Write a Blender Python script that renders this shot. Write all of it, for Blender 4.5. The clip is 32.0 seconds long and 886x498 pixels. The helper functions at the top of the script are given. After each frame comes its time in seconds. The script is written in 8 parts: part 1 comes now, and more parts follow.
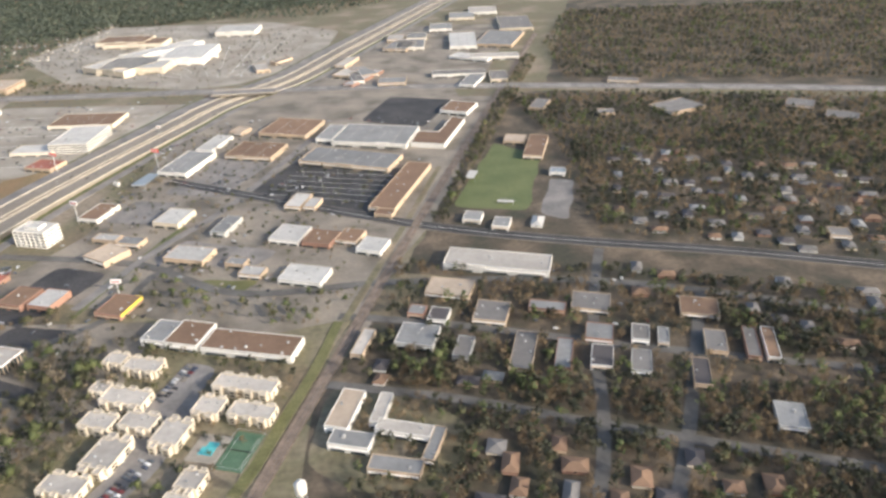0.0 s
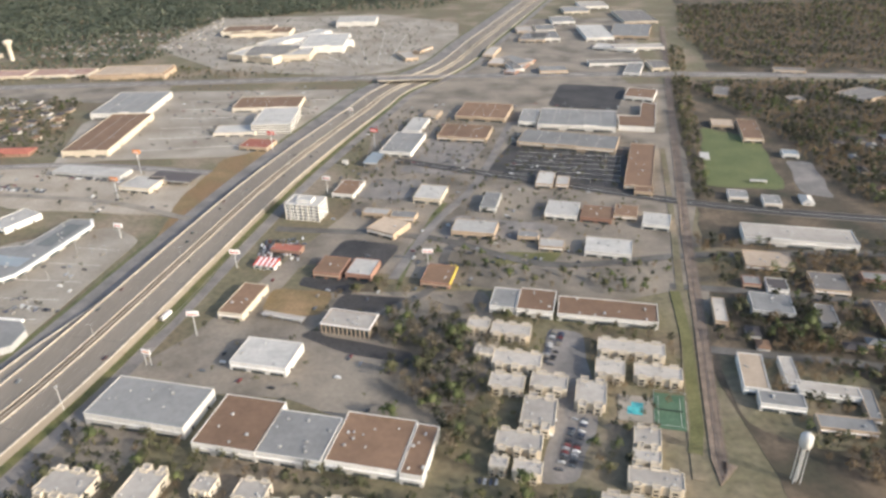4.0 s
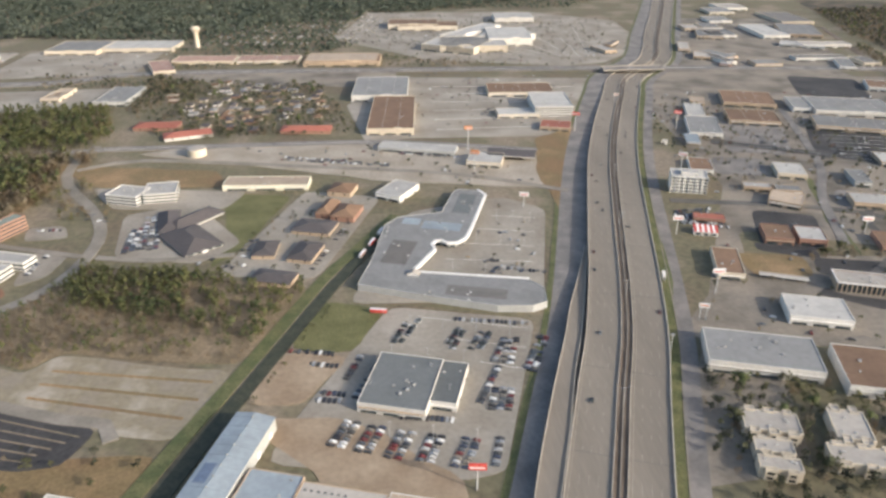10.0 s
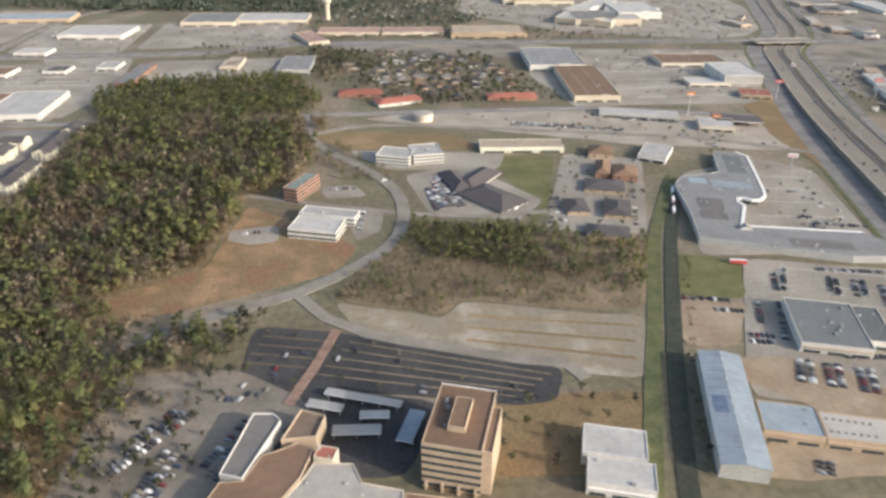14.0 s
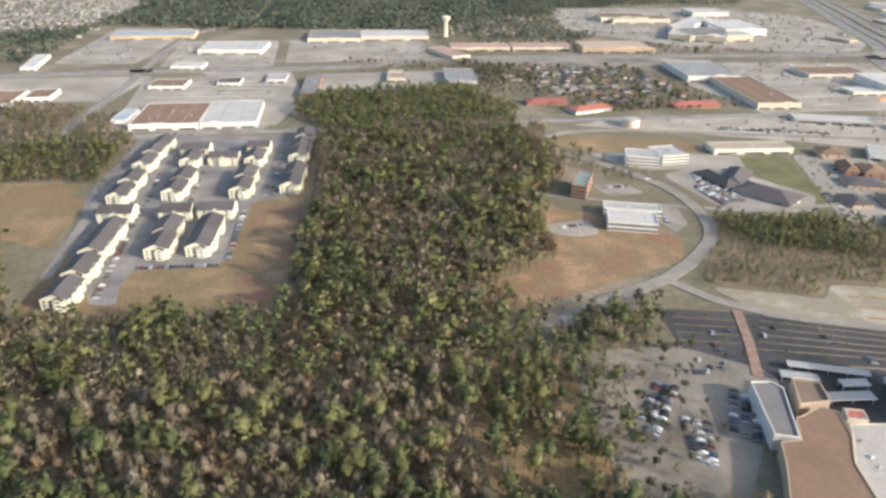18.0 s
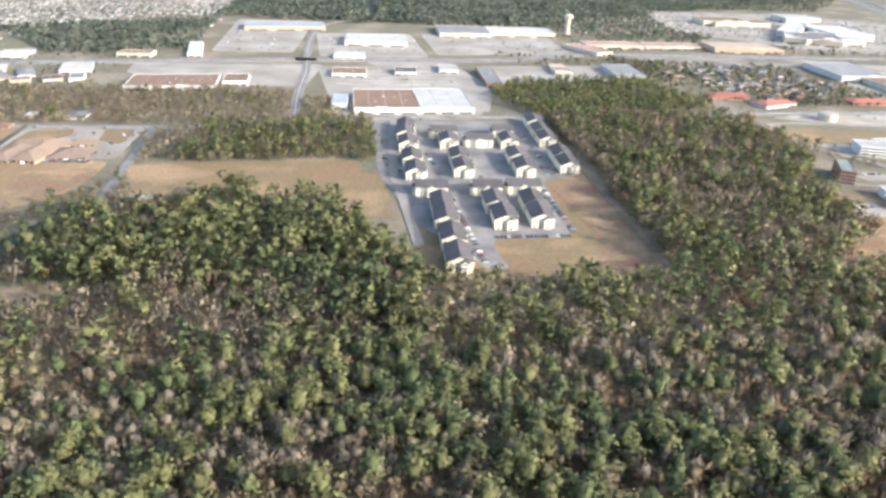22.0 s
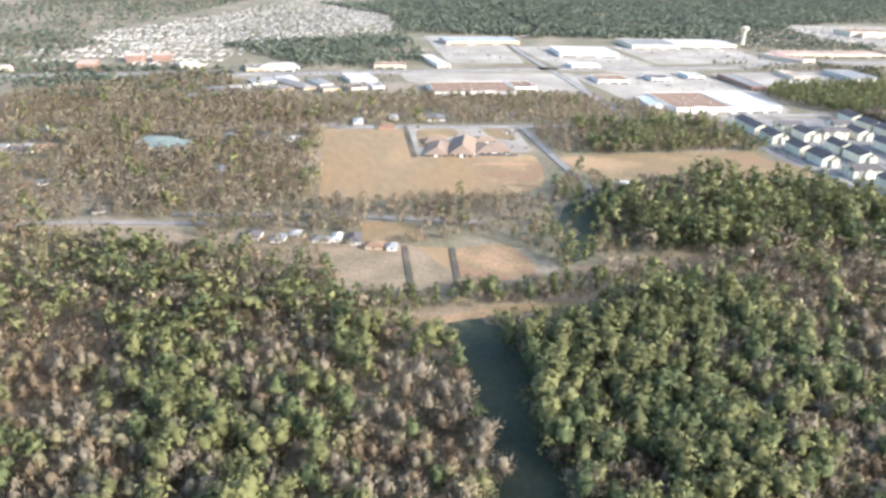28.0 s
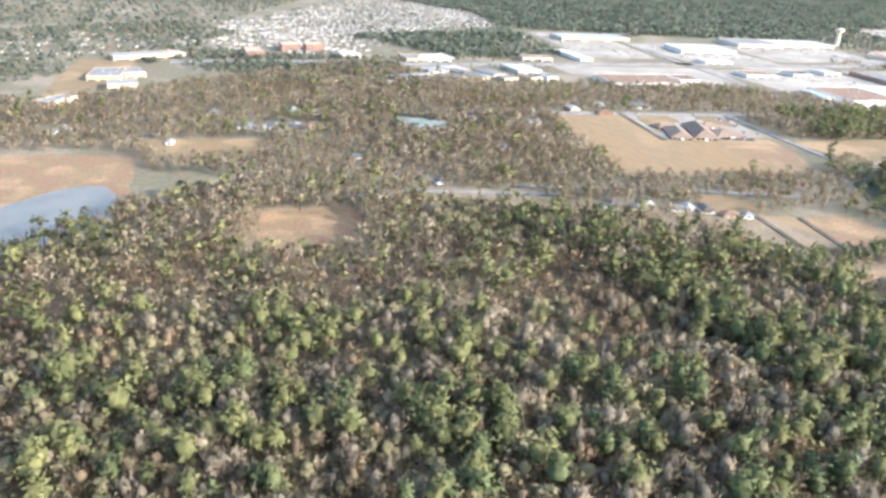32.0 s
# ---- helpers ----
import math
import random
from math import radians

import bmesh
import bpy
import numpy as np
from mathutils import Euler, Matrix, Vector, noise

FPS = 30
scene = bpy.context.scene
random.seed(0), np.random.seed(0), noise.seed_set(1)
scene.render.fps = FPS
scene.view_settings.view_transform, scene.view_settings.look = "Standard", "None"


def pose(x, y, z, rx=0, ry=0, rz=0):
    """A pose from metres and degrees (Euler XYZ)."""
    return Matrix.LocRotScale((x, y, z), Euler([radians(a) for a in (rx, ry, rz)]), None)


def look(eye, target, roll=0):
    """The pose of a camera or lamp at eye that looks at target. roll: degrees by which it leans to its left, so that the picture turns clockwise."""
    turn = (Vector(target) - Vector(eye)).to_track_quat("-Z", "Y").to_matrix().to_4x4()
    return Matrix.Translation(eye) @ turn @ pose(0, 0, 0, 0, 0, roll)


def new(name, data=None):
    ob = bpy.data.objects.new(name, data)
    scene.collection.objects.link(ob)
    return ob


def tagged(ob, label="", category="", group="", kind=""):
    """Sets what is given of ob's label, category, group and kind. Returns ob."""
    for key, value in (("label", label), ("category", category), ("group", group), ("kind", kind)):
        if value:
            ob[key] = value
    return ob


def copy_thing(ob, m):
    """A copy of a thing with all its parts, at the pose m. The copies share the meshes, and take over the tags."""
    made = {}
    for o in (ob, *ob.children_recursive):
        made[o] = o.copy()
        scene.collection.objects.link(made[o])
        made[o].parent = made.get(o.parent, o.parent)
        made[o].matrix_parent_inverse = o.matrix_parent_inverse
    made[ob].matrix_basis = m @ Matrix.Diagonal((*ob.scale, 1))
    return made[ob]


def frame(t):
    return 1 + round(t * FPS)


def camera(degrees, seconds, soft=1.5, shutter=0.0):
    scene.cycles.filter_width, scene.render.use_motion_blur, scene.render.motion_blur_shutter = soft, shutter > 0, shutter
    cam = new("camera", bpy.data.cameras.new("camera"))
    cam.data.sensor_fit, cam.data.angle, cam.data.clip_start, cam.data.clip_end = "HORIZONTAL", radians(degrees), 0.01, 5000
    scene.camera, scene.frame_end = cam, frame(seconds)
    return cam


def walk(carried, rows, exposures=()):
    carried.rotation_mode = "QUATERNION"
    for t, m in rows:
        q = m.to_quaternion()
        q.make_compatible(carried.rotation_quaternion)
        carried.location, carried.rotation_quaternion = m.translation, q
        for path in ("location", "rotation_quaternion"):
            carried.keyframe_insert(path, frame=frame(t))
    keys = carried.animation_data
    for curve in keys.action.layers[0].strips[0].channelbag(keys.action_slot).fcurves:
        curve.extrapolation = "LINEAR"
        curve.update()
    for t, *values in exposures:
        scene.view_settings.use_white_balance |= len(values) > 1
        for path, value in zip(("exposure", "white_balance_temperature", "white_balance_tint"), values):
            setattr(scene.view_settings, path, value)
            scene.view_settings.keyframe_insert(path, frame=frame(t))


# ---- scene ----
# ---- camera ----
cam = camera(64.0, 32.0, soft=2.9, shutter=0.0)
PATH = [
    (0.0, 2.48, -2.7, 181.21, 61.776, 1.99, -2.956),
    (0.5, -16.91, -2.62, 179.94, 61.985, 2.107, -2.601),
    (1.0, -36.29, -2.53, 178.67, 62.15, 2.045, -2.473),
    (1.5, -55.68, -2.45, 177.39, 62.376, 2.146, -2.604),
    (2.0, -75.06, -2.37, 176.12, 62.581, 2.12, -2.564),
    (2.5, -94.45, -2.29, 174.85, 62.723, 2.117, -2.538),
    (3.0, -113.83, -2.21, 173.57, 62.591, 1.942, -2.76),
    (3.5, -133.22, -2.12, 172.3, 62.353, 1.664, -2.82),
    (5.5, -210.76, -1.8, 167.21, 61.57, 0.741, -2.644),
    (6.0, -230.14, -1.71, 165.94, 61.245, 0.542, -2.629),
    (6.5, -249.53, -1.63, 164.66, 61.004, 0.3, -2.797),
    (7.0, -268.91, -1.55, 163.39, 60.949, 0.19, -2.974),
    (7.5, -288.3, -1.47, 162.12, 61.09, 0.057, -3.362),
    (8.0, -307.68, -1.39, 160.84, 61.373, 0.09, -3.695),
    (8.5, -327.07, -1.3, 159.57, 61.948, 0.286, -3.819),
    (9.0, -346.45, -1.22, 158.3, 62.432, 0.381, -3.769),
    (9.5, -365.84, -1.14, 157.02, 62.801, 0.445, -3.964),
    (10.0, -385.22, -1.06, 155.75, 63.042, 0.129, -4.269),
    (10.5, -404.61, -0.98, 154.48, 63.006, -0.066, -4.644),
    (11.0, -423.99, -0.89, 153.2, 63.012, -0.002, -4.642),
    (11.5, -443.38, -0.81, 151.93, 63.057, 0.056, -4.792),
    (12.0, -462.76, -0.73, 150.66, 62.9, -0.015, -4.891),
    (12.5, -482.15, -0.65, 149.38, 62.644, -0.191, -4.878),
    (13.0, -501.53, -0.57, 148.11, 62.265, -0.176, -4.875),
    (13.5, -520.91, -0.48, 146.84, 62.077, -0.288, -4.938),
    (14.0, -540.3, -0.4, 145.56, 61.908, -0.276, -4.958),
    (14.5, -559.68, -0.32, 144.29, 61.779, -0.538, -5.451),
    (16.5, -637.22, 0.01, 139.2, 63.614, -0.057, -5.999),
    (17.0, -656.61, 0.09, 137.92, 63.916, -0.161, -6.279),
    (17.5, -675.99, 0.17, 136.65, 64.15, -0.521, -6.32),
    (18.0, -695.38, 0.25, 135.38, 63.948, -0.529, -6.665),
    (18.5, -714.76, 0.34, 134.11, 63.849, -0.725, -6.744),
    (19.0, -734.15, 0.42, 132.83, 63.756, -1.083, -6.926),
    (19.5, -753.53, 0.5, 131.56, 63.732, -0.864, -6.883),
    (20.0, -772.92, 0.58, 130.29, 63.798, -0.769, -7.0),
    (20.5, -792.3, 0.66, 129.01, 63.936, -0.774, -6.961),
    (21.0, -811.69, 0.75, 127.74, 64.483, -0.82, -7.743),
    (21.5, -831.07, 0.83, 126.47, 64.955, -1.709, -7.223),
    (22.0, -850.46, 0.91, 125.19, 64.371, -1.983, -7.438),
    (22.5, -869.84, 0.99, 123.92, 63.996, -2.167, -7.563),
    (23.0, -889.23, 1.07, 122.65, 64.479, -2.159, -7.757),
    (23.5, -908.61, 1.16, 121.37, 65.016, -1.507, -7.662),
    (24.0, -928.0, 1.24, 120.1, 65.426, -1.304, -7.578),
    (24.5, -947.38, 1.32, 118.83, 65.545, -0.935, -8.031),
    (25.0, -966.77, 1.4, 117.55, 65.626, -0.678, -8.093),
    (25.5, -986.15, 1.48, 116.28, 65.717, -0.419, -8.277),
    (27.5, -1063.69, 1.81, 111.19, 66.032, -0.993, -8.528),
    (28.0, -1083.08, 1.89, 109.91, 66.304, -1.374, -8.511),
    (28.5, -1102.46, 1.98, 108.64, 66.622, -1.322, -8.625),
    (29.0, -1121.85, 2.06, 107.37, 66.887, -1.604, -8.645),
    (29.5, -1141.23, 2.14, 106.09, 67.009, -1.558, -8.645),
    (30.0, -1160.61, 2.22, 104.82, 66.986, -1.821, -8.979),
    (30.5, -1180.0, 2.31, 103.55, 66.784, -2.14, -9.187),
    (31.0, -1199.38, 2.39, 102.28, 65.855, -2.594, -9.435),
    (31.5, -1218.77, 2.47, 101.0, 65.488, -2.365, -9.441),
    (32.0, -1238.15, 2.55, 99.73, 66.504, -2.508, -9.797),
]
walk(cam, [(t, pose(*p)) for t, *p in PATH], [(0.0, 0.95, 6500, 10), (6.0, 0.72, 6500, 10), (13.0, 0.65, 6480, 10), (17.0, 0.95, 6380, 10), (19.0, 1.15, 6320, 10), (21.0, 1.5, 6100, 10), (25.0, 1.62, 5960, 10), (28.0, 1.8, 5900, 10), (32.0, 1.92, 5860, 10)])

import itertools

# ---- world, sun ----
SUN_EL, SUN_AZ = 22.0, 123.0
world = bpy.data.worlds.new("sky")
scene.world = world
world.use_nodes = True
sky = world.node_tree.nodes.new("ShaderNodeTexSky")
sky.sky_type, sky.sun_disc = "NISHITA", False
sky.sun_elevation, sky.sun_rotation = radians(SUN_EL), radians(SUN_AZ)
sky.dust_density = 3.0
world.node_tree.links.new(sky.outputs[0], world.node_tree.nodes["Background"].inputs[0])
world.node_tree.nodes["Background"].inputs[1].default_value = 0.15
sun = new("sun", bpy.data.lights.new("sun", "SUN"))
sun.data.energy, sun.data.angle, sun.data.color = 2.7, radians(1.2), (1.0, 0.93, 0.84)
_e, _a = radians(SUN_EL), radians(SUN_AZ)
sun.matrix_world = look((0, 0, 0), (-math.cos(_e) * math.sin(_a), -math.cos(_e) * math.cos(_a), -math.sin(_e)))

# ---- materials ----
U = 0.56  # model metres for one metre of the real place
MATS = {}


def mat(name, c1, c2, rough=0.85, big=0.03, small=0.6, c3=None, bump=0.15, per_object=0.0, island=0.0, metal=0.0, stretch=None, leaf=False, grain=0.25):
    """A surface with stains at the scale big, grain at the scale small, and per-piece variation."""
    m = bpy.data.materials.new(name)
    m.use_nodes = True
    nt = m.node_tree
    b = nt.nodes["Principled BSDF"]
    geo = nt.nodes.new("ShaderNodeNewGeometry")
    n1, n2 = nt.nodes.new("ShaderNodeTexNoise"), nt.nodes.new("ShaderNodeTexNoise")
    n1.inputs["Scale"].default_value, n1.inputs["Detail"].default_value = big, 6
    n2.inputs["Scale"].default_value, n2.inputs["Detail"].default_value = small, 4
    pos = geo.outputs["Position"]
    if stretch:
        mp = nt.nodes.new("ShaderNodeMapping")
        mp.inputs["Scale"].default_value, mp.inputs["Rotation"].default_value = stretch[0], stretch[1]
        nt.links.new(pos, mp.inputs[0])
        pos = mp.outputs[0]
    nt.links.new(pos, n1.inputs["Vector"])
    nt.links.new(pos, n2.inputs["Vector"])
    r1 = nt.nodes.new("ShaderNodeValToRGB")
    r1.color_ramp.elements[0].position, r1.color_ramp.elements[1].position = 0.36, 0.64
    r1.color_ramp.elements[0].color, r1.color_ramp.elements[1].color = (*c1, 1), (*c2, 1)
    if c3:
        e = r1.color_ramp.elements.new(0.5)
        e.color = (*c3, 1)
    nt.links.new(n1.outputs[0], r1.inputs[0])
    mx = nt.nodes.new("ShaderNodeMix")
    mx.data_type, mx.blend_type = "RGBA", "MULTIPLY"
    mx.inputs[0].default_value = 1.0
    r2 = nt.nodes.new("ShaderNodeMapRange")
    r2.inputs[1].default_value, r2.inputs[2].default_value, r2.inputs[3].default_value, r2.inputs[4].default_value = 0.3, 0.7, 1 - grain, 1 + grain * 0.9
    nt.links.new(n2.outputs[0], r2.inputs[0])
    nt.links.new(r1.outputs[0], mx.inputs[6])
    nt.links.new(r2.outputs[0], mx.inputs[7])
    out = mx.outputs[2]
    for amount, source in ((per_object, "o"), (island, "i")):
        if amount:
            src = nt.nodes.new("ShaderNodeObjectInfo").outputs["Random"] if source == "o" else geo.outputs["Random Per Island"]
            mr = nt.nodes.new("ShaderNodeMapRange")
            mr.inputs[3].default_value, mr.inputs[4].default_value = 1 - amount, 1 + amount
            m2 = nt.nodes.new("ShaderNodeMix")
            m2.data_type, m2.blend_type = "RGBA", "MULTIPLY"
            m2.inputs[0].default_value = 1.0
            nt.links.new(src, mr.inputs[0])
            nt.links.new(out, m2.inputs[6])
            nt.links.new(mr.outputs[0], m2.inputs[7])
            out = m2.outputs[2]
    nt.links.new(out, b.inputs["Base Color"])
    b.inputs["Roughness"].default_value, b.inputs["Metallic"].default_value = rough, metal
    if bump:
        bp = nt.nodes.new("ShaderNodeBump")
        bp.inputs["Strength"].default_value, bp.inputs["Distance"].default_value = bump, 0.3
        nt.links.new(n2.outputs[0], bp.inputs["Height"])
        nt.links.new(bp.outputs[0], b.inputs["Normal"])
    if leaf:
        tr = nt.nodes.new("ShaderNodeBsdfTranslucent")
        ms = nt.nodes.new("ShaderNodeMixShader")
        ms.inputs[0].default_value = 0.33
        nt.links.new(out, tr.inputs[0])
        nt.links.new(b.outputs[0], ms.inputs[1])
        nt.links.new(tr.outputs[0], ms.inputs[2])
        nt.links.new(ms.outputs[0], nt.nodes["Material Output"].inputs[0])
    MATS[name] = m
    return m


def paint_mat(name, colours, island=False):
    """Car paint: one of several colours for each car."""
    m = bpy.data.materials.new(name)
    m.use_nodes = True
    nt = m.node_tree
    ramp = nt.nodes.new("ShaderNodeValToRGB")
    ramp.color_ramp.interpolation = "CONSTANT"
    for i, c in enumerate(colours):
        e = ramp.color_ramp.elements[i] if i < 2 else ramp.color_ramp.elements.new(i / len(colours))
        e.position, e.color = i / len(colours), (*c, 1)
    src = nt.nodes.new("ShaderNodeNewGeometry").outputs["Random Per Island"] if island else nt.nodes.new("ShaderNodeObjectInfo").outputs["Random"]
    nt.links.new(src, ramp.inputs[0])
    nt.links.new(ramp.outputs[0], nt.nodes["Principled BSDF"].inputs["Base Color"])
    nt.nodes["Principled BSDF"].inputs["Roughness"].default_value = 0.3
    MATS[name] = m


mat("ground", (0.15, 0.118, 0.075), (0.235, 0.19, 0.135), big=0.02, small=0.35, c3=(0.145, 0.13, 0.075))
# dark soil and grass; the shade over the east side is in the colour
mat("shaded_soil", (0.045, 0.042, 0.026), (0.15, 0.112, 0.075), big=0.045, small=0.4, c3=(0.08, 0.063, 0.042))
# grass green darkened by the tree shade painted into it
mat("shaded_turf", (0.03, 0.04, 0.02), (0.052, 0.06, 0.03), big=0.06, small=0.6, bump=0.4)
mat("fallow", (0.235, 0.152, 0.07), (0.31, 0.205, 0.102), big=0.018, small=0.25, c3=(0.215, 0.15, 0.078), bump=0.3, stretch=((1, 0.35, 1), (0, 0, 0.3)), grain=0.12)
mat("lot", (0.125, 0.107, 0.083), (0.265, 0.228, 0.18), big=0.035, small=0.5, c3=(0.21, 0.182, 0.146), grain=0.12)
mat("concrete", (0.235, 0.205, 0.165), (0.345, 0.31, 0.26), big=0.03, small=0.5, c3=(0.285, 0.255, 0.21), grain=0.12)
mat("concrete_old", (0.20, 0.178, 0.145), (0.285, 0.255, 0.215), big=0.07, small=0.7, grain=0.12)
mat("deck", (0.195, 0.168, 0.135), (0.24, 0.208, 0.168), big=0.05, small=0.9, stretch=((1.0, 0.12, 1), (0, 0, radians(18))), grain=0.08)
mat("barrier", (0.40, 0.36, 0.30), (0.50, 0.455, 0.385), big=0.2, small=1.0)
mat("oldlot", (0.25, 0.215, 0.165), (0.36, 0.315, 0.25), big=0.06, small=0.5, c3=(0.24, 0.205, 0.14), grain=0.12)
mat("asphalt", (0.032, 0.031, 0.032), (0.062, 0.058, 0.056), big=0.05, small=0.6)
mat("asphalt_old", (0.15, 0.14, 0.13), (0.24, 0.22, 0.20), big=0.08, small=0.6, grain=0.12)
mat("street_worn", (0.085, 0.08, 0.073), (0.14, 0.13, 0.118), big=0.08, small=0.6, grain=0.12)
mat("lane_paint", (0.65, 0.63, 0.58), (0.75, 0.73, 0.68), big=0.5, small=2.0, bump=0)
mat("worn_paint", (0.30, 0.275, 0.235), (0.42, 0.395, 0.345), big=0.5, small=2.0, bump=0)
mat("median_grit", (0.115, 0.085, 0.06), (0.175, 0.135, 0.10), big=0.25, small=1.5, bump=0.4, stretch=((1.0, 0.15, 1), (0, 0, radians(18))))
mat("brickpath", (0.22, 0.14, 0.10), (0.30, 0.20, 0.15), big=0.3, small=1.5)
mat("ballast", (0.16, 0.12, 0.09), (0.25, 0.19, 0.14), big=0.2, small=1.5, bump=0.5)
mat("dirt", (0.26, 0.19, 0.125), (0.36, 0.28, 0.195), big=0.06, small=0.5, grain=0.12)
mat("sand", (0.29, 0.25, 0.195), (0.38, 0.335, 0.275), big=0.05, small=0.5, grain=0.12)
mat("grass", (0.10, 0.102, 0.036), (0.15, 0.142, 0.058), big=0.08, small=1.2, bump=0.4)
mat("lawn", (0.09, 0.115, 0.042), (0.125, 0.14, 0.055), big=0.05, small=1.0, bump=0.3)
mat("verge", (0.075, 0.09, 0.033), (0.135, 0.132, 0.055), big=0.15, small=1.2, bump=0.4)
mat("drygrass", (0.210, 0.133, 0.066), (0.302, 0.201, 0.106), big=0.03, small=0.8, c3=(0.185, 0.133, 0.063), bump=0.4)
mat("redgrass", (0.22, 0.12, 0.07), (0.32, 0.20, 0.11), big=0.06, small=0.7, c3=(0.20, 0.14, 0.07), bump=0.4)
mat("olive_grass", (0.19, 0.16, 0.07), (0.25, 0.20, 0.092), big=0.06, small=0.7, bump=0.3)
mat("litter", (0.165, 0.125, 0.075), (0.25, 0.19, 0.12), big=0.08, small=0.7, bump=0.5)
# green of the channel's slope plants, darkened by painted-in shade
mat("ditch", (0.035, 0.04, 0.024), (0.058, 0.06, 0.036), rough=0.75, big=0.2, small=0.8)
mat("water", (0.13, 0.125, 0.105), (0.18, 0.165, 0.135), rough=0.38, big=0.08, small=2.0, bump=0.03)
mat("pool_water", (0.08, 0.40, 0.42), (0.12, 0.48, 0.48), rough=0.08, big=0.5, small=2.0, bump=0.03)
mat("court", (0.06, 0.12, 0.07), (0.085, 0.15, 0.09), big=0.2, small=2.0)
ROOF = {"W": (0.42, 0.41, 0.385), "G": (0.225, 0.225, 0.22), "N": (0.20, 0.125, 0.08), "D": (0.09, 0.08, 0.08), "B": (0.29, 0.335, 0.365), "P": (0.34, 0.22, 0.18), "R": (0.34, 0.12, 0.085), "T": (0.42, 0.34, 0.26), "Q": (0.19, 0.23, 0.20), "C": (0.40, 0.37, 0.33), "M": (0.17, 0.16, 0.15), "K": (0.20, 0.145, 0.105), "H": (0.135, 0.145, 0.145)}
for k, c in ROOF.items():
    mat("roof_" + k, tuple(v * 0.85 for v in c), c, big=0.10, small=0.5, c3=tuple(v * 0.95 for v in c), per_object=0.15, rough=0.6 if k == "B" else 0.9, grain=0.09)
WALL = {"w": (0.66, 0.64, 0.595), "c": (0.60, 0.53, 0.42), "b": (0.31, 0.18, 0.13), "t": (0.46, 0.36, 0.26), "g": (0.42, 0.42, 0.40), "y": (0.66, 0.63, 0.50), "r": (0.62, 0.12, 0.08), "s": (0.42, 0.47, 0.52)}
for k, c in WALL.items():
    mat("wall_" + k, tuple(v * 0.85 for v in c), c, big=0.15, small=1.2, per_object=0.1, grain=0.1)
mat("unit_metal", (0.33, 0.33, 0.32), (0.45, 0.44, 0.42), big=0.5, small=3, per_object=0.25, rough=0.5)
mat("dark_opening", (0.03, 0.03, 0.03), (0.05, 0.05, 0.05), big=1, small=3, rough=0.2, bump=0)
mat("glass", (0.04, 0.055, 0.06), (0.07, 0.085, 0.09), big=0.6, small=2, rough=0.08, bump=0)
mat("blue_panel", (0.13, 0.17, 0.24), (0.17, 0.21, 0.28), big=0.3, small=2, rough=0.4, bump=0)
mat("white_trim", (0.72, 0.70, 0.66), (0.80, 0.78, 0.74), big=0.5, small=2)
mat("steel", (0.45, 0.45, 0.44), (0.55, 0.55, 0.53), big=0.5, small=2, rough=0.5)
mat("rail_steel", (0.20, 0.17, 0.15), (0.28, 0.24, 0.21), big=0.5, small=2, rough=0.45, metal=0.6)
mat("tyre", (0.02, 0.02, 0.02), (0.03, 0.03, 0.03), big=1, small=4, bump=0)
mat("sign_red", (0.50, 0.06, 0.05), (0.60, 0.09, 0.07), big=0.5, small=2)
mat("sign_white", (0.72, 0.70, 0.68), (0.80, 0.78, 0.76), big=0.5, small=2)
mat("sign_yellow", (0.66, 0.50, 0.06), (0.74, 0.58, 0.09), big=0.5, small=2)
mat("sign_orange", (0.62, 0.20, 0.05), (0.70, 0.26, 0.08), big=0.5, small=2)
mat("bark", (0.13, 0.10, 0.075), (0.20, 0.16, 0.12), big=0.5, small=3, bump=0.5)
mat("needles", (0.12, 0.131, 0.049), (0.176, 0.18, 0.07), big=0.045, small=0.3, island=0.1, c3=(0.15, 0.151, 0.058), bump=0, rough=0.85, leaf=True, grain=0.1)
mat("needles_dark", (0.088, 0.11, 0.044), (0.134, 0.152, 0.06), big=0.05, small=0.3, island=0.1, bump=0, rough=0.85, leaf=True, grain=0.1)
mat("leaves", (0.085, 0.09, 0.045), (0.15, 0.145, 0.07), big=0.06, small=0.3, island=0.14, bump=0, rough=0.8, leaf=True, grain=0.15)
# darker copy of leaves, with shade painted into the colour
mat("shaded_leaves", (0.045, 0.05, 0.03), (0.085, 0.085, 0.05), big=0.06, small=0.3, island=0.14, bump=0, rough=0.8, leaf=True, grain=0.15)
mat("buds", (0.20, 0.175, 0.088), (0.27, 0.235, 0.13), big=0.06, small=0.3, island=0.1, bump=0, rough=0.8, leaf=True, grain=0.12)
mat("twigs", (0.23, 0.188, 0.126), (0.30, 0.25, 0.173), big=0.06, small=0.4, island=0.08, c3=(0.25, 0.205, 0.14), bump=0, leaf=True, grain=0.1)
mat("twigs_brown", (0.205, 0.148, 0.088), (0.27, 0.2, 0.122), big=0.06, small=0.4, island=0.08, c3=(0.225, 0.165, 0.098), bump=0, leaf=True, grain=0.1)
# far foliage made paler and bluer, with distance haze in the colour
mat("hazy_canopy", (0.10, 0.122, 0.088), (0.15, 0.168, 0.122), big=0.02, small=0.2, island=0.12, bump=0, leaf=True, grain=0.12)
mat("suburb_wall", (0.36, 0.345, 0.31), (0.50, 0.48, 0.44), big=0.2, small=1.0, island=0.4)
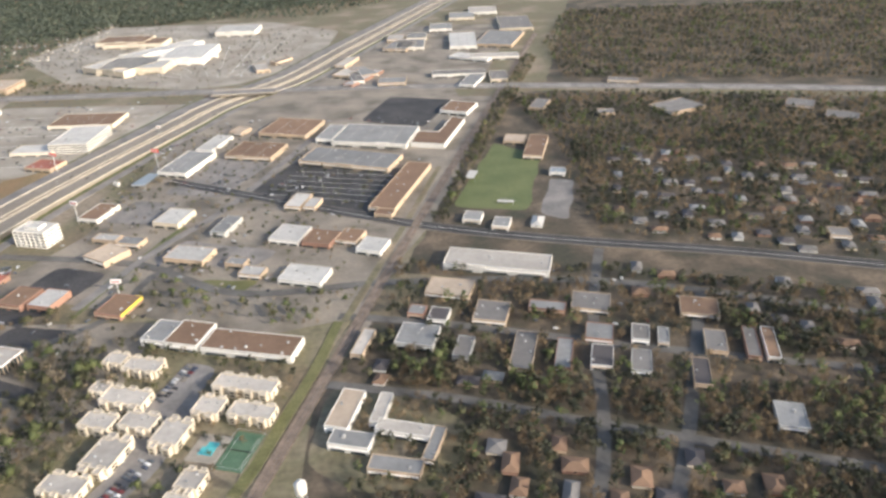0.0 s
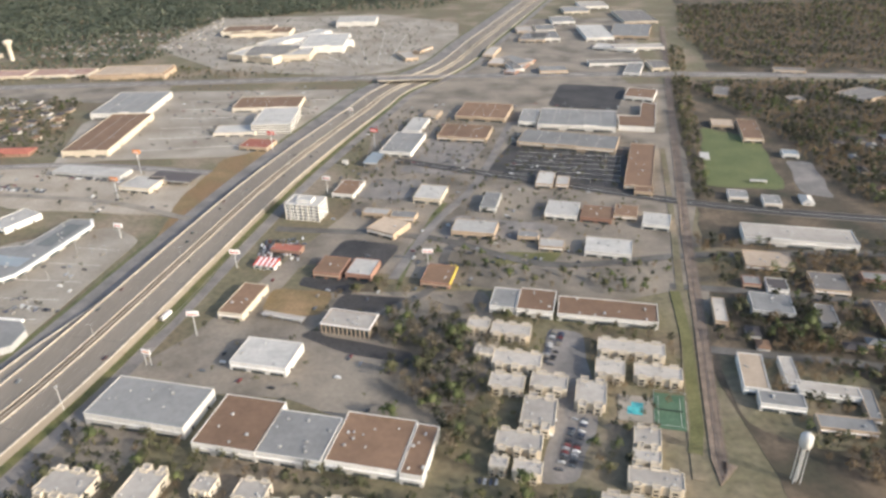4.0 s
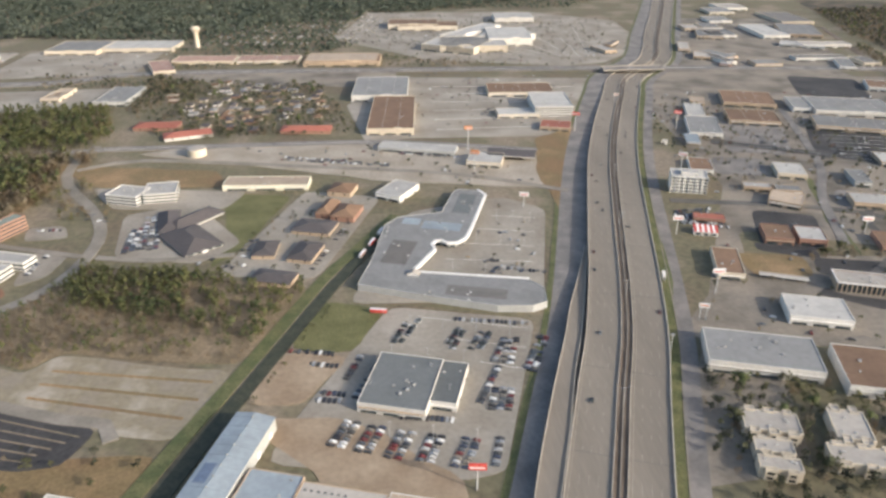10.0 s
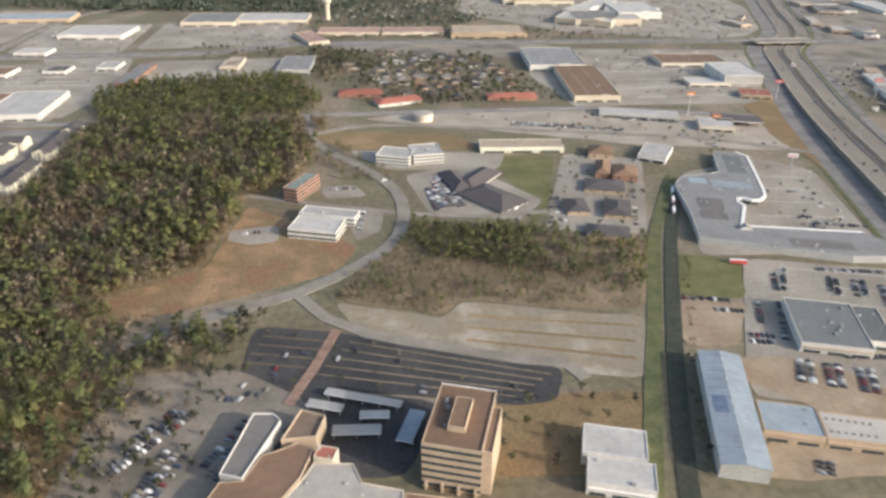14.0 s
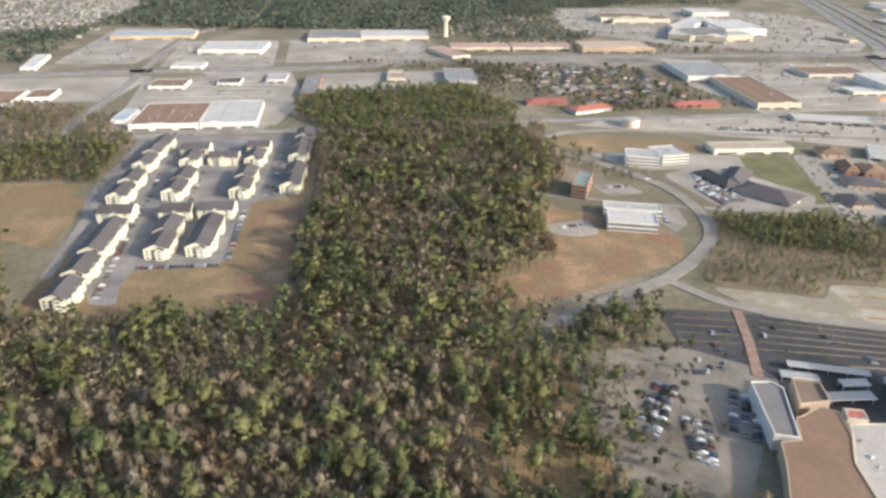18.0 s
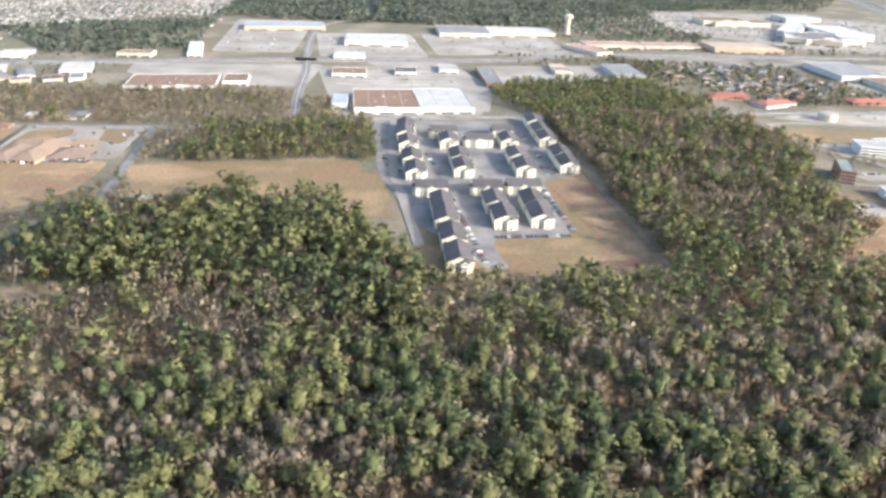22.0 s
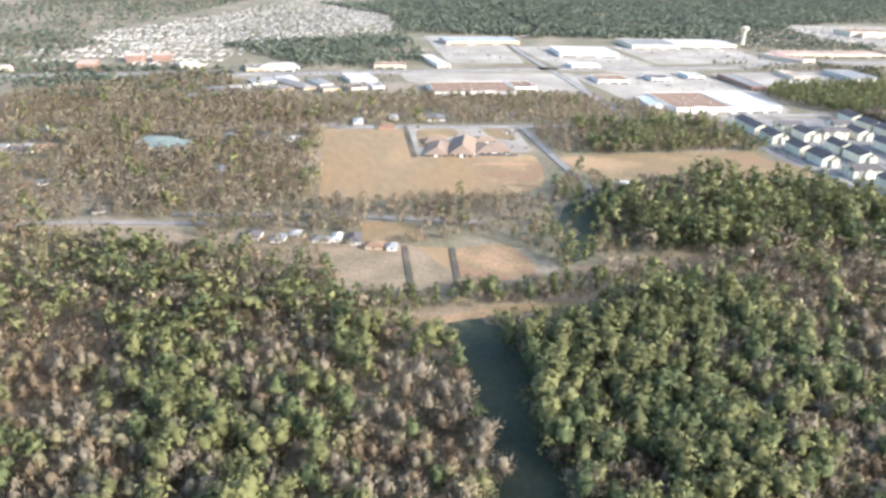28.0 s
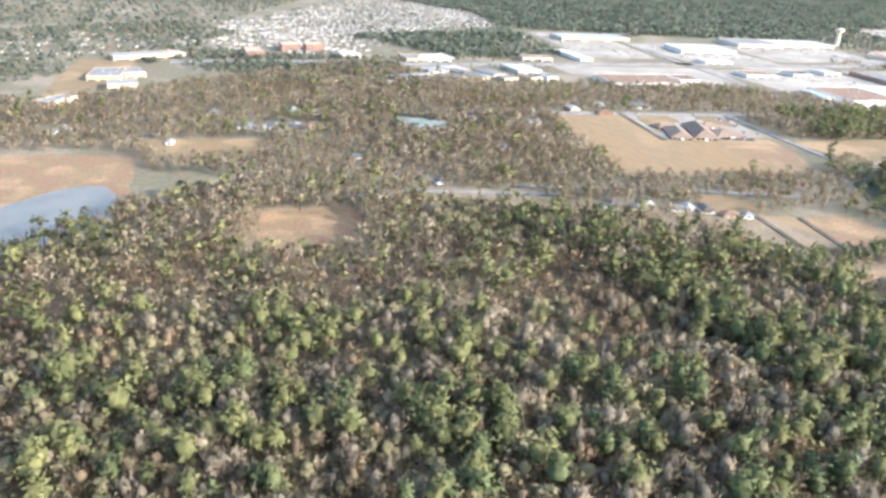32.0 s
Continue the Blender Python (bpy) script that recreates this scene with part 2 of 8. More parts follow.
COLOURS = [(0.62, 0.62, 0.60), (0.03, 0.03, 0.035), (0.26, 0.27, 0.28), (0.045, 0.045, 0.05), (0.10, 0.11, 0.12), (0.14, 0.035, 0.035), (0.05, 0.06, 0.09), (0.20, 0.18, 0.15), (0.06, 0.06, 0.06), (0.40, 0.40, 0.39), (0.07, 0.075, 0.085)]
paint_mat("car_paint", COLOURS)
mat("suburb_roof", (0.15, 0.14, 0.13), (0.27, 0.255, 0.24), big=0.2, small=1.0, island=0.55)
paint_mat("car_paint_far", COLOURS, True)

# ---- mesh helpers ----


def to_mesh(name, verts, faces, material, smooth=False):
    me = bpy.data.meshes.new(name)
    me.from_pydata([tuple(v) for v in verts], [], faces)
    me.materials.append(MATS[material])
    if smooth:
        me.shade_smooth()
    return me


def link(name, me, parent=None, m=None, label=""):
    ob = new(name, me)
    if parent:
        ob.parent = parent
    if m is not None:
        ob.matrix_basis = m
    if label:
        tagged(ob, label)
    return ob


CUBES = {}


def cube_mesh(material):
    """A unit block with softened top edges, standing on z = 0."""
    if material not in CUBES:
        e = 0.485
        ring = lambda s, z: [(-s, -s, z), (s, -s, z), (s, s, z), (-s, s, z)]
        v = ring(0.5, 0) + ring(0.5, 0.97) + ring(e, 1)
        f = [(3, 2, 1, 0), (8, 9, 10, 11)]
        for k in (0, 4):
            f += [(k + i, k + (i + 1) % 4, k + 4 + (i + 1) % 4, k + 4 + i) for i in range(4)]
        CUBES[material] = to_mesh("block_" + material, v, f, material)
    return CUBES[material]


def box(name, material, parent, x, y, z, sx, sy, sz, rz=0.0, label=""):
    m = pose(x, y, z, 0, 0, rz) @ Matrix.Diagonal((sx, sy, sz, 1))
    return link(name, cube_mesh(material), parent, m, label)


def empty_at(name, x, y, rz, label, category, group=""):
    ob = new(name)
    ob.matrix_basis = pose(x, y, 0, 0, 0, rz)
    return tagged(ob, label, category, group)


LAYER = [0]  # each flat area lies a little above the one before it
CLEAR = []  # outlines kept free of trees
LOTS = []   # outlines that only single trees may stand on
FOOT = []   # centres and radii of buildings


def in_poly(px, py, poly):
    inside = np.zeros(len(px), bool)
    n = len(poly)
    for i in range(n):
        x0, y0 = poly[i]
        x1, y1 = poly[(i + 1) % n]
        if y0 == y1:
            continue
        c = (y0 > py) != (y1 > py)
        inside ^= c & (px < (x1 - x0) * (py - y0) / (y1 - y0) + x0)
    return inside


def sheet(name, label, material, level, poly):
    """A thin flat area of ground cover with rounded, slightly wandering edges."""
    rng = random.Random(len(CLEAR) + 7)
    n = len(poly)
    out = []
    for i in range(n):
        a, b, c = Vector(poly[i - 1]), Vector(poly[i]), Vector(poly[(i + 1) % n])
        r = min(6.0, (a - b).length * 0.25, (c - b).length * 0.25)
        p, q = b + (a - b).normalized() * r, b + (c - b).normalized() * r
        out += [p, b * 0.5 + (p + q) * 0.25, q]
        steps = int((c - b).length / 14)
        d = (c - b).normalized()
        for k in range(1, steps):
            w = 0.0 if material in ("concrete", "asphalt", "lot", "court") else rng.uniform(-1.2, 1.2)
            out.append(b.lerp(c, k / steps) + Vector((-d.y, d.x)) * w)
    bm = bmesh.new()
    LAYER[0] += 1
    z = 0.05 * level + 0.004 * (LAYER[0] % 25)
    top = [bm.verts.new((p.x, p.y, z)) for p in out]
    f = bm.faces.new(top)
    low = [bm.verts.new((p.x, p.y, -0.05)) for p in out]
    for i in range(len(out)):
        j = (i + 1) % len(out)
        bm.faces.new((top[i], low[i], low[j], top[j]))
    bmesh.ops.triangulate(bm, faces=[f])
    bmesh.ops.recalc_face_normals(bm, faces=bm.faces)
    me = bpy.data.meshes.new(name)
    bm.to_mesh(me)
    bm.free()
    me.materials.append(MATS[material])
    if name not in ("forest_floor", "pavement", "rough_grass"):
        (LOTS if name in ("parking_lot", "yard", "clearing", "grass_field") else CLEAR).append(poly)
    ob = tagged(new(name, me), label, name.replace("_", " "), "", "structure")
    return ob


def smooth_line(points, step=12.0):
    """A curve through the points, at even steps."""
    P = [Vector(p) for p in points]
    P = [P[0] * 2 - P[1]] + P + [P[-1] * 2 - P[-2]]
    out = []
    for i in range(1, len(P) - 2):
        a, b, c, d = P[i - 1], P[i], P[i + 1], P[i + 2]
        n = max(1, int((c - b).length / step))
        for k in range(n):
            t = k / n
            out.append(0.5 * (2 * b + (c - a) * t + (2 * a - 5 * b + 4 * c - d) * t * t + (3 * b - a - 3 * c + d) * t ** 3))
    return out + [P[-2]]


def offset(line, i, o):
    a, b = line[max(0, i - 1)], line[min(len(line) - 1, i + 1)]
    d = (b - a).to_2d().normalized()
    return line[i].to_2d() + Vector((-d.y, d.x)) * o


def ribbon(name, line, o0, o1, z0, z1, material):
    """A strip along a line between two offsets, with a thickness; offsets and heights may be functions of the step."""
    v, f = [], []
    for i in range(len(line)):
        zb, zt = (z0(i) if callable(z0) else z0), (z1(i) if callable(z1) else z1)
        a, b = (o0(i) if callable(o0) else o0), (o1(i) if callable(o1) else o1)
        for o, z in ((a, zb), (a, zt), (b, zt), (b, zb)):
            p = offset(line, i, o)
            v.append((p.x, p.y, z))
    for i in range(len(line) - 1):
        k = 4 * i
        f += [(k + 1, k + 2, k + 6, k + 5), (k, k + 1, k + 5, k + 4), (k + 2, k + 3, k + 7, k + 6)]
    f += [(0, 3, 2, 1), (4 * len(line) - 4, 4 * len(line) - 3, 4 * len(line) - 2, 4 * len(line) - 1)]
    return to_mesh(name, v, f, material)


def road(name, label, material, level, width, points, marks):
    line = smooth_line([(x, y, 0) for x, y in points])
    LAYER[0] += 1
    z = 0.10 + 0.05 * level + 0.004 * (LAYER[0] % 30)
    ob = tagged(new(name, ribbon(name, line, -width / 2, width / 2, -0.05, z, material)), label, name.replace("_", " "), "", "structure")
    for i in range(0, len(line) - 1):
        a, b, c, d = (offset(line, i, -width / 2 - 0.5), offset(line, i, width / 2 + 0.5), offset(line, i + 1, width / 2 + 0.5), offset(line, i + 1, -width / 2 - 0.5))
        CLEAR.append([tuple(a), tuple(b), tuple(c), tuple(d)])
    if marks:
        link("lane_marking", ribbon("lane_marking", line, -0.12, 0.12, z, z + 0.02, "lane_paint"), ob, label="faded centre line")
        for s in (-1, 1):
            link("kerb", ribbon("kerb", line, s * width / 2, s * (width / 2 + 0.25), -0.05, z + 0.08, "concrete_old"), ob, label="pale concrete kerb")
    if name == "rail_bed":
        for s in (-0.42, 0.42):
            link("rail", ribbon("rail", line, s - 0.05, s + 0.05, z, z + 0.1, "rail_steel"), ob, label="rusty steel rail")
        for s in (2.0, 2.9):
            link("rail", ribbon("rail", line, s - 0.05, s + 0.05, z, z + 0.1, "rail_steel"), ob, label="rusty steel rail")
    return ob
# ---- buildings ----
ROOF_WORD = {"W": "white", "G": "grey", "N": "brown gravel", "D": "dark shingle", "B": "light blue metal", "P": "faded tile", "R": "red", "T": "tan", "Q": "green", "C": "pale", "M": "medium grey", "K": "dark brown", "H": "slate grey"}
WALL_WORD = {"w": "white", "c": "cream", "b": "brick", "t": "tan", "g": "grey", "y": "pale yellow", "r": "red striped", "s": "blue-grey"}
UNIT = {}


def unit_mesh():
    """A rooftop cooling unit: a cabinet with a raised fan ring."""
    if "u" not in UNIT:
        bm = bmesh.new()
        bmesh.ops.create_cube(bm, size=1)
        bmesh.ops.translate(bm, verts=bm.verts, vec=(0, 0, 0.5))
        bmesh.ops.create_cone(bm, cap_ends=True, segments=8, radius1=0.32, radius2=0.32, depth=0.2, matrix=Matrix.Translation((0, 0, 1.08)))
        me = bpy.data.meshes.new("rooftop_unit")
        bm.to_mesh(me)
        bm.free()
        me.materials.append(MATS["unit_metal"])
        UNIT["u"] = me
    return UNIT["u"]


def shell(w, d, h, rim, thick, wall):
    """Four walls that rise past the roof as a parapet with thickness."""
    a, b = w / 2, d / 2
    ring = lambda x, y, z: [(-x, -y, z), (x, -y, z), (x, y, z), (-x, y, z)]
    v = ring(a, b, -0.05) + ring(a, b, h + rim) + ring(a - thick, b - thick, h + rim) + ring(a - thick, b - thick, h - 0.3)
    f = []
    for k in (0, 4, 8):
        f += [(k + i, k + (i + 1) % 4, k + 4 + (i + 1) % 4, k + 4 + i) for i in range(4)]
    return to_mesh("shell", v, f, wall)


def start_building(kind, x, y, w, d, rot, label, category, group=""):
    FOOT.append((x, y, math.hypot(w, d) / 2))
    r = radians(rot)
    c, s = math.cos(r), math.sin(r)
    pad = 2.6 if kind == "house" else 1.0
    a, b = w / 2 + pad, d / 2 + pad
    CLEAR.append([(x + c * p - s * q, y + s * p + c * q) for p, q in ((-a, -b), (a, -b), (a, b), (-a, b))])
    return empty_at(kind, x, y, rot, label, category, group)


def roof_units(root, rng, w, d, h, n):
    for _ in range(n):
        s = rng.uniform(0.5, 0.95)
        m = pose(rng.uniform(-0.42, 0.42) * w, rng.uniform(-0.4, 0.4) * d, h, 0, 0, rng.choice((0, 90))) @ Matrix.Diagonal((s * 1.3, s * 0.9, s * 0.7, 1))
        link("rooftop_unit", unit_mesh(), root, m)


def shop(x, y, w, d, rot, h, roof, wall, units=None):
    rng = random.Random(int(x * 31 + y * 17))
    big = w * d > 900
    name = "store" if big else "shop"
    root = start_building(name, x, y, w, d, rot, f"{'large' if big else 'low'} flat-roofed {name} with {ROOF_WORD[roof]} roof and {WALL_WORD[wall]} walls", name, "flat-roofed shops")
    rim = 0.35 if big else 0.25
    body = link("shell", shell(w, d, h, rim, 0.25, "wall_" + wall), root)
    box("roof", "roof_" + roof, root, 0, 0, h - 0.3, w - 0.5, d - 0.5, 0.3)
    n = units if units is not None else max(1, min(4, int(w * d / 80)))
    roof_units(root, rng, w, d, h, min(n, 8))
    if big and w > 20:
        for k in range(1, min(4, int(w / 14)) + 1):
            box("roof_seam", "roof_C" if roof != "W" else "roof_G", root, -w / 2 + k * w / (min(4, int(w / 14)) + 1), 0, h, 0.25, d - 0.6, 0.06)
    # entrances and glazing on the front, a raised facade over the door
    m = max(1, min(3, int(w / 6)))
    for k in range(m):
        cx = -w / 2 + (k + 0.5) * w / m
        box("shop_window", "glass", body, cx, -d / 2, 0.1, w / m * 0.7, 0.12, min(1.1, h * 0.34))
    box("fascia", rng.choice(("white_trim", "wall_" + wall, "wall_t", "white_trim")), root, 0, -d / 2 - 0.3, h * 0.62, w * 0.96, 0.7, 0.22)
    for k in range(2 if d > 18 else 1):
        box("door", "dark_opening", body, w / 2, -d / 4 + k * d / 2, 0.0, 0.1, 1.3, 1.3)
    if big:
        box("raised_facade", "wall_" + wall, root, rng.uniform(-0.25, 0.25) * w, -d / 2 - 0.1, h * 0.6, w * 0.18, 0.9, h * 0.62)
    return root


def striped_shop(x, y, w, d, rot, h):
    """A kiosk whose awnings and roof edge carry upright red and white stripes."""
    root = start_building("shop", x, y, w, d, rot, "low roadside shop with red and white striped sloping roof", "shop", "flat-roofed shops")
    body = link("shell", shell(w, d, h, 0.15, 0.2, "wall_w"), root)
    n = 9
    for i in range(n):
        link("roof_stripe", hip_strip(w / n, d + 0.8, h + 0.1, 0.9, "sign_red" if i % 2 == 0 else "sign_white"), root, pose(-w / 2 + (i + 0.5) * w / n, 0, 0))
    for i in range(3):
        box("shop_window", "glass", body, (-0.32 + 0.32 * i) * w, -d / 2, 0.3, w * 0.22, 0.1, h * 0.5)
    box("door", "dark_opening", body, w / 2, 0, 0, 0.1, 1.0, 1.3)
    return root


def hip_strip(w, d, z, rise, material):
    """One sloping roof board: a closed prism that falls towards the front."""
    a, b = w / 2, d / 2
    V = [(-a, -b, z - 0.15), (a, -b, z - 0.15), (a, b, z - 0.15), (-a, b, z - 0.15), (-a, -b, z), (a, -b, z), (a, b, z + rise), (-a, b, z + rise)]
    return to_mesh("roof_stripe", V, [(3, 2, 1, 0), (4, 5, 6, 7), (0, 1, 5, 4), (1, 2, 6, 5), (2, 3, 7, 6), (3, 0, 4, 7)], material)


def inset(pts, t):
    """An outline moved inwards by t (corners in counter-clockwise order)."""
    out = []
    for i, p in enumerate(pts):
        a, b = (p - pts[i - 1]).normalized(), (pts[(i + 1) % len(pts)] - p).normalized()
        n = Vector((-a.y - b.y, a.x + b.x))
        n = n.normalized() / max(0.5, n.length / 2)
        out.append(p + n * t)
    return out


def wide_building(kind, outline, h, rim, roof, wall, front, label, category):
    """A flat-roofed building on a free outline; front: the run of corners along which the covered shop front goes."""
    pts = [Vector(p) for p in outline]
    if sum(a.x * b.y - b.x * a.y for a, b in zip(pts, pts[1:] + pts[:1])) < 0:
        pts.reverse()
        front = [len(pts) - 1 - k for k in reversed(front)]
    mid = sum(pts, Vector((0, 0))) / len(pts)
    root = empty_at(kind, mid.x, mid.y, 0, label, category)
    FOOT.append((mid.x, mid.y, 20))
    CLEAR.append([tuple(p) for p in pts])
    pts = [p - mid for p in pts]
    n = len(pts)
    rings = [(pts, -0.05), (pts, h + rim), (inset(pts, 0.3), h + rim), (inset(pts, 0.3), h - 0.3)]
    v = [(p.x, p.y, z) for ring, z in rings for p in ring]
    f = [(k * n + i, k * n + (i + 1) % n, (k + 1) * n + (i + 1) % n, (k + 1) * n + i) for k in range(3) for i in range(n)]
    body = link("shell", to_mesh("shell", v, f, "wall_" + wall), root)
    bm = bmesh.new()
    face = bm.faces.new([bm.verts.new((p.x, p.y, h)) for p in inset(pts, 0.2)])
    face.normal_update()
    bmesh.ops.triangulate(bm, faces=[face])
    me = bpy.data.meshes.new("roof")
    bm.to_mesh(me)
    bm.free()
    me.materials.append(MATS["roof_" + roof])
    link("roof", me, root)
    for k in range(len(front) - 1):
        p, q = pts[front[k]], pts[front[k + 1]]
        d = q - p
        out = Vector((d.y, -d.x)).normalized()
        c, turn = (p + q) / 2, math.degrees(math.atan2(d.y, d.x))
        box("fascia", "white_trim", root, c.x + out.x * 0.7, c.y + out.y * 0.7, h * 0.72, d.length + 0.5, 1.5, h * 0.28 + rim + 0.05, turn)
        for j in range(max(1, int(d.length / 9))):
            w = p.lerp(q, (j + 0.5) / max(1, int(d.length / 9)))
            box("shop_window", "glass", body, w.x + out.x * 0.05, w.y + out.y * 0.05, 0.1, min(7.0, d.length * 0.8), 0.12, h * 0.48, turn)
    return root, mid


def office(x, y, w, d, rot, h, roof, wall, floors):
    rng = random.Random(int(x * 13 + y * 29))
    root = start_building("office_building", x, y, w, d, rot, f"{floors}-storey office building with {WALL_WORD[wall]} walls and {ROOF_WORD[roof]} roof", "office building")
    body = link("shell", shell(w, d, h, 0.4, 0.3, "wall_" + wall), root)
    box("roof", "roof_" + roof, root, 0, 0, h - 0.3, w - 0.6, d - 0.6, 0.3)
    fh = h / floors
    ribbon = floors != 5
    fill = 0.97 if ribbon else 0.74
    for k in range(floors):
        n = max(3, min(8, int(w / 2.2)))
        for i in range(n):
            box("window", "glass", body, -w / 2 + (i + 0.5) * w / n, -d / 2, k * fh + fh * 0.32, w / n * fill, 0.1, fh * (0.4 if ribbon else 0.48))
        n = max(2, min(6, int(d / 2.6)))
        for i in range(n):
            box("window", "glass", body, w / 2, -d / 2 + (i + 0.5) * d / n, k * fh + fh * 0.32, 0.1, d / n * fill, fh * (0.4 if ribbon else 0.48))
    if ribbon and floors > 5:
        # a stepped bay on the eastern side and an arcade along the front
        link("stair_bay", shell(w * 0.16, d * 0.72, h * 0.97, 0.3, 0.25, "wall_" + wall), root, pose(w / 2 + w * 0.08, -d * 0.1, 0))
        box("stair_bay_roof", "roof_" + roof, root, w / 2 + w * 0.08, -d * 0.1, h * 0.97 - 0.3, w * 0.16 - 0.4, d * 0.72 - 0.4, 0.3)
        for i in range(4):
            box("arcade_pier", "wall_" + wall, root, (-0.42 + 0.28 * i) * w, -d / 2 - 0.6, 0, 0.7, 1.2, fh)
        box("coping", "white_trim", root, 0, d / 2 - 0.1, h + 0.4, w, 0.35, 0.12)
    if floors >= 5:
        for i in range(0 if ribbon else 7):
            box("fin", "wall_" + wall, root, -w / 2 + i * w / 6, -d / 2 - 0.18, 0, 0.3, 0.35, h)
        pw = 0.3 if ribbon else 0.45
        link("penthouse", shell(w * pw, d * 0.5, 1.6, 0.2, 0.25, "wall_" + wall), root, pose(0, 0, h))
        box("penthouse_roof", "roof_" + roof, root, 0, 0, h + 1.3, w * (pw - 0.03), d * 0.48, 0.25)
    roof_units(root, rng, w * 0.8, d * 0.8, h, 4)
    return root


def finned_office(x, y, w, d, rot, h, roof, wall):
    """Two storeys of tall dark glazing between upright fins, under a pale eaves band."""
    rng = random.Random(int(x * 13 + y * 29))
    root = start_building("office_building", x, y, w, d, rot, f"two-storey office with {WALL_WORD[wall]} upright fins and dark glazing", "office building")
    body = link("shell", shell(w, d, h, 0.3, 0.3, "wall_" + wall), root)
    box("roof", "roof_" + roof, root, 0, 0, h - 0.3, w - 0.6, d - 0.6, 0.3)
    for side in (-1, 1):
        box("eaves_band", "white_trim", root, 0, side * (d / 2 + 0.25), h - 0.25, w + 1.0, 0.5, 0.5)
        box("eaves_band", "white_trim", root, side * (w / 2 + 0.25), 0, h - 0.25, 0.5, d, 0.5)
    for along, n, across, turned in ((w, 11, -d / 2, False), (d, 6, w / 2, True)):
        for i in range(n):
            at = -along / 2 + (i + 0.5) * along / n
            at_fin = at - along / n * 0.5
            if turned:
                box("window", "glass", body, across, at, 0.15, 0.12, along / n * 0.68, h - 0.7)
                box("fin", "wall_" + wall, root, across + 0.2, at_fin, 0, 0.4, 0.42, h - 0.25)
            else:
                box("window", "glass", body, at, across, 0.15, along / n * 0.68, 0.12, h - 0.7)
                box("fin", "wall_" + wall, root, at_fin, across - 0.2, 0, 0.42, 0.4, h - 0.25)
    roof_units(root, rng, w * 0.8, d * 0.8, h, 5)
    return root


def gable_roof(w, d, h, rise, over, material):
    """Two slopes with thickness; the ridge runs along y."""
    a, b, t = w / 2 + over, d / 2 + over, 0.14
    drop = rise * over / (w / 2)
    v = []
    for y in (-b, b):
        v += [(-a, y, h - drop), (0, y, h + rise), (a, y, h - drop), (a, y, h - drop + t), (0, y, h + rise + t), (-a, y, h - drop + t)]
    f = [(0, 1, 7, 6), (1, 2, 8, 7), (2, 3, 9, 8), (3, 4, 10, 9), (4, 5, 11, 10), (5, 0, 6, 11), (5, 4, 1, 0), (4, 3, 2, 1), (6, 7, 10, 11), (7, 8, 9, 10)]
    return to_mesh("roof", v, [tuple(reversed(q)) for q in f], material)


def gable_walls(w, d, h, rise, material):
    a, b = w / 2, d / 2
    v = [(-a, -b, -0.05), (a, -b, -0.05), (a, b, -0.05), (-a, b, -0.05), (-a, -b, h), (a, -b, h), (a, b, h), (-a, b, h), (0, -b, h + rise), (0, b, h + rise)]
    f = [(0, 1, 5, 8, 4), (1, 2, 6, 5), (2, 3, 7, 9, 6), (3, 0, 4, 7)]
    return to_mesh("shell", v, f, material)


def hip_roof(w, d, h, rise, over, material):
    a, b = w / 2 + over, d / 2 + over
    k = min(a, b) * 0.95
    ra, rb = (a - k, 0) if a > b else (0, b - k)
    v = [(-a, -b, h), (a, -b, h), (a, b, h), (-a, b, h), (-a, -b, h - 0.12), (a, -b, h - 0.12), (a, b, h - 0.12), (-a, b, h - 0.12), (-ra, -rb, h + rise), (ra, rb, h + rise)]
    if a > b:
        f = [(0, 1, 9, 8), (1, 2, 9), (2, 3, 8, 9), (3, 0, 8)]
    else:
        f = [(0, 1, 8), (1, 2, 9, 8), (2, 3, 9), (3, 0, 8, 9)]
    f += [(4, 5, 1, 0), (5, 6, 2, 1), (6, 7, 3, 2), (7, 4, 0, 3), (7, 6, 5, 4)]
    return to_mesh("roof", v, f, material)


def house(x, y, w, d, rot, h, roof, wall):
    root = start_building("house", x, y, w, d, rot, f"{WALL_WORD[wall]} house with {ROOF_WORD[roof]} hipped roof", "house", "houses")
    wall_h = h * 0.62
    body = link("shell", shell(w, d, wall_h, 0.0, 0.2, "wall_" + wall), root)
    link("roof", hip_roof(w, d, wall_h, h * 0.45, 0.4, "roof_" + roof), root)
    n = max(1, min(3, int(w / 6)))
    for k in range(n):
        box("window", "dark_opening", body, -w / 2 + (k + 0.5) * w / n, -d / 2, wall_h * 0.35, 0.8, 0.08, wall_h * 0.4)
    return root


def pyramid(x, y, w, d, rot, h, roof, wall):
    root = start_building("hall_wing", x, y, w, d, rot, f"low {WALL_WORD[wall]} hall under a steep {ROOF_WORD[roof]} roof", "hall")
    link("shell", shell(w, d, h * 0.35, 0.0, 0.2, "wall_" + wall), root)
    link("roof", hip_roof(w, d, h * 0.35, h * 0.75, 0.7, "roof_" + roof), root)
    for k in range(4):
        box("window", "glass", root, -w / 2 + (k + 0.5) * w / 4, -d / 2, h * 0.08, w / 6, 0.1, h * 0.2)
    box("entrance", "white_trim", root, 0, -d / 2 - 0.4, 0, w * 0.15, 0.9, h * 0.32)
    return root


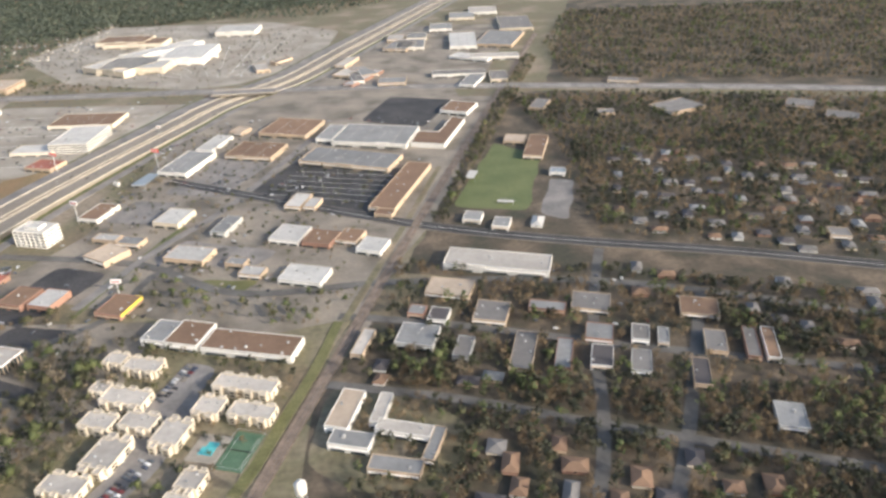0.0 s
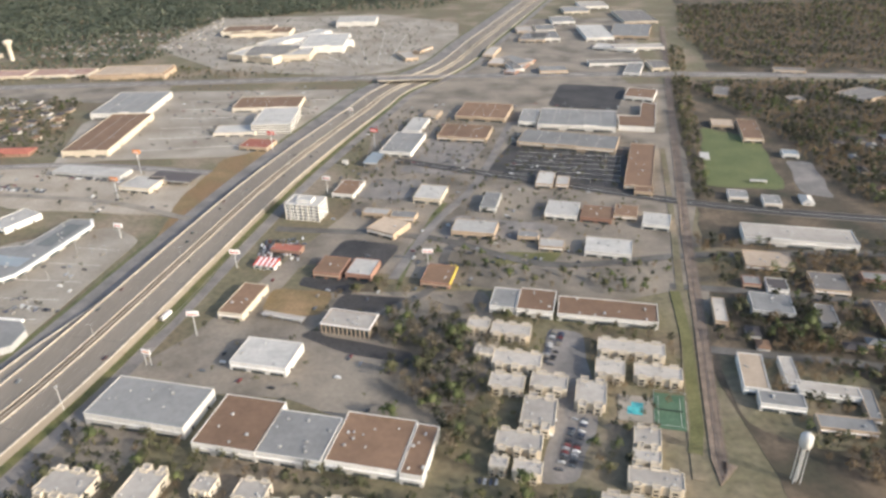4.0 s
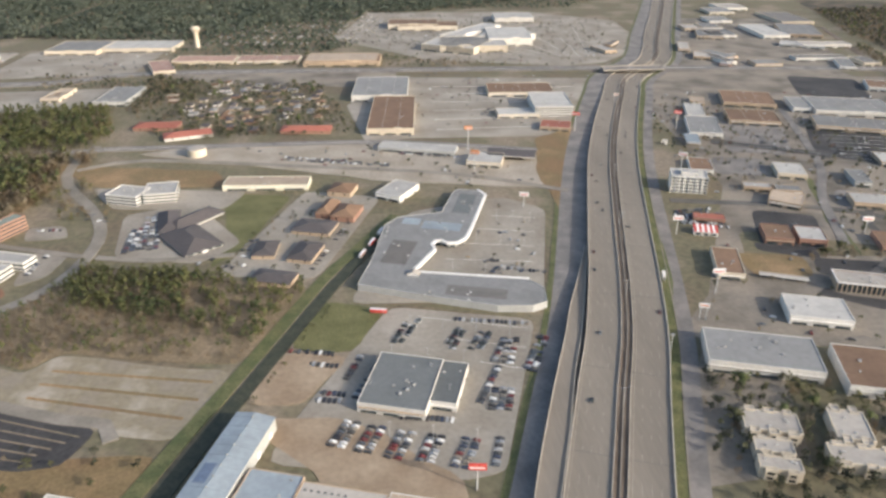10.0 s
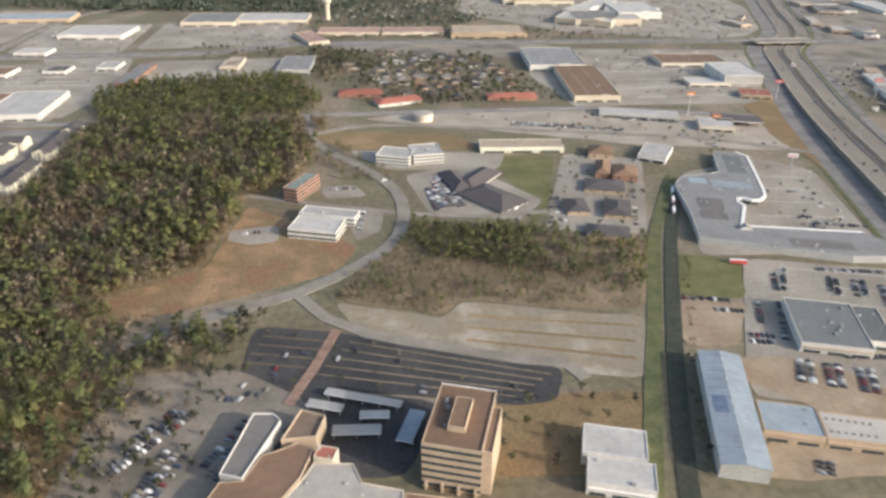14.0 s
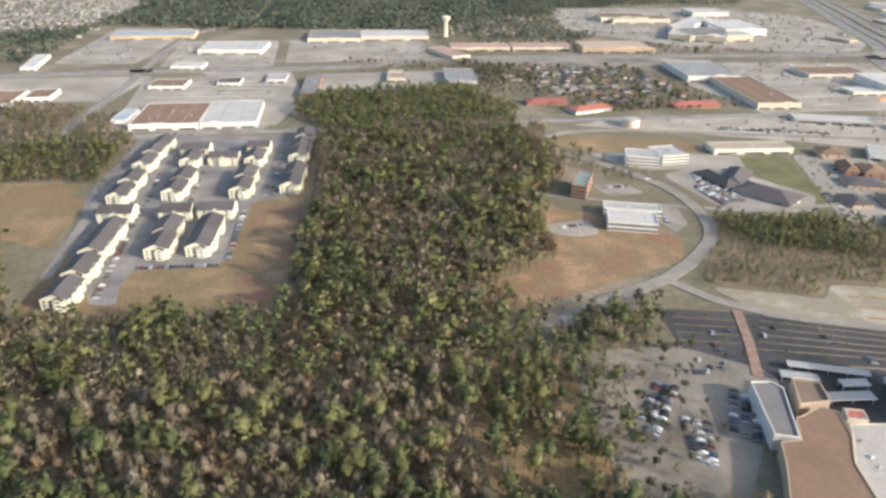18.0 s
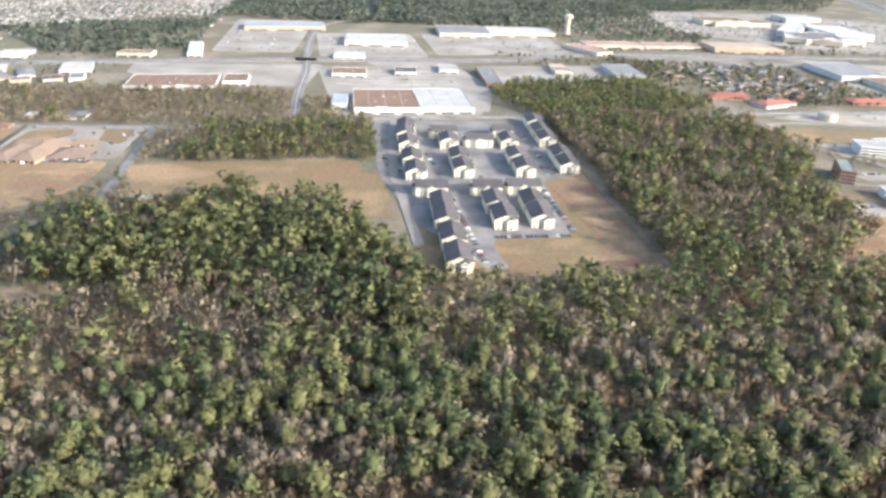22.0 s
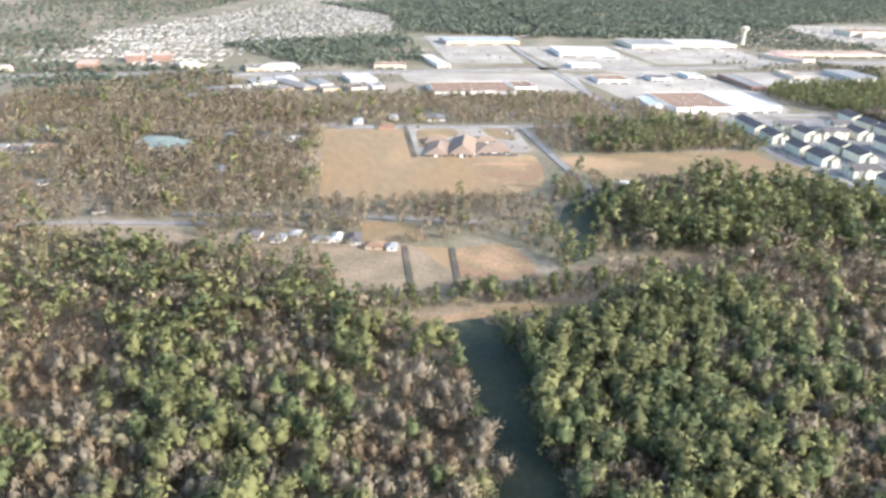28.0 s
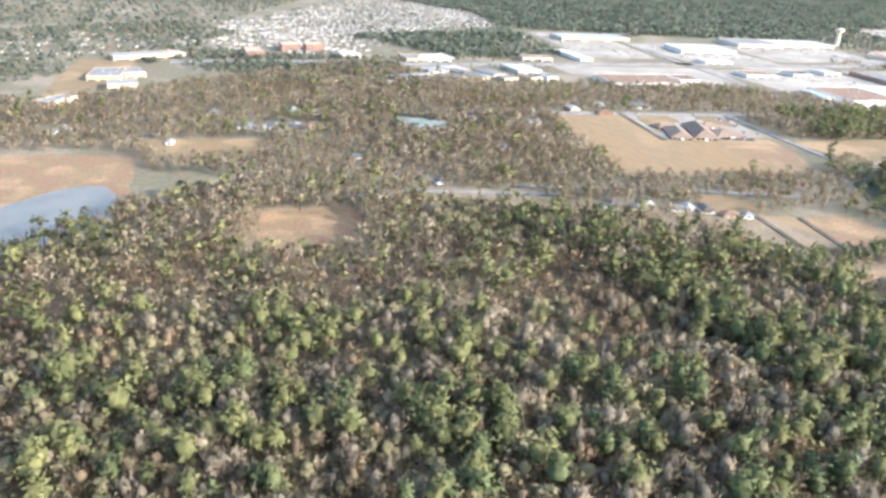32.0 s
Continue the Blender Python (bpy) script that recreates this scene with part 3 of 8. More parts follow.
def canopy(x, y, w, d, rot, h, roof, wall):
    root = start_building("canopy", x, y, w, d, rot, f"open {ROOF_WORD[roof]} metal canopy on posts", "canopy", "open canopies")
    box("roof", "roof_" + roof, root, 0, 0, h - 0.25, w, d, 0.25)
    box("fascia", "white_trim", root, 0, -d / 2 - 0.03, h - 0.35, w, 0.06, 0.4)
    n = max(2, min(6, int(w / 5) + 1))
    for i in range(n):
        for s in (-1, 1):
            box("post", "steel", root, (-0.45 + 0.9 * i / (n - 1)) * w, s * d * 0.4, -0.05, 0.18, 0.18, h - 0.2)
    return root


def hall(x, y, w, d, rot, h, roof, wall):
    root = start_building("warehouse", x, y, w, d, rot, "long light blue metal warehouse with a low ridge", "warehouse")
    link("shell", gable_walls(w, d, h, h * 0.18, "wall_" + wall), root)
    link("roof", gable_roof(w, d, h, h * 0.18, 0.2, "roof_" + roof), root)
    for k in range(12):
        yy = -d / 2 + (k + 0.5) * d / 12
        for s in (-1, 1):
            ob = box("roof_seam", "roof_B", root, s * w / 4, yy, h + h * 0.09 + 0.13, w / 2, 0.08, 0.06)
            ob.matrix_basis = pose(s * w / 4, yy, h + h * 0.09 + 0.13, 0, s * math.degrees(math.atan2(h * 0.18, w / 2)), 0) @ Matrix.Diagonal((w / 2, 0.1, 0.07, 1))
        link("roof_vent", unit_mesh(), root, pose(0, yy, h * 1.18) @ Matrix.Diagonal((0.4, 0.4, 0.5, 1)))
    for k in range(6):
        box("loading_door", "white_trim", root, w / 2, -d / 2 + (k + 0.5) * d / 6, 0, 0.1, 2.0, 2.2)
    panel = box("skylight", "blue_panel", root, 0, 0, 0, 1, 1, 1, 0, "blue translucent roof panel")
    panel.matrix_basis = pose(-w * 0.25, -0.02 * d, h * 1.09 + 0.14, 0, -math.degrees(math.atan2(h * 0.18, w / 2)), 0) @ Matrix.Diagonal((w * 0.3, d * 0.15, 0.1, 1))
    return root


def flats(x, y, w, d, rot, h, roof, wall):
    root = start_building("apartment_building", x, y, w, d, rot, "cream three-storey apartment building with dark gabled roof", "apartment building", "apartment blocks")
    wall_h, rise = h * 0.72, h * 0.30
    body = link("shell", gable_walls(w, d, wall_h, rise, "wall_" + wall), root)
    link("roof", gable_roof(w, d, wall_h, rise, 0.45, "roof_D"), root)
    # a stepped porch bay with its own gable on the front, one on the sunny side
    bay = link("stair_bay", gable_walls(w * 0.34, 1.3, wall_h * 0.92, rise * 0.5, "wall_" + wall), root, pose(0.18 * w, -d / 2 - 0.6, 0))
    link("bay_roof", gable_roof(w * 0.34, 1.3, wall_h * 0.92, rise * 0.5, 0.25, "roof_D"), root, pose(0.18 * w, -d / 2 - 0.6, 0))
    link("side_bay", gable_walls(d * 0.3, 1.2, wall_h * 0.92, rise * 0.5, "wall_" + wall), root, pose(w / 2 + 0.5, 0, 0, 0, 0, 90))
    for k in range(3):
        z = wall_h * (0.08 + 0.31 * k)
        for px in (-0.36, -0.14):
            box("window", "dark_opening", body, px * w, -d / 2, z, w * 0.09, 0.1, wall_h * 0.16)
        box("balcony", "dark_opening", root, 0.18 * w, -d / 2 - 1.25, z, w * 0.16, 0.12, wall_h * 0.17)
        box("balcony_rail", "white_trim", root, 0.18 * w, -d / 2 - 1.32, z, w * 0.2, 0.1, wall_h * 0.06)
        for py in (-0.32, 0.32):
            box("window", "dark_opening", body, w / 2, py * d, z, 0.1, d * 0.07, wall_h * 0.16)
    return root


def block(x, y, w, d, rot, h, roof, wall):
    rng = random.Random(int(x * 5 + y * 3))
    root = start_building("apartment_block", x, y, w, d, rot, "flat-roofed cream apartment block with notched parapets", "apartment block", "flat-roofed apartment blocks")
    body = link("shell", shell(w, d * 0.8, h, 0.3, 0.3, "wall_" + wall), root)
    box("roof", "roof_" + roof, root, 0, 0, h - 0.3, w - 0.5, d * 0.8 - 0.5, 0.32)
    n = max(2, min(4, int(w / 5)))
    for i in range(n):
        cx = -w / 2 + (i + 0.5) * w / n
        for s in (-1, 1):
            bw = w / n * rng.uniform(0.45, 0.6)
            link("bay", shell(bw, d * 0.2, h, 0.45, 0.2, "wall_" + wall), root, pose(cx, s * d * 0.42, 0))
            box("bay_roof", "roof_" + roof, root, cx, s * d * 0.42, h - 0.2, bw - 0.4, d * 0.2 - 0.4, 0.25)
        for z in (0.12, 0.56):
            box("window", "dark_opening", body, cx, -d * 0.52, h * z, w / n * 0.3, 0.1, h * 0.26)
    for z in (0.12, 0.56):
        for py in (-0.2, 0.2):
            box("window", "dark_opening", body, w / 2, py * d, h * z, 0.1, d * 0.14, h * 0.26)
    for _ in range(3):
        link("rooftop_unit", unit_mesh(), root, pose(rng.uniform(-0.4, 0.4) * w, rng.uniform(-0.25, 0.25) * d, h) @ Matrix.Diagonal((0.7, 0.6, 0.5, 1)))
    return root


def cylinder(name, material, r0, r1, h, seg=20):
    v = [(r * math.cos(2 * math.pi * i / seg), r * math.sin(2 * math.pi * i / seg), z) for r, z in ((r0, 0), (r1, h)) for i in range(seg)]
    f = [(i, (i + 1) % seg, seg + (i + 1) % seg, seg + i) for i in range(seg)] + [tuple(range(seg, 2 * seg)), tuple(range(seg - 1, -1, -1))]
    return to_mesh(name, v, f, material)


def lathe(name, material, profile, seg=20):
    v = [(r * math.cos(2 * math.pi * i / seg), r * math.sin(2 * math.pi * i / seg), z) for r, z in profile for i in range(seg)]
    f = []
    for k in range(len(profile) - 1):
        f += [(k * seg + i, k * seg + (i + 1) % seg, (k + 1) * seg + (i + 1) % seg, (k + 1) * seg + i) for i in range(seg)]
    f.append(tuple(range((len(profile) - 1) * seg, len(profile) * seg)))
    return to_mesh(name, v, f, material, True)


def storage_tank(x, y, r, h):
    root = empty_at("storage_tank", x, y, 0, "round cream steel storage tank with domed top", "storage tank")
    link("shell", cylinder("shell", "wall_c", r, r, h, 28), root)
    link("dome", lathe("dome", "roof_C", [(r * 1.02, h), (r * 0.7, h + 0.5), (0.2, h + 0.8)], 28), root)
    box("ladder", "steel", root, r, 0, 0, 0.2, 0.5, h)


def water_tower(x, y):
    root = empty_at("water_tower", x, y, 0, "cream water tower with a bulbous bowl on a fluted column", "water tower")
    link("column", lathe("column", "wall_c", [(2.8, -0.1), (2.5, 1.5), (2.4, 15), (3.0, 16.5)]), root)
    link("bowl", lathe("bowl", "wall_c", [(3.0, 16.5), (4.9, 18.3), (5.3, 20.0), (4.8, 21.4), (2.6, 22.2), (0.2, 22.5)]), root)
    link("band", cylinder("band", "wall_t", 2.7, 2.7, 0.6), root, pose(0, 0, 14))


def silo_tower(x, y):
    root = empty_at("elevated_tank", x, y, 0, "white pillar-shaped water tank on steel legs", "water tank")
    link("tank", lathe("tank", "wall_w", [(0.8, 14), (1.9, 15.2), (1.9, 18.6), (1.0, 19.6), (0.1, 19.8)]), root)
    for k in range(4):
        a = k * math.pi / 2 + 0.6
        link("leg", cylinder("leg", "steel", 0.16, 0.12, 15, 8), root, pose(1.5 * math.cos(a), 1.5 * math.sin(a), 0))
    link("riser", cylinder("riser", "steel", 0.3, 0.3, 14.2, 8), root)


def roadside_sign(x, y, h, boards):
    rng = random.Random(int(x * 3 + y * 5))
    root = empty_at("roadside_sign", x, y, rng.uniform(-25, 0), "tall roadside sign on a steel pole", "sign", "roadside signs")
    if boards:
        link("pole", cylinder("pole", "steel", 0.28, 0.2, h, 10), root)
        c = rng.choice(("sign_red", "sign_white", "sign_white", "sign_orange"))
        box("board", c, root, 0, 0, h - 2.2, 5.2, 0.6, 2.2)
        box("stripe", "sign_white" if c != "sign_white" else "sign_red", root, 0, -0.33, h - 1.5, 4.2, 0.06, 0.5)
        box("footing", "concrete_old", root, 0, 0, 0, 0.9, 0.9, 0.3)
    else:
        for s in (-1.2, 1.2):
            link("pole", cylinder("pole", "steel", 0.15, 0.15, h, 8), root, pose(s, 0, 0))
        box("board", "sign_white", root, 0, 0, h - 2.0, 4.0, 0.4, 2.0)
        box("stripe", "sign_orange", root, 0, -0.22, h - 1.2, 3.2, 0.06, 0.5)


def high_mast(x, y, h):
    """A tall slender pole with a ring of lamp heads."""
    root = empty_at("high_mast_light", x, y, 0, "tall slender grey steel mast with lamp heads", "light mast", "high mast lights")
    link("pole", cylinder("pole", "steel", 0.22, 0.1, h, 8), root)
    link("ring", cylinder("ring", "unit_metal", 0.55, 0.55, 0.12, 10), root, pose(0, 0, h - 0.3))
    for k in range(4):
        a = k * math.pi / 2
        box("lamp_head", "unit_metal", root, 0.7 * math.cos(a), 0.7 * math.sin(a), h - 0.5, 0.4, 0.3, 0.2)


def truck_trailer(x, y, rot, colour):
    """A box trailer on two axles with its landing legs down."""
    word = {"sign_red": "red", "sign_white": "white", "roof_P": "faded pink"}[colour]
    root = empty_at("truck_trailer", x, y, rot, f"parked {word} box trailer on paving", "trailer", "parked trailers")
    L, W, H = 12.2 * U, 2.5 * U, 2.6 * U
    box("body", colour, root, 0, 0, 1.15 * U, L, W, H)
    box("roof_cap", "sign_white", root, 0, 0, 1.15 * U + H, L - 0.1, W - 0.1, 0.04)
    box("rear_door", "steel", root, -L / 2, 0, 1.2 * U, 0.04, W * 0.94, H * 0.95)
    for sx in (-0.42, -0.32):
        for sy in (-1, 1):
            link("wheel", cylinder("wheel", "tyre", 0.5 * U, 0.5 * U, 0.35 * U, 10), root, pose(sx * L, sy * W * 0.42 + 0.17 * U, 0.55 * U, 90, 0, 0))
    for sy in (-0.3, 0.3):
        box("landing_leg", "steel", root, 0.28 * L, sy * W, 0, 0.12, 0.12, 1.2 * U)


def swimming_pool(x, y, w, d, rot):
    root = empty_at("swimming_pool", x, y, rot, "turquoise swimming pool with pale concrete surround", "swimming pool")
    box("deck", "concrete", root, 0, 0, 0, w + 5, d + 5, 0.22)
    box("water", "pool_water", root, 0.6, 0, 0.2, w * 0.6, d * 0.75, 0.06)
    box("water", "pool_water", root, -w * 0.22, -d * 0.15, 0.2, w * 0.35, d * 0.45, 0.065)


def sports_court(x, y, w, d, rot):
    root = empty_at("tennis_court", x, y, rot, "dark green fenced tennis court", "tennis court")
    box("surface", "court", root, 0, 0, 0, w, d, 0.28)
    for s in (-0.35, 0.35):
        box("line", "lane_paint", root, s * w, 0, 0.28, 0.1, d * 0.8, 0.01)
    box("net", "dark_opening", root, 0, 0, 0.28, w * 0.8, 0.06, 0.5)
    for sx, sy, lx, ly in ((-0.5, 0, 0.06, d), (0.5, 0, 0.06, d), (0, -0.5, w, 0.06), (0, 0.5, w, 0.06)):
        box("fence_rail", "steel", root, sx * w, sy * d, 1.6, lx, ly, 0.06)
    for sx in (-0.5, 0.5):
        for k in range(5):
            box("fence_post", "steel", root, sx * w, (k / 4 - 0.5) * d, 0, 0.07, 0.07, 1.66)


# ---- cars ----
CAR = {}
CAR_COUNT = [0]
FAR_CARS = []


def car_thing():
    """A saloon: shaped body, glazed cabin, four wheels. One unit long."""
    L, Wd = 4.7 * U, 1.85 * U
    prof = [(-0.5, 0.3), (-0.5, 0.72), (-0.44, 0.86), (0.22, 0.9), (0.46, 0.75), (0.5, 0.6), (0.5, 0.3)]
    v = [(x * L, s * Wd / 2 * (0.98 if z > 0.8 else 1.0), z * U) for s in (-1, 1) for x, z in prof]
    n = len(prof)
    f = [tuple(range(n)), tuple(range(2 * n - 1, n - 1, -1))] + [(i, n + i, n + (i + 1) % n, (i + 1) % n) for i in range(n)]
    body = to_mesh("car", v, f, "car_paint")
    cab = [(-0.40, 0.86), (-0.28, 1.38), (0.06, 1.42), (0.24, 0.9)]
    v = [(x * L, s * Wd / 2 * (0.94 if z < 1 else 0.78), z * U) for s in (-1, 1) for x, z in cab]
    f = [(0, 1, 2, 3), (7, 6, 5, 4), (0, 4, 5, 1), (2, 6, 7, 3), (1, 5, 6, 2)]
    glass = to_mesh("cabin_glass", v, f[:4], "glass")
    roof = to_mesh("roof", [(x * L, s * Wd / 2 * 0.79, 1.43 * U + dz) for dz in (0, 0.03) for s in (-1, 1) for x in (-0.29, 0.07)], [(0, 1, 3, 2), (4, 6, 7, 5), (0, 4, 5, 1), (2, 3, 7, 6), (1, 5, 7, 3), (0, 2, 6, 4)], "car_paint")
    wheel = cylinder("wheel", "tyre", 0.33 * U, 0.33 * U, 0.22 * U, 10)
    root = tagged(new("car", body), "parked car with painted body and dark glass", "car", "parked cars")
    link("cabin_glass", glass, root)
    for sx in (-0.31, 0.31):
        for sy in (-1, 1):
            link("wheel", wheel, root, pose(sx * L, sy * (Wd / 2 - 0.02) + 0.11 * U, 0.33 * U, 90, 0, 0))
    CAR["root"], CAR["first"] = root, True


def place_car(x, y, rz, z):
    if not CAR:
        car_thing()
    m = pose(x, y, z, 0, 0, rz)
    if CAR["first"]:
        CAR["root"].matrix_basis, CAR["first"] = m, False
    elif CAR_COUNT[0] < 110:
        copy_thing(CAR["root"], m)
    else:
        FAR_CARS.append((x, y, z, rz))
    CAR_COUNT[0] += 1


def cars(poly, n, rows):
    """Cars in rows inside a four-cornered bay."""
    rng = random.Random(int(sum(p[0] * 3 + p[1] for p in poly)))
    a, b, c, d = [Vector(p) for p in poly]
    wide, deep = ((b - a).length + (c - d).length) / 2, ((d - a).length + (c - b).length) / 2
    if deep > wide:
        a, b, c, d = b, c, d, a
        wide, deep = deep, wide
    lanes = max(1, round(deep / (5.6 * U)))
    per = max(1, int(wide / (2.9 * U)))
    spots = [(i, k) for i in range(per) for k in range(lanes)]
    rng.shuffle(spots)
    dirn = math.degrees(math.atan2((b - a).y, (b - a).x)) + 90
    for i, k in spots[: max(n, int(0.8 * len(spots)) if n > 10 else n)]:
        u, w = (i + 0.5) / per, (k + 0.5) / lanes
        p = a.lerp(b, u).lerp(d.lerp(c, u), w)
        place_car(p.x + rng.uniform(-0.15, 0.15), p.y + rng.uniform(-0.2, 0.2), dirn + rng.choice((0, 180)) + rng.uniform(-3, 3), 0.1)


def finish_far_cars():
    """The cars past the counted ones, joined."""
    if not FAR_CARS:
        return
    L, Wd = 4.7 * U, 1.85 * U
    prof = [(-0.5, 0.25), (-0.48, 0.85), (-0.36, 0.9), (-0.24, 1.4), (0.08, 1.42), (0.24, 0.92), (0.5, 0.7), (0.5, 0.25)]
    base = np.array([(x * L, s * Wd / 2 * (0.8 if z > 1 else 1), z * U) for s in (-1, 1) for x, z in prof])
    n = len(prof)
    bf = [tuple(range(n)), tuple(range(2 * n - 1, n - 1, -1))] + [(i, n + i, n + (i + 1) % n, (i + 1) % n) for i in range(n)]
    V, F = [], []
    for x, y, z, rz in FAR_CARS:
        c, s = math.cos(radians(rz)), math.sin(radians(rz))
        k = len(V)
        V += [(x + c * p[0] - s * p[1], y + s * p[0] + c * p[1], z + p[2]) for p in base]
        F += [tuple(k + i for i in f) for f in bf]
    ob = new("far_cars", to_mesh("far_cars", V, F, "car_paint_far"))
    tagged(ob, "rows of parked cars in many colours", "cars", "", "stuff")


# ---- trees ----


def core_tris(rng):
    """The dense leafy heart of a crown: a lumpy closed body under the outer clumps."""
    seg, rings = 6, (-0.75, -0.25, 0.3, 0.75)
    pts = [np.array((0, 0, -0.22))]
    for z in rings:
        for i in range(seg):
            a = 2 * math.pi * (i + rng.uniform(-0.25, 0.25)) / seg
            r = 0.20 * math.sqrt(1 - z * z) * rng.uniform(0.6, 1.4)
            pts.append(np.array((r * math.cos(a), r * math.sin(a), 0.25 * z * rng.uniform(0.8, 1.2))))
    pts.append(np.array((0, 0, 0.27)))
    faces = [(0, 1 + (i + 1) % seg, 1 + i) for i in range(seg)]
    for k in range(len(rings) - 1):
        for i in range(seg):
            p, q = 1 + k * seg + i, 1 + k * seg + (i + 1) % seg
            faces += [(p, q, q + seg), (p, q + seg, p + seg)]
    last = 1 + (len(rings) - 1) * seg
    faces += [(last + i, last + (i + 1) % seg, len(pts) - 1) for i in range(seg)]
    tris = np.array([[pts[i] for i in f] for f in faces])
    way = tris + rng.normal(0, 0.04, tris.shape)
    return tris, way / np.linalg.norm(way, axis=2)[..., None]


def crown_tris(n, rng, size, shape):
    """n leaf clumps as triangles in a lumpy crown of unit height and width, with soft normals that follow the whole crown."""
    count = 7 if n < 100 else 11
    lumps = rng.normal(0, 1, (count, 3))
    lumps = lumps / np.linalg.norm(lumps, axis=1)[:, None] * rng.uniform(0.10, 0.36, (count, 1))
    if shape == "pine":
        # tiers of boughs, the upper ones shorter
        up = np.linspace(-0.36, 0.40, count) + rng.uniform(-0.05, 0.05, count)
        turn = rng.uniform(0, 2 * math.pi, count)
        reach = rng.uniform(0.10, 0.34, count) * (1.0 - 0.75 * (up + 0.36) / 0.8)
        lumps = np.stack([reach * np.cos(turn), reach * np.sin(turn), up], -1)
    out, nor = np.zeros((n, 3, 3)), np.zeros((n, 3, 3))
    for i in range(n):
        c = lumps[i % count]
        d = rng.normal(0, 1, 3)
        d /= np.linalg.norm(d)
        d[2] *= 0.8
        p = c + d * rng.uniform(0.05, 0.21)
        nrm = d + rng.normal(0, 0.45, 3) + np.array((0, 0, 0.3))
        nrm /= np.linalg.norm(nrm)
        a = np.cross(nrm, rng.normal(0, 1, 3))
        a /= np.linalg.norm(a)
        b = np.cross(nrm, a)
        s = size * rng.uniform(0.6, 1.35)
        soft = 0.35 * d + 1.5 * p + rng.normal(0, 0.22, 3) + np.array((0, 0, 0.25))
        nor[i] = soft / np.linalg.norm(soft)
        for k in range(3):
            t = 2 * math.pi * k / 3 + rng.uniform(-0.5, 0.5)
            out[i, k] = p + s * (a * math.cos(t) + b * math.sin(t))
    if n >= 60:
        core, way = core_tris(rng)
        core, way = core * np.array((0.72, 0.72, 1.15)), way + np.array((0, 0, 0.4))
        out, nor = np.concatenate([out, core]), np.concatenate([nor, way / np.linalg.norm(way, axis=2)[..., None]])
    return out, nor


def twig_tris(n, rng, width):
    """n slender sprays filling an upright leafless crown."""
    out, nor = np.zeros((n, 3, 3)), np.zeros((n, 3, 3))
    for i in range(n):
        d = rng.normal(0, 1, 3)
        d /= np.linalg.norm(d)
        p = d * rng.uniform(0.15, 1.0) ** 0.5 * np.array((0.42, 0.42, 0.42))
        way = p + np.array((0, 0, 0.45)) + rng.normal(0, 0.16, 3)
        way /= np.linalg.norm(way)
        side = np.cross(way, rng.normal(0, 1, 3))
        side = side / np.linalg.norm(side) * width * rng.uniform(0.6, 1.5)
        ln = rng.uniform(0.12, 0.24)
        out[i] = (p + way * ln * 0.6, p - way * ln * 0.4 + side, p - way * ln * 0.4 - side)
        soft = 0.6 * d + np.array((0, 0, 0.5)) + rng.normal(0, 0.2, 3)
        nor[i] = soft / np.linalg.norm(soft)
    return out, nor


def trunk_tris(r, top):
    out, nor = [], []
    for k in range(3):
        a, b = 2 * math.pi * k / 3, 2 * math.pi * (k + 1) / 3
        p, q = np.array((r * math.cos(a), r * math.sin(a), 0)), np.array((r * math.cos(b), r * math.sin(b), 0))
        out.append((p, q, np.array((0, 0, top))))
        m = (p + q) / np.linalg.norm(p + q)
        nor.append((m, m, m))
    return np.array(out), np.array(nor)


TEMPLATES = {}


def templates(kind, n):
    """Nine crowns of a kind: triangles and their normals."""
    key = (kind, n)
    if key not in TEMPLATES:
        rng = np.random.default_rng(len(TEMPLATES) + 11)
        out, nor = [], []
        for _ in range(9):
            if kind in ("pine", "pine_dark"):
                c, u = crown_tris(int(n * 0.82), rng, 0.80 / math.sqrt(n), "pine")
                c = c * np.array((0.98, 0.98, 0.70)) + np.array((0, 0, 0.63))
            elif kind == "leafy":
                c, u = crown_tris(int(n * 0.82), rng, 0.82 / math.sqrt(n), "round")
                c = c * np.array((0.95, 0.95, 0.75)) + np.array((0, 0, 0.55))
            elif kind == "canopy":
                c, u = crown_tris(n, rng, 1.0 / math.sqrt(n), "round")
                c = c * np.array((1.1, 1.1, 0.8)) + np.array((0, 0, 0.5))
            else:
                half = n // 2 if n < 60 else int(n * 0.58)
                c, u = twig_tris(half, rng, 0.27 / math.sqrt(n))
                c2, u2 = crown_tris(n - half, rng, 0.68 / math.sqrt(n), "round")
                c, u = np.concatenate([c, c2]) * np.array((0.92, 0.92, 0.95)) + np.array((0, 0, 0.57)), np.concatenate([u, u2])
            t, v = trunk_tris(0.022, 0.75)
            c, u = np.concatenate([c, t]), np.concatenate([u, v])
            face = np.cross(c[:, 1] - c[:, 0], c[:, 2] - c[:, 0])
            turned = (face * u.sum(1)).sum(1) < 0
            c[turned], u[turned] = c[turned][:, ::-1], u[turned][:, ::-1]
            out.append(c)
            nor.append(u)
        TEMPLATES[key] = np.array(out), np.array(nor)
    return TEMPLATES[key]


TAKEN = set()


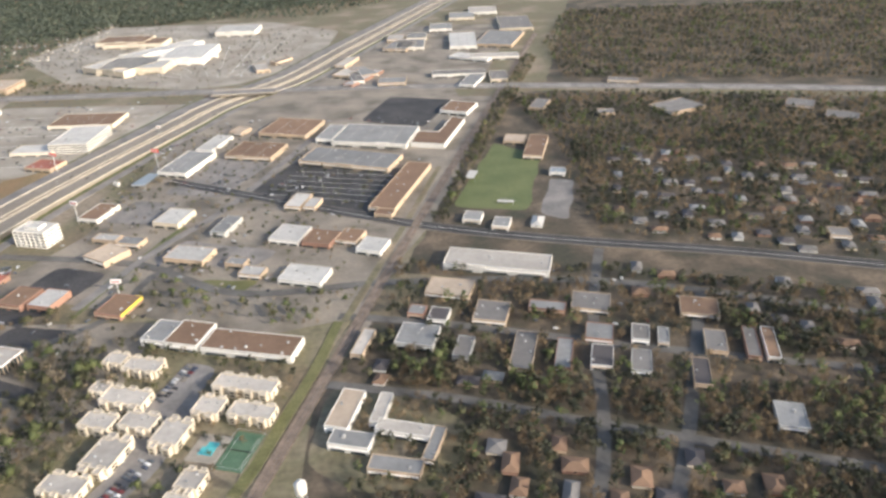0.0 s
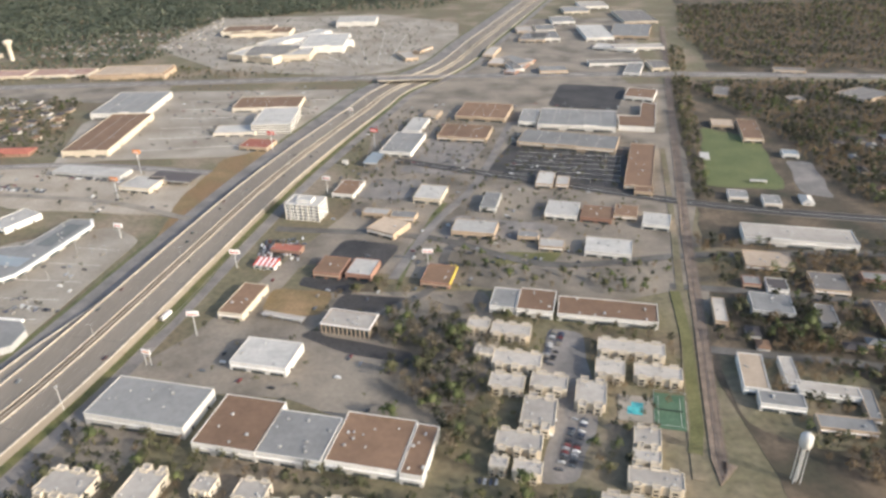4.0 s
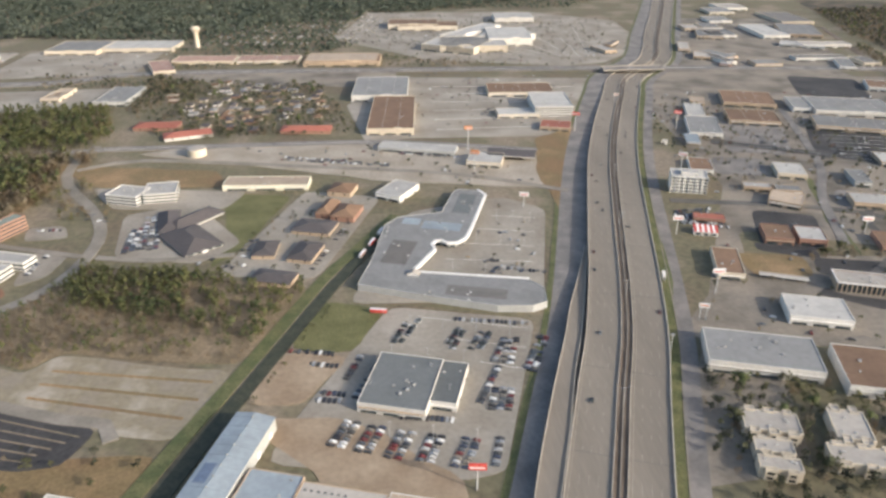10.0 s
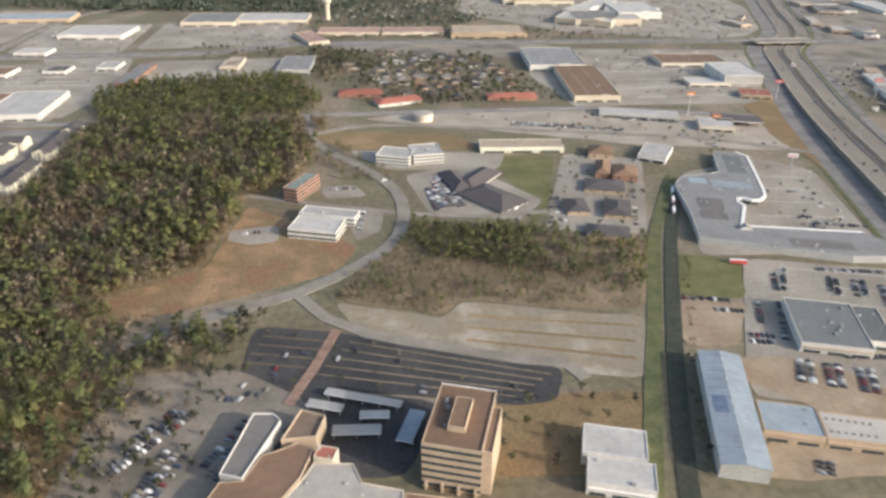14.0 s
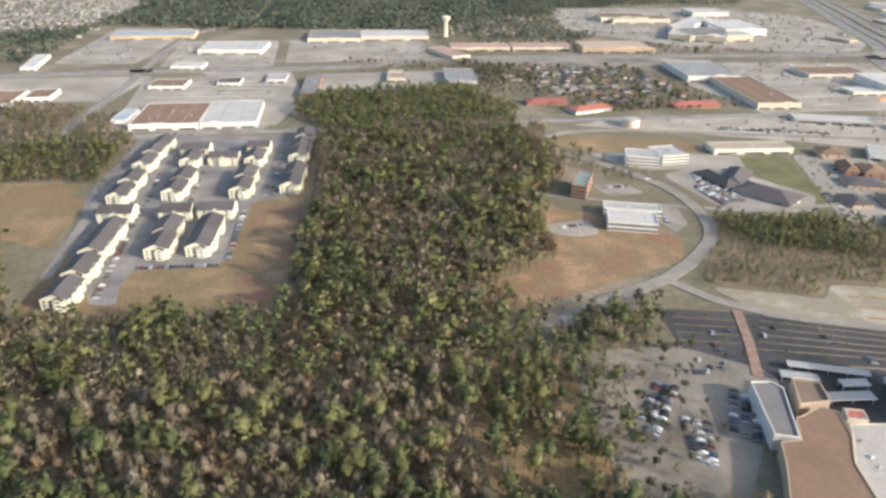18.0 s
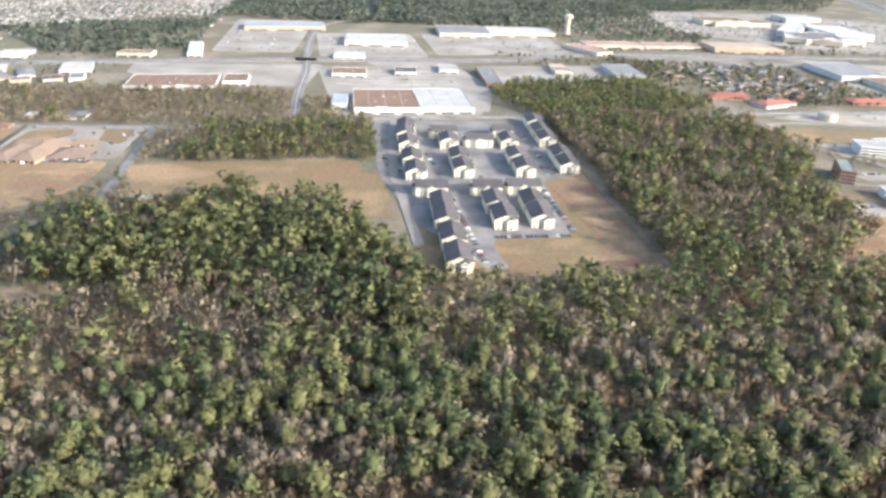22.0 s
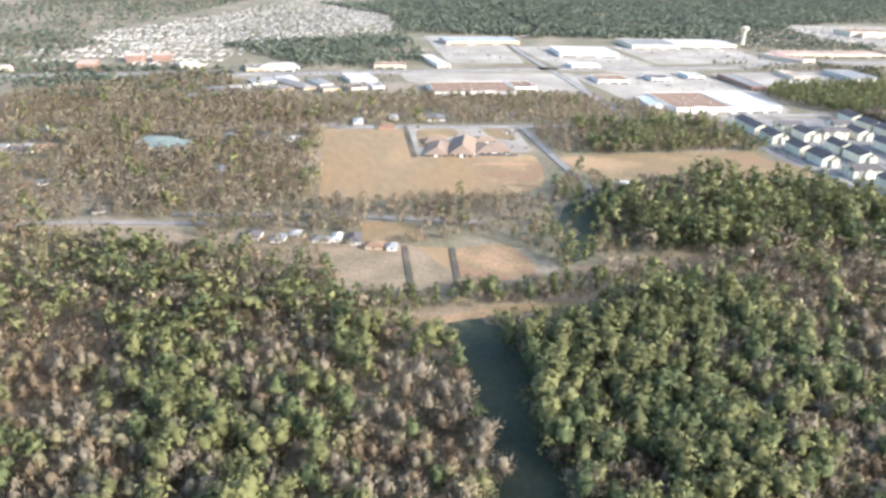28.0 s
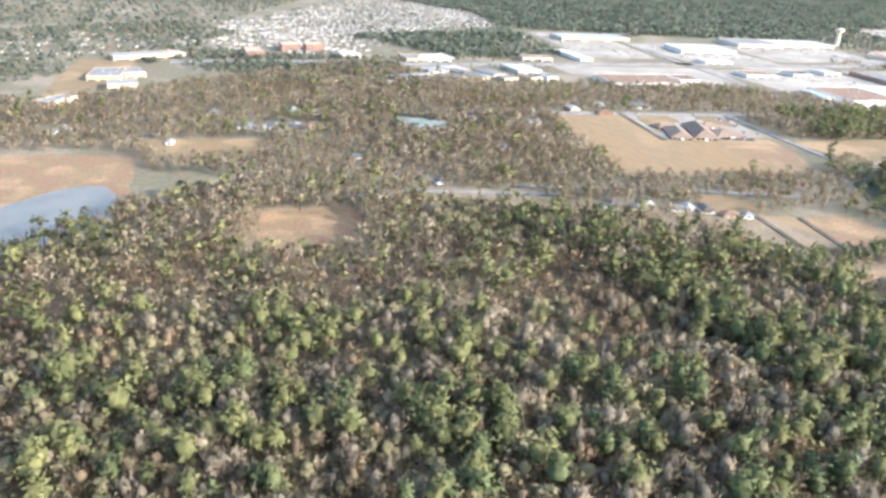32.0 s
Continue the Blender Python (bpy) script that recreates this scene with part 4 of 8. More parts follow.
def scatter(poly, gap, rng, free=False):
    P = np.array(poly)
    lo, hi = P.min(0), P.max(0)
    nx, ny = int((hi[0] - lo[0]) / gap) + 1, int((hi[1] - lo[1]) / gap) + 1
    gx, gy = np.meshgrid(np.arange(nx), np.arange(ny))
    x = lo[0] + (gx.ravel() + rng.uniform(0.02, 0.98, nx * ny)) * gap
    y = lo[1] + (gy.ravel() + rng.uniform(0.02, 0.98, nx * ny)) * gap
    keep = in_poly(x, y, poly)
    x, y = x[keep], y[keep]
    ok = np.ones(len(x), bool)
    for c in CLEAR if free else CLEAR + LOTS:
        q = np.array(c)
        a, b = q.min(0), q.max(0)
        near = np.nonzero(ok & (x > a[0]) & (x < b[0]) & (y > a[1]) & (y < b[1]))[0]
        if len(near):
            ok[near] &= ~in_poly(x[near], y[near], c)
    x, y = x[ok], y[ok]
    out = []
    for px, py in zip(x, y):
        k = (int(px // gap), int(py // gap))
        if (round(px / (gap * 0.58)), round(py / (gap * 0.58))) in TAKEN:
            continue
        TAKEN.add((round(px / (gap * 0.58)), round(py / (gap * 0.58))))
        out.append((px, py))
    return np.array(out).reshape(-1, 2)


def mesh_of_tris(name, tris, material, normals=None):
    n = len(tris)
    me = bpy.data.meshes.new(name)
    me.vertices.add(n * 3)
    me.vertices.foreach_set("co", tris.reshape(-1).astype(np.float32))
    me.loops.add(n * 3)
    me.loops.foreach_set("vertex_index", np.arange(n * 3, dtype=np.int32))
    me.polygons.add(n)
    me.polygons.foreach_set("loop_start", np.arange(0, n * 3, 3, dtype=np.int32))
    me.update(calc_edges=True)
    if normals is not None:
        soft = me.attributes.new("custom_normal", "FLOAT_VECTOR", "POINT")
        soft.data.foreach_set("vector", normals.reshape(-1).astype(np.float32))
        me.update()
    me.materials.append(MATS[material])
    return me


# one broadleaf kind repeats leafy in a colour darkened for shade
SPECIES = {"shaded_leafy": ("leafy", "shaded_leaves", 0.85), "pine": ("pine", "needles", 1.0), "dark": ("pine_dark", "needles_dark", 0.95), "leafy": ("leafy", "leaves", 0.75), "bud": ("leafy", "buds", 0.72), "bare": ("bare", "twigs", 0.78), "brown": ("bare", "twigs_brown", 0.66), "canopy": ("canopy", "hazy_canopy", 0.8)}
MIX = {"pines": (("pine", 0.50), ("dark", 0.2), ("bare", 0.18), ("brown", 0.12)), "mixed": (("pine", 0.19), ("dark", 0.13), ("bud", 0.22), ("bare", 0.24), ("brown", 0.22)), "grey": (("pine", 0.08), ("dark", 0.05), ("bud", 0.09), ("bare", 0.46), ("brown", 0.32)), "thin": (("pine", 0.15), ("dark", 0.10), ("bud", 0.13), ("bare", 0.32), ("brown", 0.30)), "bare": (("pine", 0.14), ("bud", 0.36), ("bare", 0.25), ("brown", 0.25)), "winter": (("pine", 0.05), ("bud", 0.14), ("bare", 0.47), ("brown", 0.34)), "far": (("canopy", 0.62), ("bare", 0.2), ("brown", 0.18)), "town": (("leafy", 0.42), ("shaded_leafy", 0.3), ("bare", 0.16), ("brown", 0.12))}
MIX["east"] = (("shaded_leafy", 0.36), ("dark", 0.12), ("brown", 0.46), ("leafy", 0.06))
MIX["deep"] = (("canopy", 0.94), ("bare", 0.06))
TRIS = [0]
SLIM = {"pine": 0.93, "pine_dark": 0.93, "bare": 0.94, "leafy": 1.0, "canopy": 1.0}  # crowns in a close stand are narrow
NEAR_EDGE = 180.0


def woods(name, mix, poly, gap, height, tris=64, free=False):
    """A stand of many trees: one object for each species."""
    rng = np.random.default_rng(int(abs(poly[0][0]) * 10 + abs(poly[0][1])))
    spots = scatter(poly, gap, rng, free)
    if not len(spots):
        return
    kinds, share = zip(*MIX[mix])
    base = np.array(share)
    # species gather in patches
    field = np.array([[noise.noise(Vector((x / 34.0, y / 34.0, 3.1 * k))) for k in range(len(kinds))] for x, y in spots])
    score = np.log(base)[None, :] + (2.4 if mix in ("pines", "bare") else 1.5) * field + rng.gumbel(0, 0.7, field.shape)
    pick = score.argmax(1)
    # the stands nearest the flight line have finer leaf clumps
    near = spots[:, 1] < NEAR_EDGE
    bands = ((near, int(tris * 1.7)), (~near, int(tris * 0.62))) if tris >= 100 else ((near | True, tris),)
    for (k, kind), (band, fine) in itertools.product(enumerate(kinds), bands):
        at = spots[(pick == k) & band]
        if not len(at):
            continue
        shape, material, rel = SPECIES[kind]
        t, u = templates(shape, fine if shape != "canopy" else max(14, fine // 3))
        which = rng.integers(0, len(t), len(at))
        h = height * rel * rng.uniform(0.72, 1.18, len(at))
        wide = h * rng.uniform(0.78, 1.15, len(at)) * (SLIM[shape] if height > 11.5 else 1.0)
        a = rng.uniform(0, 2 * math.pi, len(at))
        T, N = t[which], u[which]
        c, s = np.cos(a)[:, None, None], np.sin(a)[:, None, None]
        X = (T[..., 0] * c - T[..., 1] * s) * wide[:, None, None] + at[:, 0, None, None]
        Y = (T[..., 0] * s + T[..., 1] * c) * wide[:, None, None] + at[:, 1, None, None]
        Z = T[..., 2] * h[:, None, None]
        turned = np.stack([N[..., 0] * c - N[..., 1] * s, N[..., 0] * s + N[..., 1] * c, N[..., 2]], -1)
        me = mesh_of_tris(name, np.stack([X, Y, Z], -1).reshape(-1, 3, 3), material, turned)
        TRIS[0] += len(me.polygons)
        words = {"pine": "green pine trees with airy crowns", "dark": "dark green pine trees", "leafy": "olive green broadleaf trees", "bud": "pale olive trees in bud", "bare": "leafless grey-brown winter trees", "brown": "leafless reddish brown winter trees", "shaded_leafy": "broadleaf trees with shade painted into the leaf colour", "canopy": "distant tree canopy with haze painted into its green"}[kind]
        tagged(new(name, me), f"{words} standing close in a wood", "trees", "", "stuff")


TREE = {}


def tree_kind(kind):
    shape, material, rel = SPECIES[kind]
    n = 170 if shape == "leafy" else 130
    t, u = (v[len(TREE) % 9] for v in templates(shape, n))
    label = {"leafy": "rounded olive green street tree with dense crown", "dark": "dark green pine with uneven crown", "bare": "leafless grey winter tree with fine twigs"}[kind]
    root = tagged(new("tree"), label, "tree", "trees in the lots")
    link("crown", mesh_of_tris("crown", t[:-3] * np.array((1.25, 1.25, 1.0)), material, u[:-3]), root)
    bm = bmesh.new()
    bmesh.ops.create_cone(bm, cap_ends=True, segments=7, radius1=0.035, radius2=0.012, depth=0.6, matrix=Matrix.Translation((0, 0, 0.29)))
    for k in range(4):
        bmesh.ops.create_cone(bm, segments=5, radius1=0.014, radius2=0.004, depth=0.34, matrix=Matrix.Translation((0, 0, 0.42)) @ Euler((0.7, 0, 1.57 * k + 0.3)).to_matrix().to_4x4() @ Matrix.Translation((0, 0, 0.15)))
    me = bpy.data.meshes.new("trunk")
    bm.to_mesh(me)
    bm.free()
    me.materials.append(MATS["bark"])
    link("trunk", me, root)
    TREE[kind] = root
    return root


def grove(poly, n, kinds, height):
    """Single trees on lots and lawns, each a thing of its own."""
    rng = np.random.default_rng(int(abs(poly[0][0]) * 7 + n))
    P = np.array(poly)
    area = 0.5 * abs(np.dot(P[:, 0], np.roll(P[:, 1], 1)) - np.dot(P[:, 1], np.roll(P[:, 0], 1)))
    spots = scatter(poly, max(1.6, math.sqrt(area / n) * 0.8), rng)
    rng.shuffle(spots)
    for x, y in spots[:n]:
        kind = kinds[rng.integers(len(kinds))]
        s = height * rng.uniform(0.7, 1.2)
        m = pose(x, y, 0, 0, 0, rng.uniform(0, 360))
        if kind not in TREE:
            ob = tree_kind(kind)
            ob.scale = (1, 1, 1)
            ob.matrix_basis = m @ Matrix.Diagonal((s, s, s, 1))
            continue
        ob = copy_thing(TREE[kind], m)
        ob.matrix_basis = m @ Matrix.Diagonal((s, s, s, 1))


def homes(poly, gap, rot, roofs, walls):
    """Family houses along streets, each a thing."""
    rng = random.Random(int(abs(poly[0][0]) + gap))
    nrng = np.random.default_rng(3)
    for x, y in scatter(poly, gap, nrng):
        if any((x - a) ** 2 + (y - b) ** 2 < (r + 4) ** 2 for a, b, r in FOOT):
            continue
        house(round(x, 1), round(y, 1), rng.uniform(6, 9.5), rng.uniform(4.5, 6.5), rot + rng.choice((0, 90)) + rng.uniform(-3, 3), rng.uniform(2.4, 3.0), rng.choice(roofs), rng.choice(walls))


def suburb(name, label, poly, gap, rot):
    """A far estate of small houses in rows along its streets, joined."""
    nrng = np.random.default_rng(9)
    P = np.array(poly)
    mid, reach = P.mean(0), np.abs(P - P.mean(0)).max() * 1.5
    c, s = math.cos(radians(rot)), math.sin(radians(rot))
    spots, row, k = [], -reach, 0
    while row < reach:
        along = np.arange(-reach, reach, gap * 0.78)
        along = along + nrng.uniform(-0.18, 0.18, len(along)) * gap
        across = row + nrng.uniform(-0.1, 0.1, len(along)) * gap + 3.0 * np.sin(along / 60.0)
        keep = nrng.uniform(0, 1, len(along)) > 0.16
        spots.append(np.stack([mid[0] + c * along - s * across, mid[1] + s * along + c * across], -1)[keep])
        k += 1
        row += gap * (0.85 if k % 2 else 2.1)
    spots = np.concatenate(spots)
    spots = spots[in_poly(spots[:, 0], spots[:, 1], poly)]
    VW, FW, VR, FR = [], [], [], []
    for x, y in spots:
        a, b, h = nrng.uniform(1.4, 2.2), nrng.uniform(1.2, 1.7), nrng.uniform(1.0, 1.7)
        q = lambda px, py, z: (x + c * px - s * py, y + s * px + c * py, z)
        k = len(VW)
        VW += [q(-a, -b, 0), q(a, -b, 0), q(a, b, 0), q(-a, b, 0), q(-a, -b, h), q(a, -b, h), q(a, b, h), q(-a, b, h)]
        FW += [(k, k + 1, k + 5, k + 4), (k + 1, k + 2, k + 6, k + 5), (k + 2, k + 3, k + 7, k + 6), (k + 3, k, k + 4, k + 7)]
        k = len(VR)
        a, b = a + 0.3, b + 0.3
        VR += [q(-a, -b, h), q(a, -b, h), q(a, b, h), q(-a, b, h), q(-a * 0.4, 0, h + 0.9), q(a * 0.4, 0, h + 0.9)]
        FR += [(k, k + 1, k + 5, k + 4), (k + 1, k + 2, k + 5), (k + 2, k + 3, k + 4, k + 5), (k + 3, k, k + 4)]
    tagged(new(name + "_walls", to_mesh(name, VW, FW, "suburb_wall")), "pale walls of " + label, "houses", "", "stuff")
    tagged(new(name + "_roofs", to_mesh(name, VR, FR, "suburb_roof")), "weathered roofs of " + label, "houses", "", "stuff")


def bay_rows(name, label, poly, n, material, width, height):
    """Parallel kerbs or painted rows across a four-cornered lot, each a strip of its own."""
    a, b, c, d = [Vector(p) for p in poly]
    root = tagged(new(name), label, name.replace("_", " "), "", "structure")
    for k in range(n):
        t = (k + 0.5) / n
        p, q = a.lerp(d, t), b.lerp(c, t)
        dirn = q - p
        mid = (p + q) / 2
        box("row", material, root, mid.x, mid.y, 0.1, dirn.length * 0.94, width, height + 0.12, math.degrees(math.atan2(dirn.y, dirn.x)))
    return root


LAMP = {}


def lot_lamps(poly, nx, ny, h):
    """Lamp posts on a grid over a lot."""
    a, b, c, d = [Vector(p) for p in poly]
    for i in range(nx):
        for k in range(ny):
            p = a.lerp(b, (i + 0.5) / nx).lerp(d.lerp(c, (i + 0.5) / nx), (k + 0.5) / ny)
            m = pose(p.x, p.y, 0, 0, 0, 20)
            if LAMP:
                copy_thing(LAMP["root"], m)
                continue
            root = empty_at("lamp_post", p.x, p.y, 20, "grey steel parking lot lamp post", "lamp post", "parking lot lamps")
            link("pole", cylinder("pole", "steel", 0.09, 0.06, h, 6), root)
            box("arm", "steel", root, 0, 0, h, 1.4, 0.08, 0.08)
            box("lamp_head", "unit_metal", root.children[0], 0.7, 0, h - 0.05, 0.45, 0.3, 0.16)
            LAMP["root"] = root


def stray_cars(poly, n):
    """Cars here and there on a lot, parked along the street grid."""
    rng = np.random.default_rng(int(abs(poly[0][0] * 3) + n))
    P = np.array(poly)
    x = rng.uniform(P[:, 0].min(), P[:, 0].max(), n * 4)
    y = rng.uniform(P[:, 1].min(), P[:, 1].max(), n * 4)
    ok = in_poly(x, y, poly)
    for k in np.nonzero(ok)[0][:n]:
        if any((x[k] - a) ** 2 + (y[k] - c) ** 2 < (r * 0.9 + 1.5) ** 2 for a, c, r in FOOT):
            continue
        place_car(float(x[k]), float(y[k]), -16 + float(rng.choice((0, 90))) + float(rng.normal(0, 4)), 0.2)
# ---- highway ----


def highway(rows, half):
    """The raised concrete highway: deck on walls, barriers, median, lane lines, a ramp. rows: x, y, height."""
    line = smooth_line([(x, y, z) for x, y, z in rows], 9.0)
    ys = [r[1] for r in rows]
    zz = [float(np.interp(p.y, ys, [r[2] for r in rows])) for p in line]
    root = tagged(new("highway"), "raised pale concrete highway with low parapets", "highway", "", "structure")
    Z = lambda d: (lambda i: zz[i] + d)
    link("deck", ribbon("deck", line, -half, half, -0.1, Z(0.0), "deck"), root)
    for o, t in ((-half, 0.35), (half - 0.35, 0.35), (-2.3, 0.25), (2.05, 0.25)):
        link("barrier", ribbon("barrier", line, o, o + t, Z(-0.05), Z(0.6), "barrier"), root, label="pale concrete barrier")
    link("median", ribbon("median", line, -2.05, 2.05, Z(-0.05), Z(0.1), "median_grit"), root, label="brown gritty median strip")
    link("median_wall", ribbon("median_wall", line, -0.2, 0.2, Z(0.05), Z(0.5), "concrete_old"), root, label="low concrete divider")
    for s in (-1, 1):
        for k in range(5):
            o = s * (3.4 + k * (half - 4.6) / 4)
            if 0 < k < 4:
                # dashed lane lines
                v, f = [], []
                for i in range(0, len(line) - 1):
                    a, b = offset(line, i, o), offset(line, i + 1, o)
                    d = (b - a) * 0.3
                    n = Vector((-d.y, d.x)).normalized() * 0.05
                    m = len(v)
                    for p in (a - n, a + d - n, a + d + n, a + n):
                        v.append((p.x, p.y, zz[i] + 0.03))
                    f.append((m, m + 1, m + 2, m + 3))
                link("lane_marking", to_mesh("lane_marking", v, f, "worn_paint"), root)
            else:
                link("edge_line", ribbon("edge_line", line, o - 0.06, o + 0.06, Z(0.0), Z(0.025), "worn_paint"), root)
    # expansion joints across the bridge deck
    for i in range(3, len(line) - 1, 5):
        for o0, o1 in ((-half + 0.5, -2.4), (2.4, half - 0.5)):
            p, q = offset(line, i, o0), offset(line, i, o1)
            box("deck_joint", "street_worn", root, (p.x + q.x) / 2, (p.y + q.y) / 2, zz[i], (q - p).length, 0.16, 0.02, math.degrees(math.atan2(q.y - p.y, q.x - p.x)))
    for i in range(len(line) - 1):
        CLEAR.append([tuple(offset(line, i, -half - 11)), tuple(offset(line, i, half + 14)), tuple(offset(line, i + 1, half + 14)), tuple(offset(line, i + 1, -half - 11))])
    # side roads and verges at ground level
    for o0, o1, z, m, nm, lab in (
        (half + 0.2, half + 15.0, 0.20, "asphalt_old", "frontage_road", "worn asphalt frontage road along the highway wall"),
        (half + 15.0, half + 17.5, 0.16, "verge", "grass_verge", "narrow green grass verge"),
        (-half - 4.2, -half, 0.22, "verge", "grass_verge", "green grass verge along the highway"),
        (-half - 10.5, -half - 4.2, 0.24, "asphalt_old", "frontage_road", "grey frontage road beside the highway"),
        (-half - 4.6, -half - 4.2, 0.34, "concrete_old", "kerb", "pale kerb of the frontage road"),
    ):
        tagged(new(nm, ribbon(nm, line, o0, o1, -0.05, z, m)), lab, nm.replace("_", " "), "", "structure")
    # a ramp that leaves the western edge and sinks towards the frontage road
    ramp = [p for p in line if 95 < p.y < 300]
    first = line.index(ramp[0])
    fall = lambda i: float(np.interp(ramp[i].y, [95, 190, 300], [1.0, 0.97, 0.25]))
    out = lambda i: half + float(np.interp(ramp[i].y, [95, 150, 235, 300], [6.5, 8.2, 7.4, 1.2]))
    gap = lambda i: half + float(np.interp(ramp[i].y, [95, 165, 200, 235, 300], [0.3, 0.3, 1.6, 1.4, 0.4]))
    RZ = lambda d: (lambda i: zz[first + i] * fall(i) + d)
    ramp_ob = link("ramp", ribbon("ramp", ramp, gap, out, -0.1, RZ(0.0), "deck"), root, label="narrow concrete exit ramp")
    link("barrier", ribbon("barrier", ramp, lambda i: out(i) - 0.3, out, -0.1, RZ(0.62), "barrier"), ramp_ob, label="pale concrete barrier")
    link("barrier", ribbon("barrier", ramp, gap, lambda i: gap(i) + 0.3, -0.1, RZ(0.55), "barrier"), ramp_ob, label="pale concrete barrier")
    for i in range(2, len(line), 7):
        pole = empty_at("street_lamp", *offset(line, i, 0), 90 - math.degrees(math.atan2(line[i].y - line[i - 1].y, line[i].x - line[i - 1].x)), "tall twin-armed highway lamp", "street lamp", "highway lamps")
        pole.location.z = zz[i] + 0.1
        link("pole", cylinder("pole", "steel", 0.1, 0.06, 7.5, 6), pole)
        for s in (-1, 1):
            box("arm", "steel", pole, s * 0.8, 0, 7.4, 1.6, 0.08, 0.08)
            box("lamp_head", "unit_metal", pole, s * 1.7, 0, 7.32, 0.5, 0.22, 0.14)
    rng = random.Random(4)
    for i in range(1, len(line) - 1):
        for s in (-1, 1):
            if rng.random() < 0.24:
                p = offset(line, i, s * (3.4 + rng.choice((0.5, 1.5, 2.5, 3.5)) * (half - 4.6) / 4))
                d = line[i + 1] - line[i]
                place_car(p.x, p.y, math.degrees(math.atan2(d.y, d.x)), zz[i])


def overpass(x0, y0, x1, y1, width, z):
    root = tagged(new("overpass"), "concrete road bridge over the highway", "bridge", "", "structure")
    line = smooth_line([(x0, y0, 0), ((x0 + x1) / 2, (y0 + y1) / 2, 0), (x1, y1, 0)], 8)
    link("deck", ribbon("deck", line, -width / 2, width / 2, z - 0.9, z, "asphalt_old"), root)
    for s in (-1, 1):
        link("parapet", ribbon("parapet", line, s * width / 2, s * (width / 2 - 0.3), z - 0.9, z + 0.6, "barrier"), root)
    for k in (0.15, 0.38, 0.62, 0.85):
        for s in (-0.3, 0.3):
            box("pier", "concrete_old", root, x0 + (x1 - x0) * k, y0 + (y1 - y0) * k + s * width, -0.1, 0.9, 0.9, z - 0.7)

# ---- ground ----
bm = bmesh.new()
bmesh.ops.create_grid(bm, x_segments=24, y_segments=24, size=4500, matrix=Matrix.Translation((-600, 1500, 0)))
me = bpy.data.meshes.new("ground")
bm.to_mesh(me)
bm.free()
me.materials.append(MATS["ground"])
tagged(new("ground", me), "flat dry ground of soil and winter grass", "ground", "", "structure")

# surfaces
sheet("pavement", "sun-bleached concrete lots between the shops", "lot", 1, [(-192.7, 373.7), (-171.3, 702.2), (39.2, 664.1), (54.5, 502.2), (-2.5, 365.3), (-27.3, 273.6), (-76.8, 260.7), (-131.7, 284.5), (-211.6, 313.4), (-262.5, 149.5), (-305.1, 144.5)])
sheet("pavement", "worn concrete forecourts beside the rail line", "lot", 1, [(36.8, 626.2), (77.0, 619.3), (7.3, 364.1), (-11.9, 319.8), (73.8, 304.3), (135.2, 276.0), (161.5, 236.7), (124.1, 217.2), (12.7, 243.4), (-30.9, 247.7)])
sheet("pavement", "worn asphalt behind the roadside stores", "lot", 1, [(-271.3, 229.7), (-224.9, 285.0), (-188.1, 282.7), (-122.7, 278.6), (-121.4, 236.6), (-136.0, 200.6), (-150.1, 188.9), (-181.2, 193.7), (-203.9, 207.9), (-231.3, 212.9), (-270.3, 220.4)])
sheet("parking_lot", "dark patched asphalt below the finned office", "asphalt", 2, [(-205.5, 249.0), (-198.5, 254.5), (-195.0, 248.0), (-176.0, 241.0), (-157.5, 232.5), (-157.5, 225.0), (-185.0, 234.5)])
sheet("parking_lot", "dark asphalt forecourt with pale kerb", "asphalt", 2, [(-211.5, 291.3), (-209.9, 299.5), (-183.2, 288.4), (-186.3, 279.8)])
sheet("dry_grass_plot", "straw coloured vacant plot", "drygrass", 2, [(-223.4, 290.2), (-193.3, 283.0), (-198.1, 263.3), (-225.4, 267.4)])
sheet("parking_lot", "asphalt lane between apartment blocks", "asphalt_old", 2, [(-99.8, 246.0), (-86.3, 240.8), (-92.9, 185.6), (-106.4, 159.2), (-118.9, 159.9), (-107.3, 189.5), (-110.6, 216.5)])
sheet("parking_lot", "pale concrete mall parking field", "concrete", 1, [(-449.7, 851.3), (-414.0, 1043.9), (-191.1, 1032.0), (-90.1, 949.4), (-101.7, 782.3), (-171.3, 702.2), (-218.0, 690.0), (-350.1, 734.6)])
sheet("parking_lot", "pale concrete parking in front of a discount store", "concrete", 1, [(-374.1, 655.9), (-188.4, 638.6), (-240.1, 504.7), (-270.0, 474.1), (-372.9, 476.7), (-403.3, 467.2), (-421.5, 566.3)])
sheet("parking_lot", "dark fresh asphalt parking of the strip mall", "asphalt", 2, [(-83.7, 482.1), (-2.1, 453.2), (-26.2, 392.2), (-8.4, 379.7), (-74.1, 396.5), (-109.9, 421.3)])
sheet("parking_lot", "dark asphalt parking behind the strip mall", "asphalt", 2, [(-18.9, 633.1), (36.4, 613.9), (8.8, 542.5), (-42.7, 566.3)])
# these two sheets carry shade in their base colour
sheet("rough_grass", "dark grass and soil among old houses, shade painted into the colour", "shaded_soil", 1, [(7.3, 364.1), (78.1, 628.2), (139.7, 626.7), (527.6, 525.0), (169.0, 107.5), (-44.3, 141.6), (-42.4, 218.9), (-26.4, 255.6)])
sheet("rough_grass", "soil beneath far woods, shade painted into the colour", "shaded_soil", 1, [(125.6, 648.5), (242.5, 1107.8), (910.1, 970.4), (537.1, 536.1)])
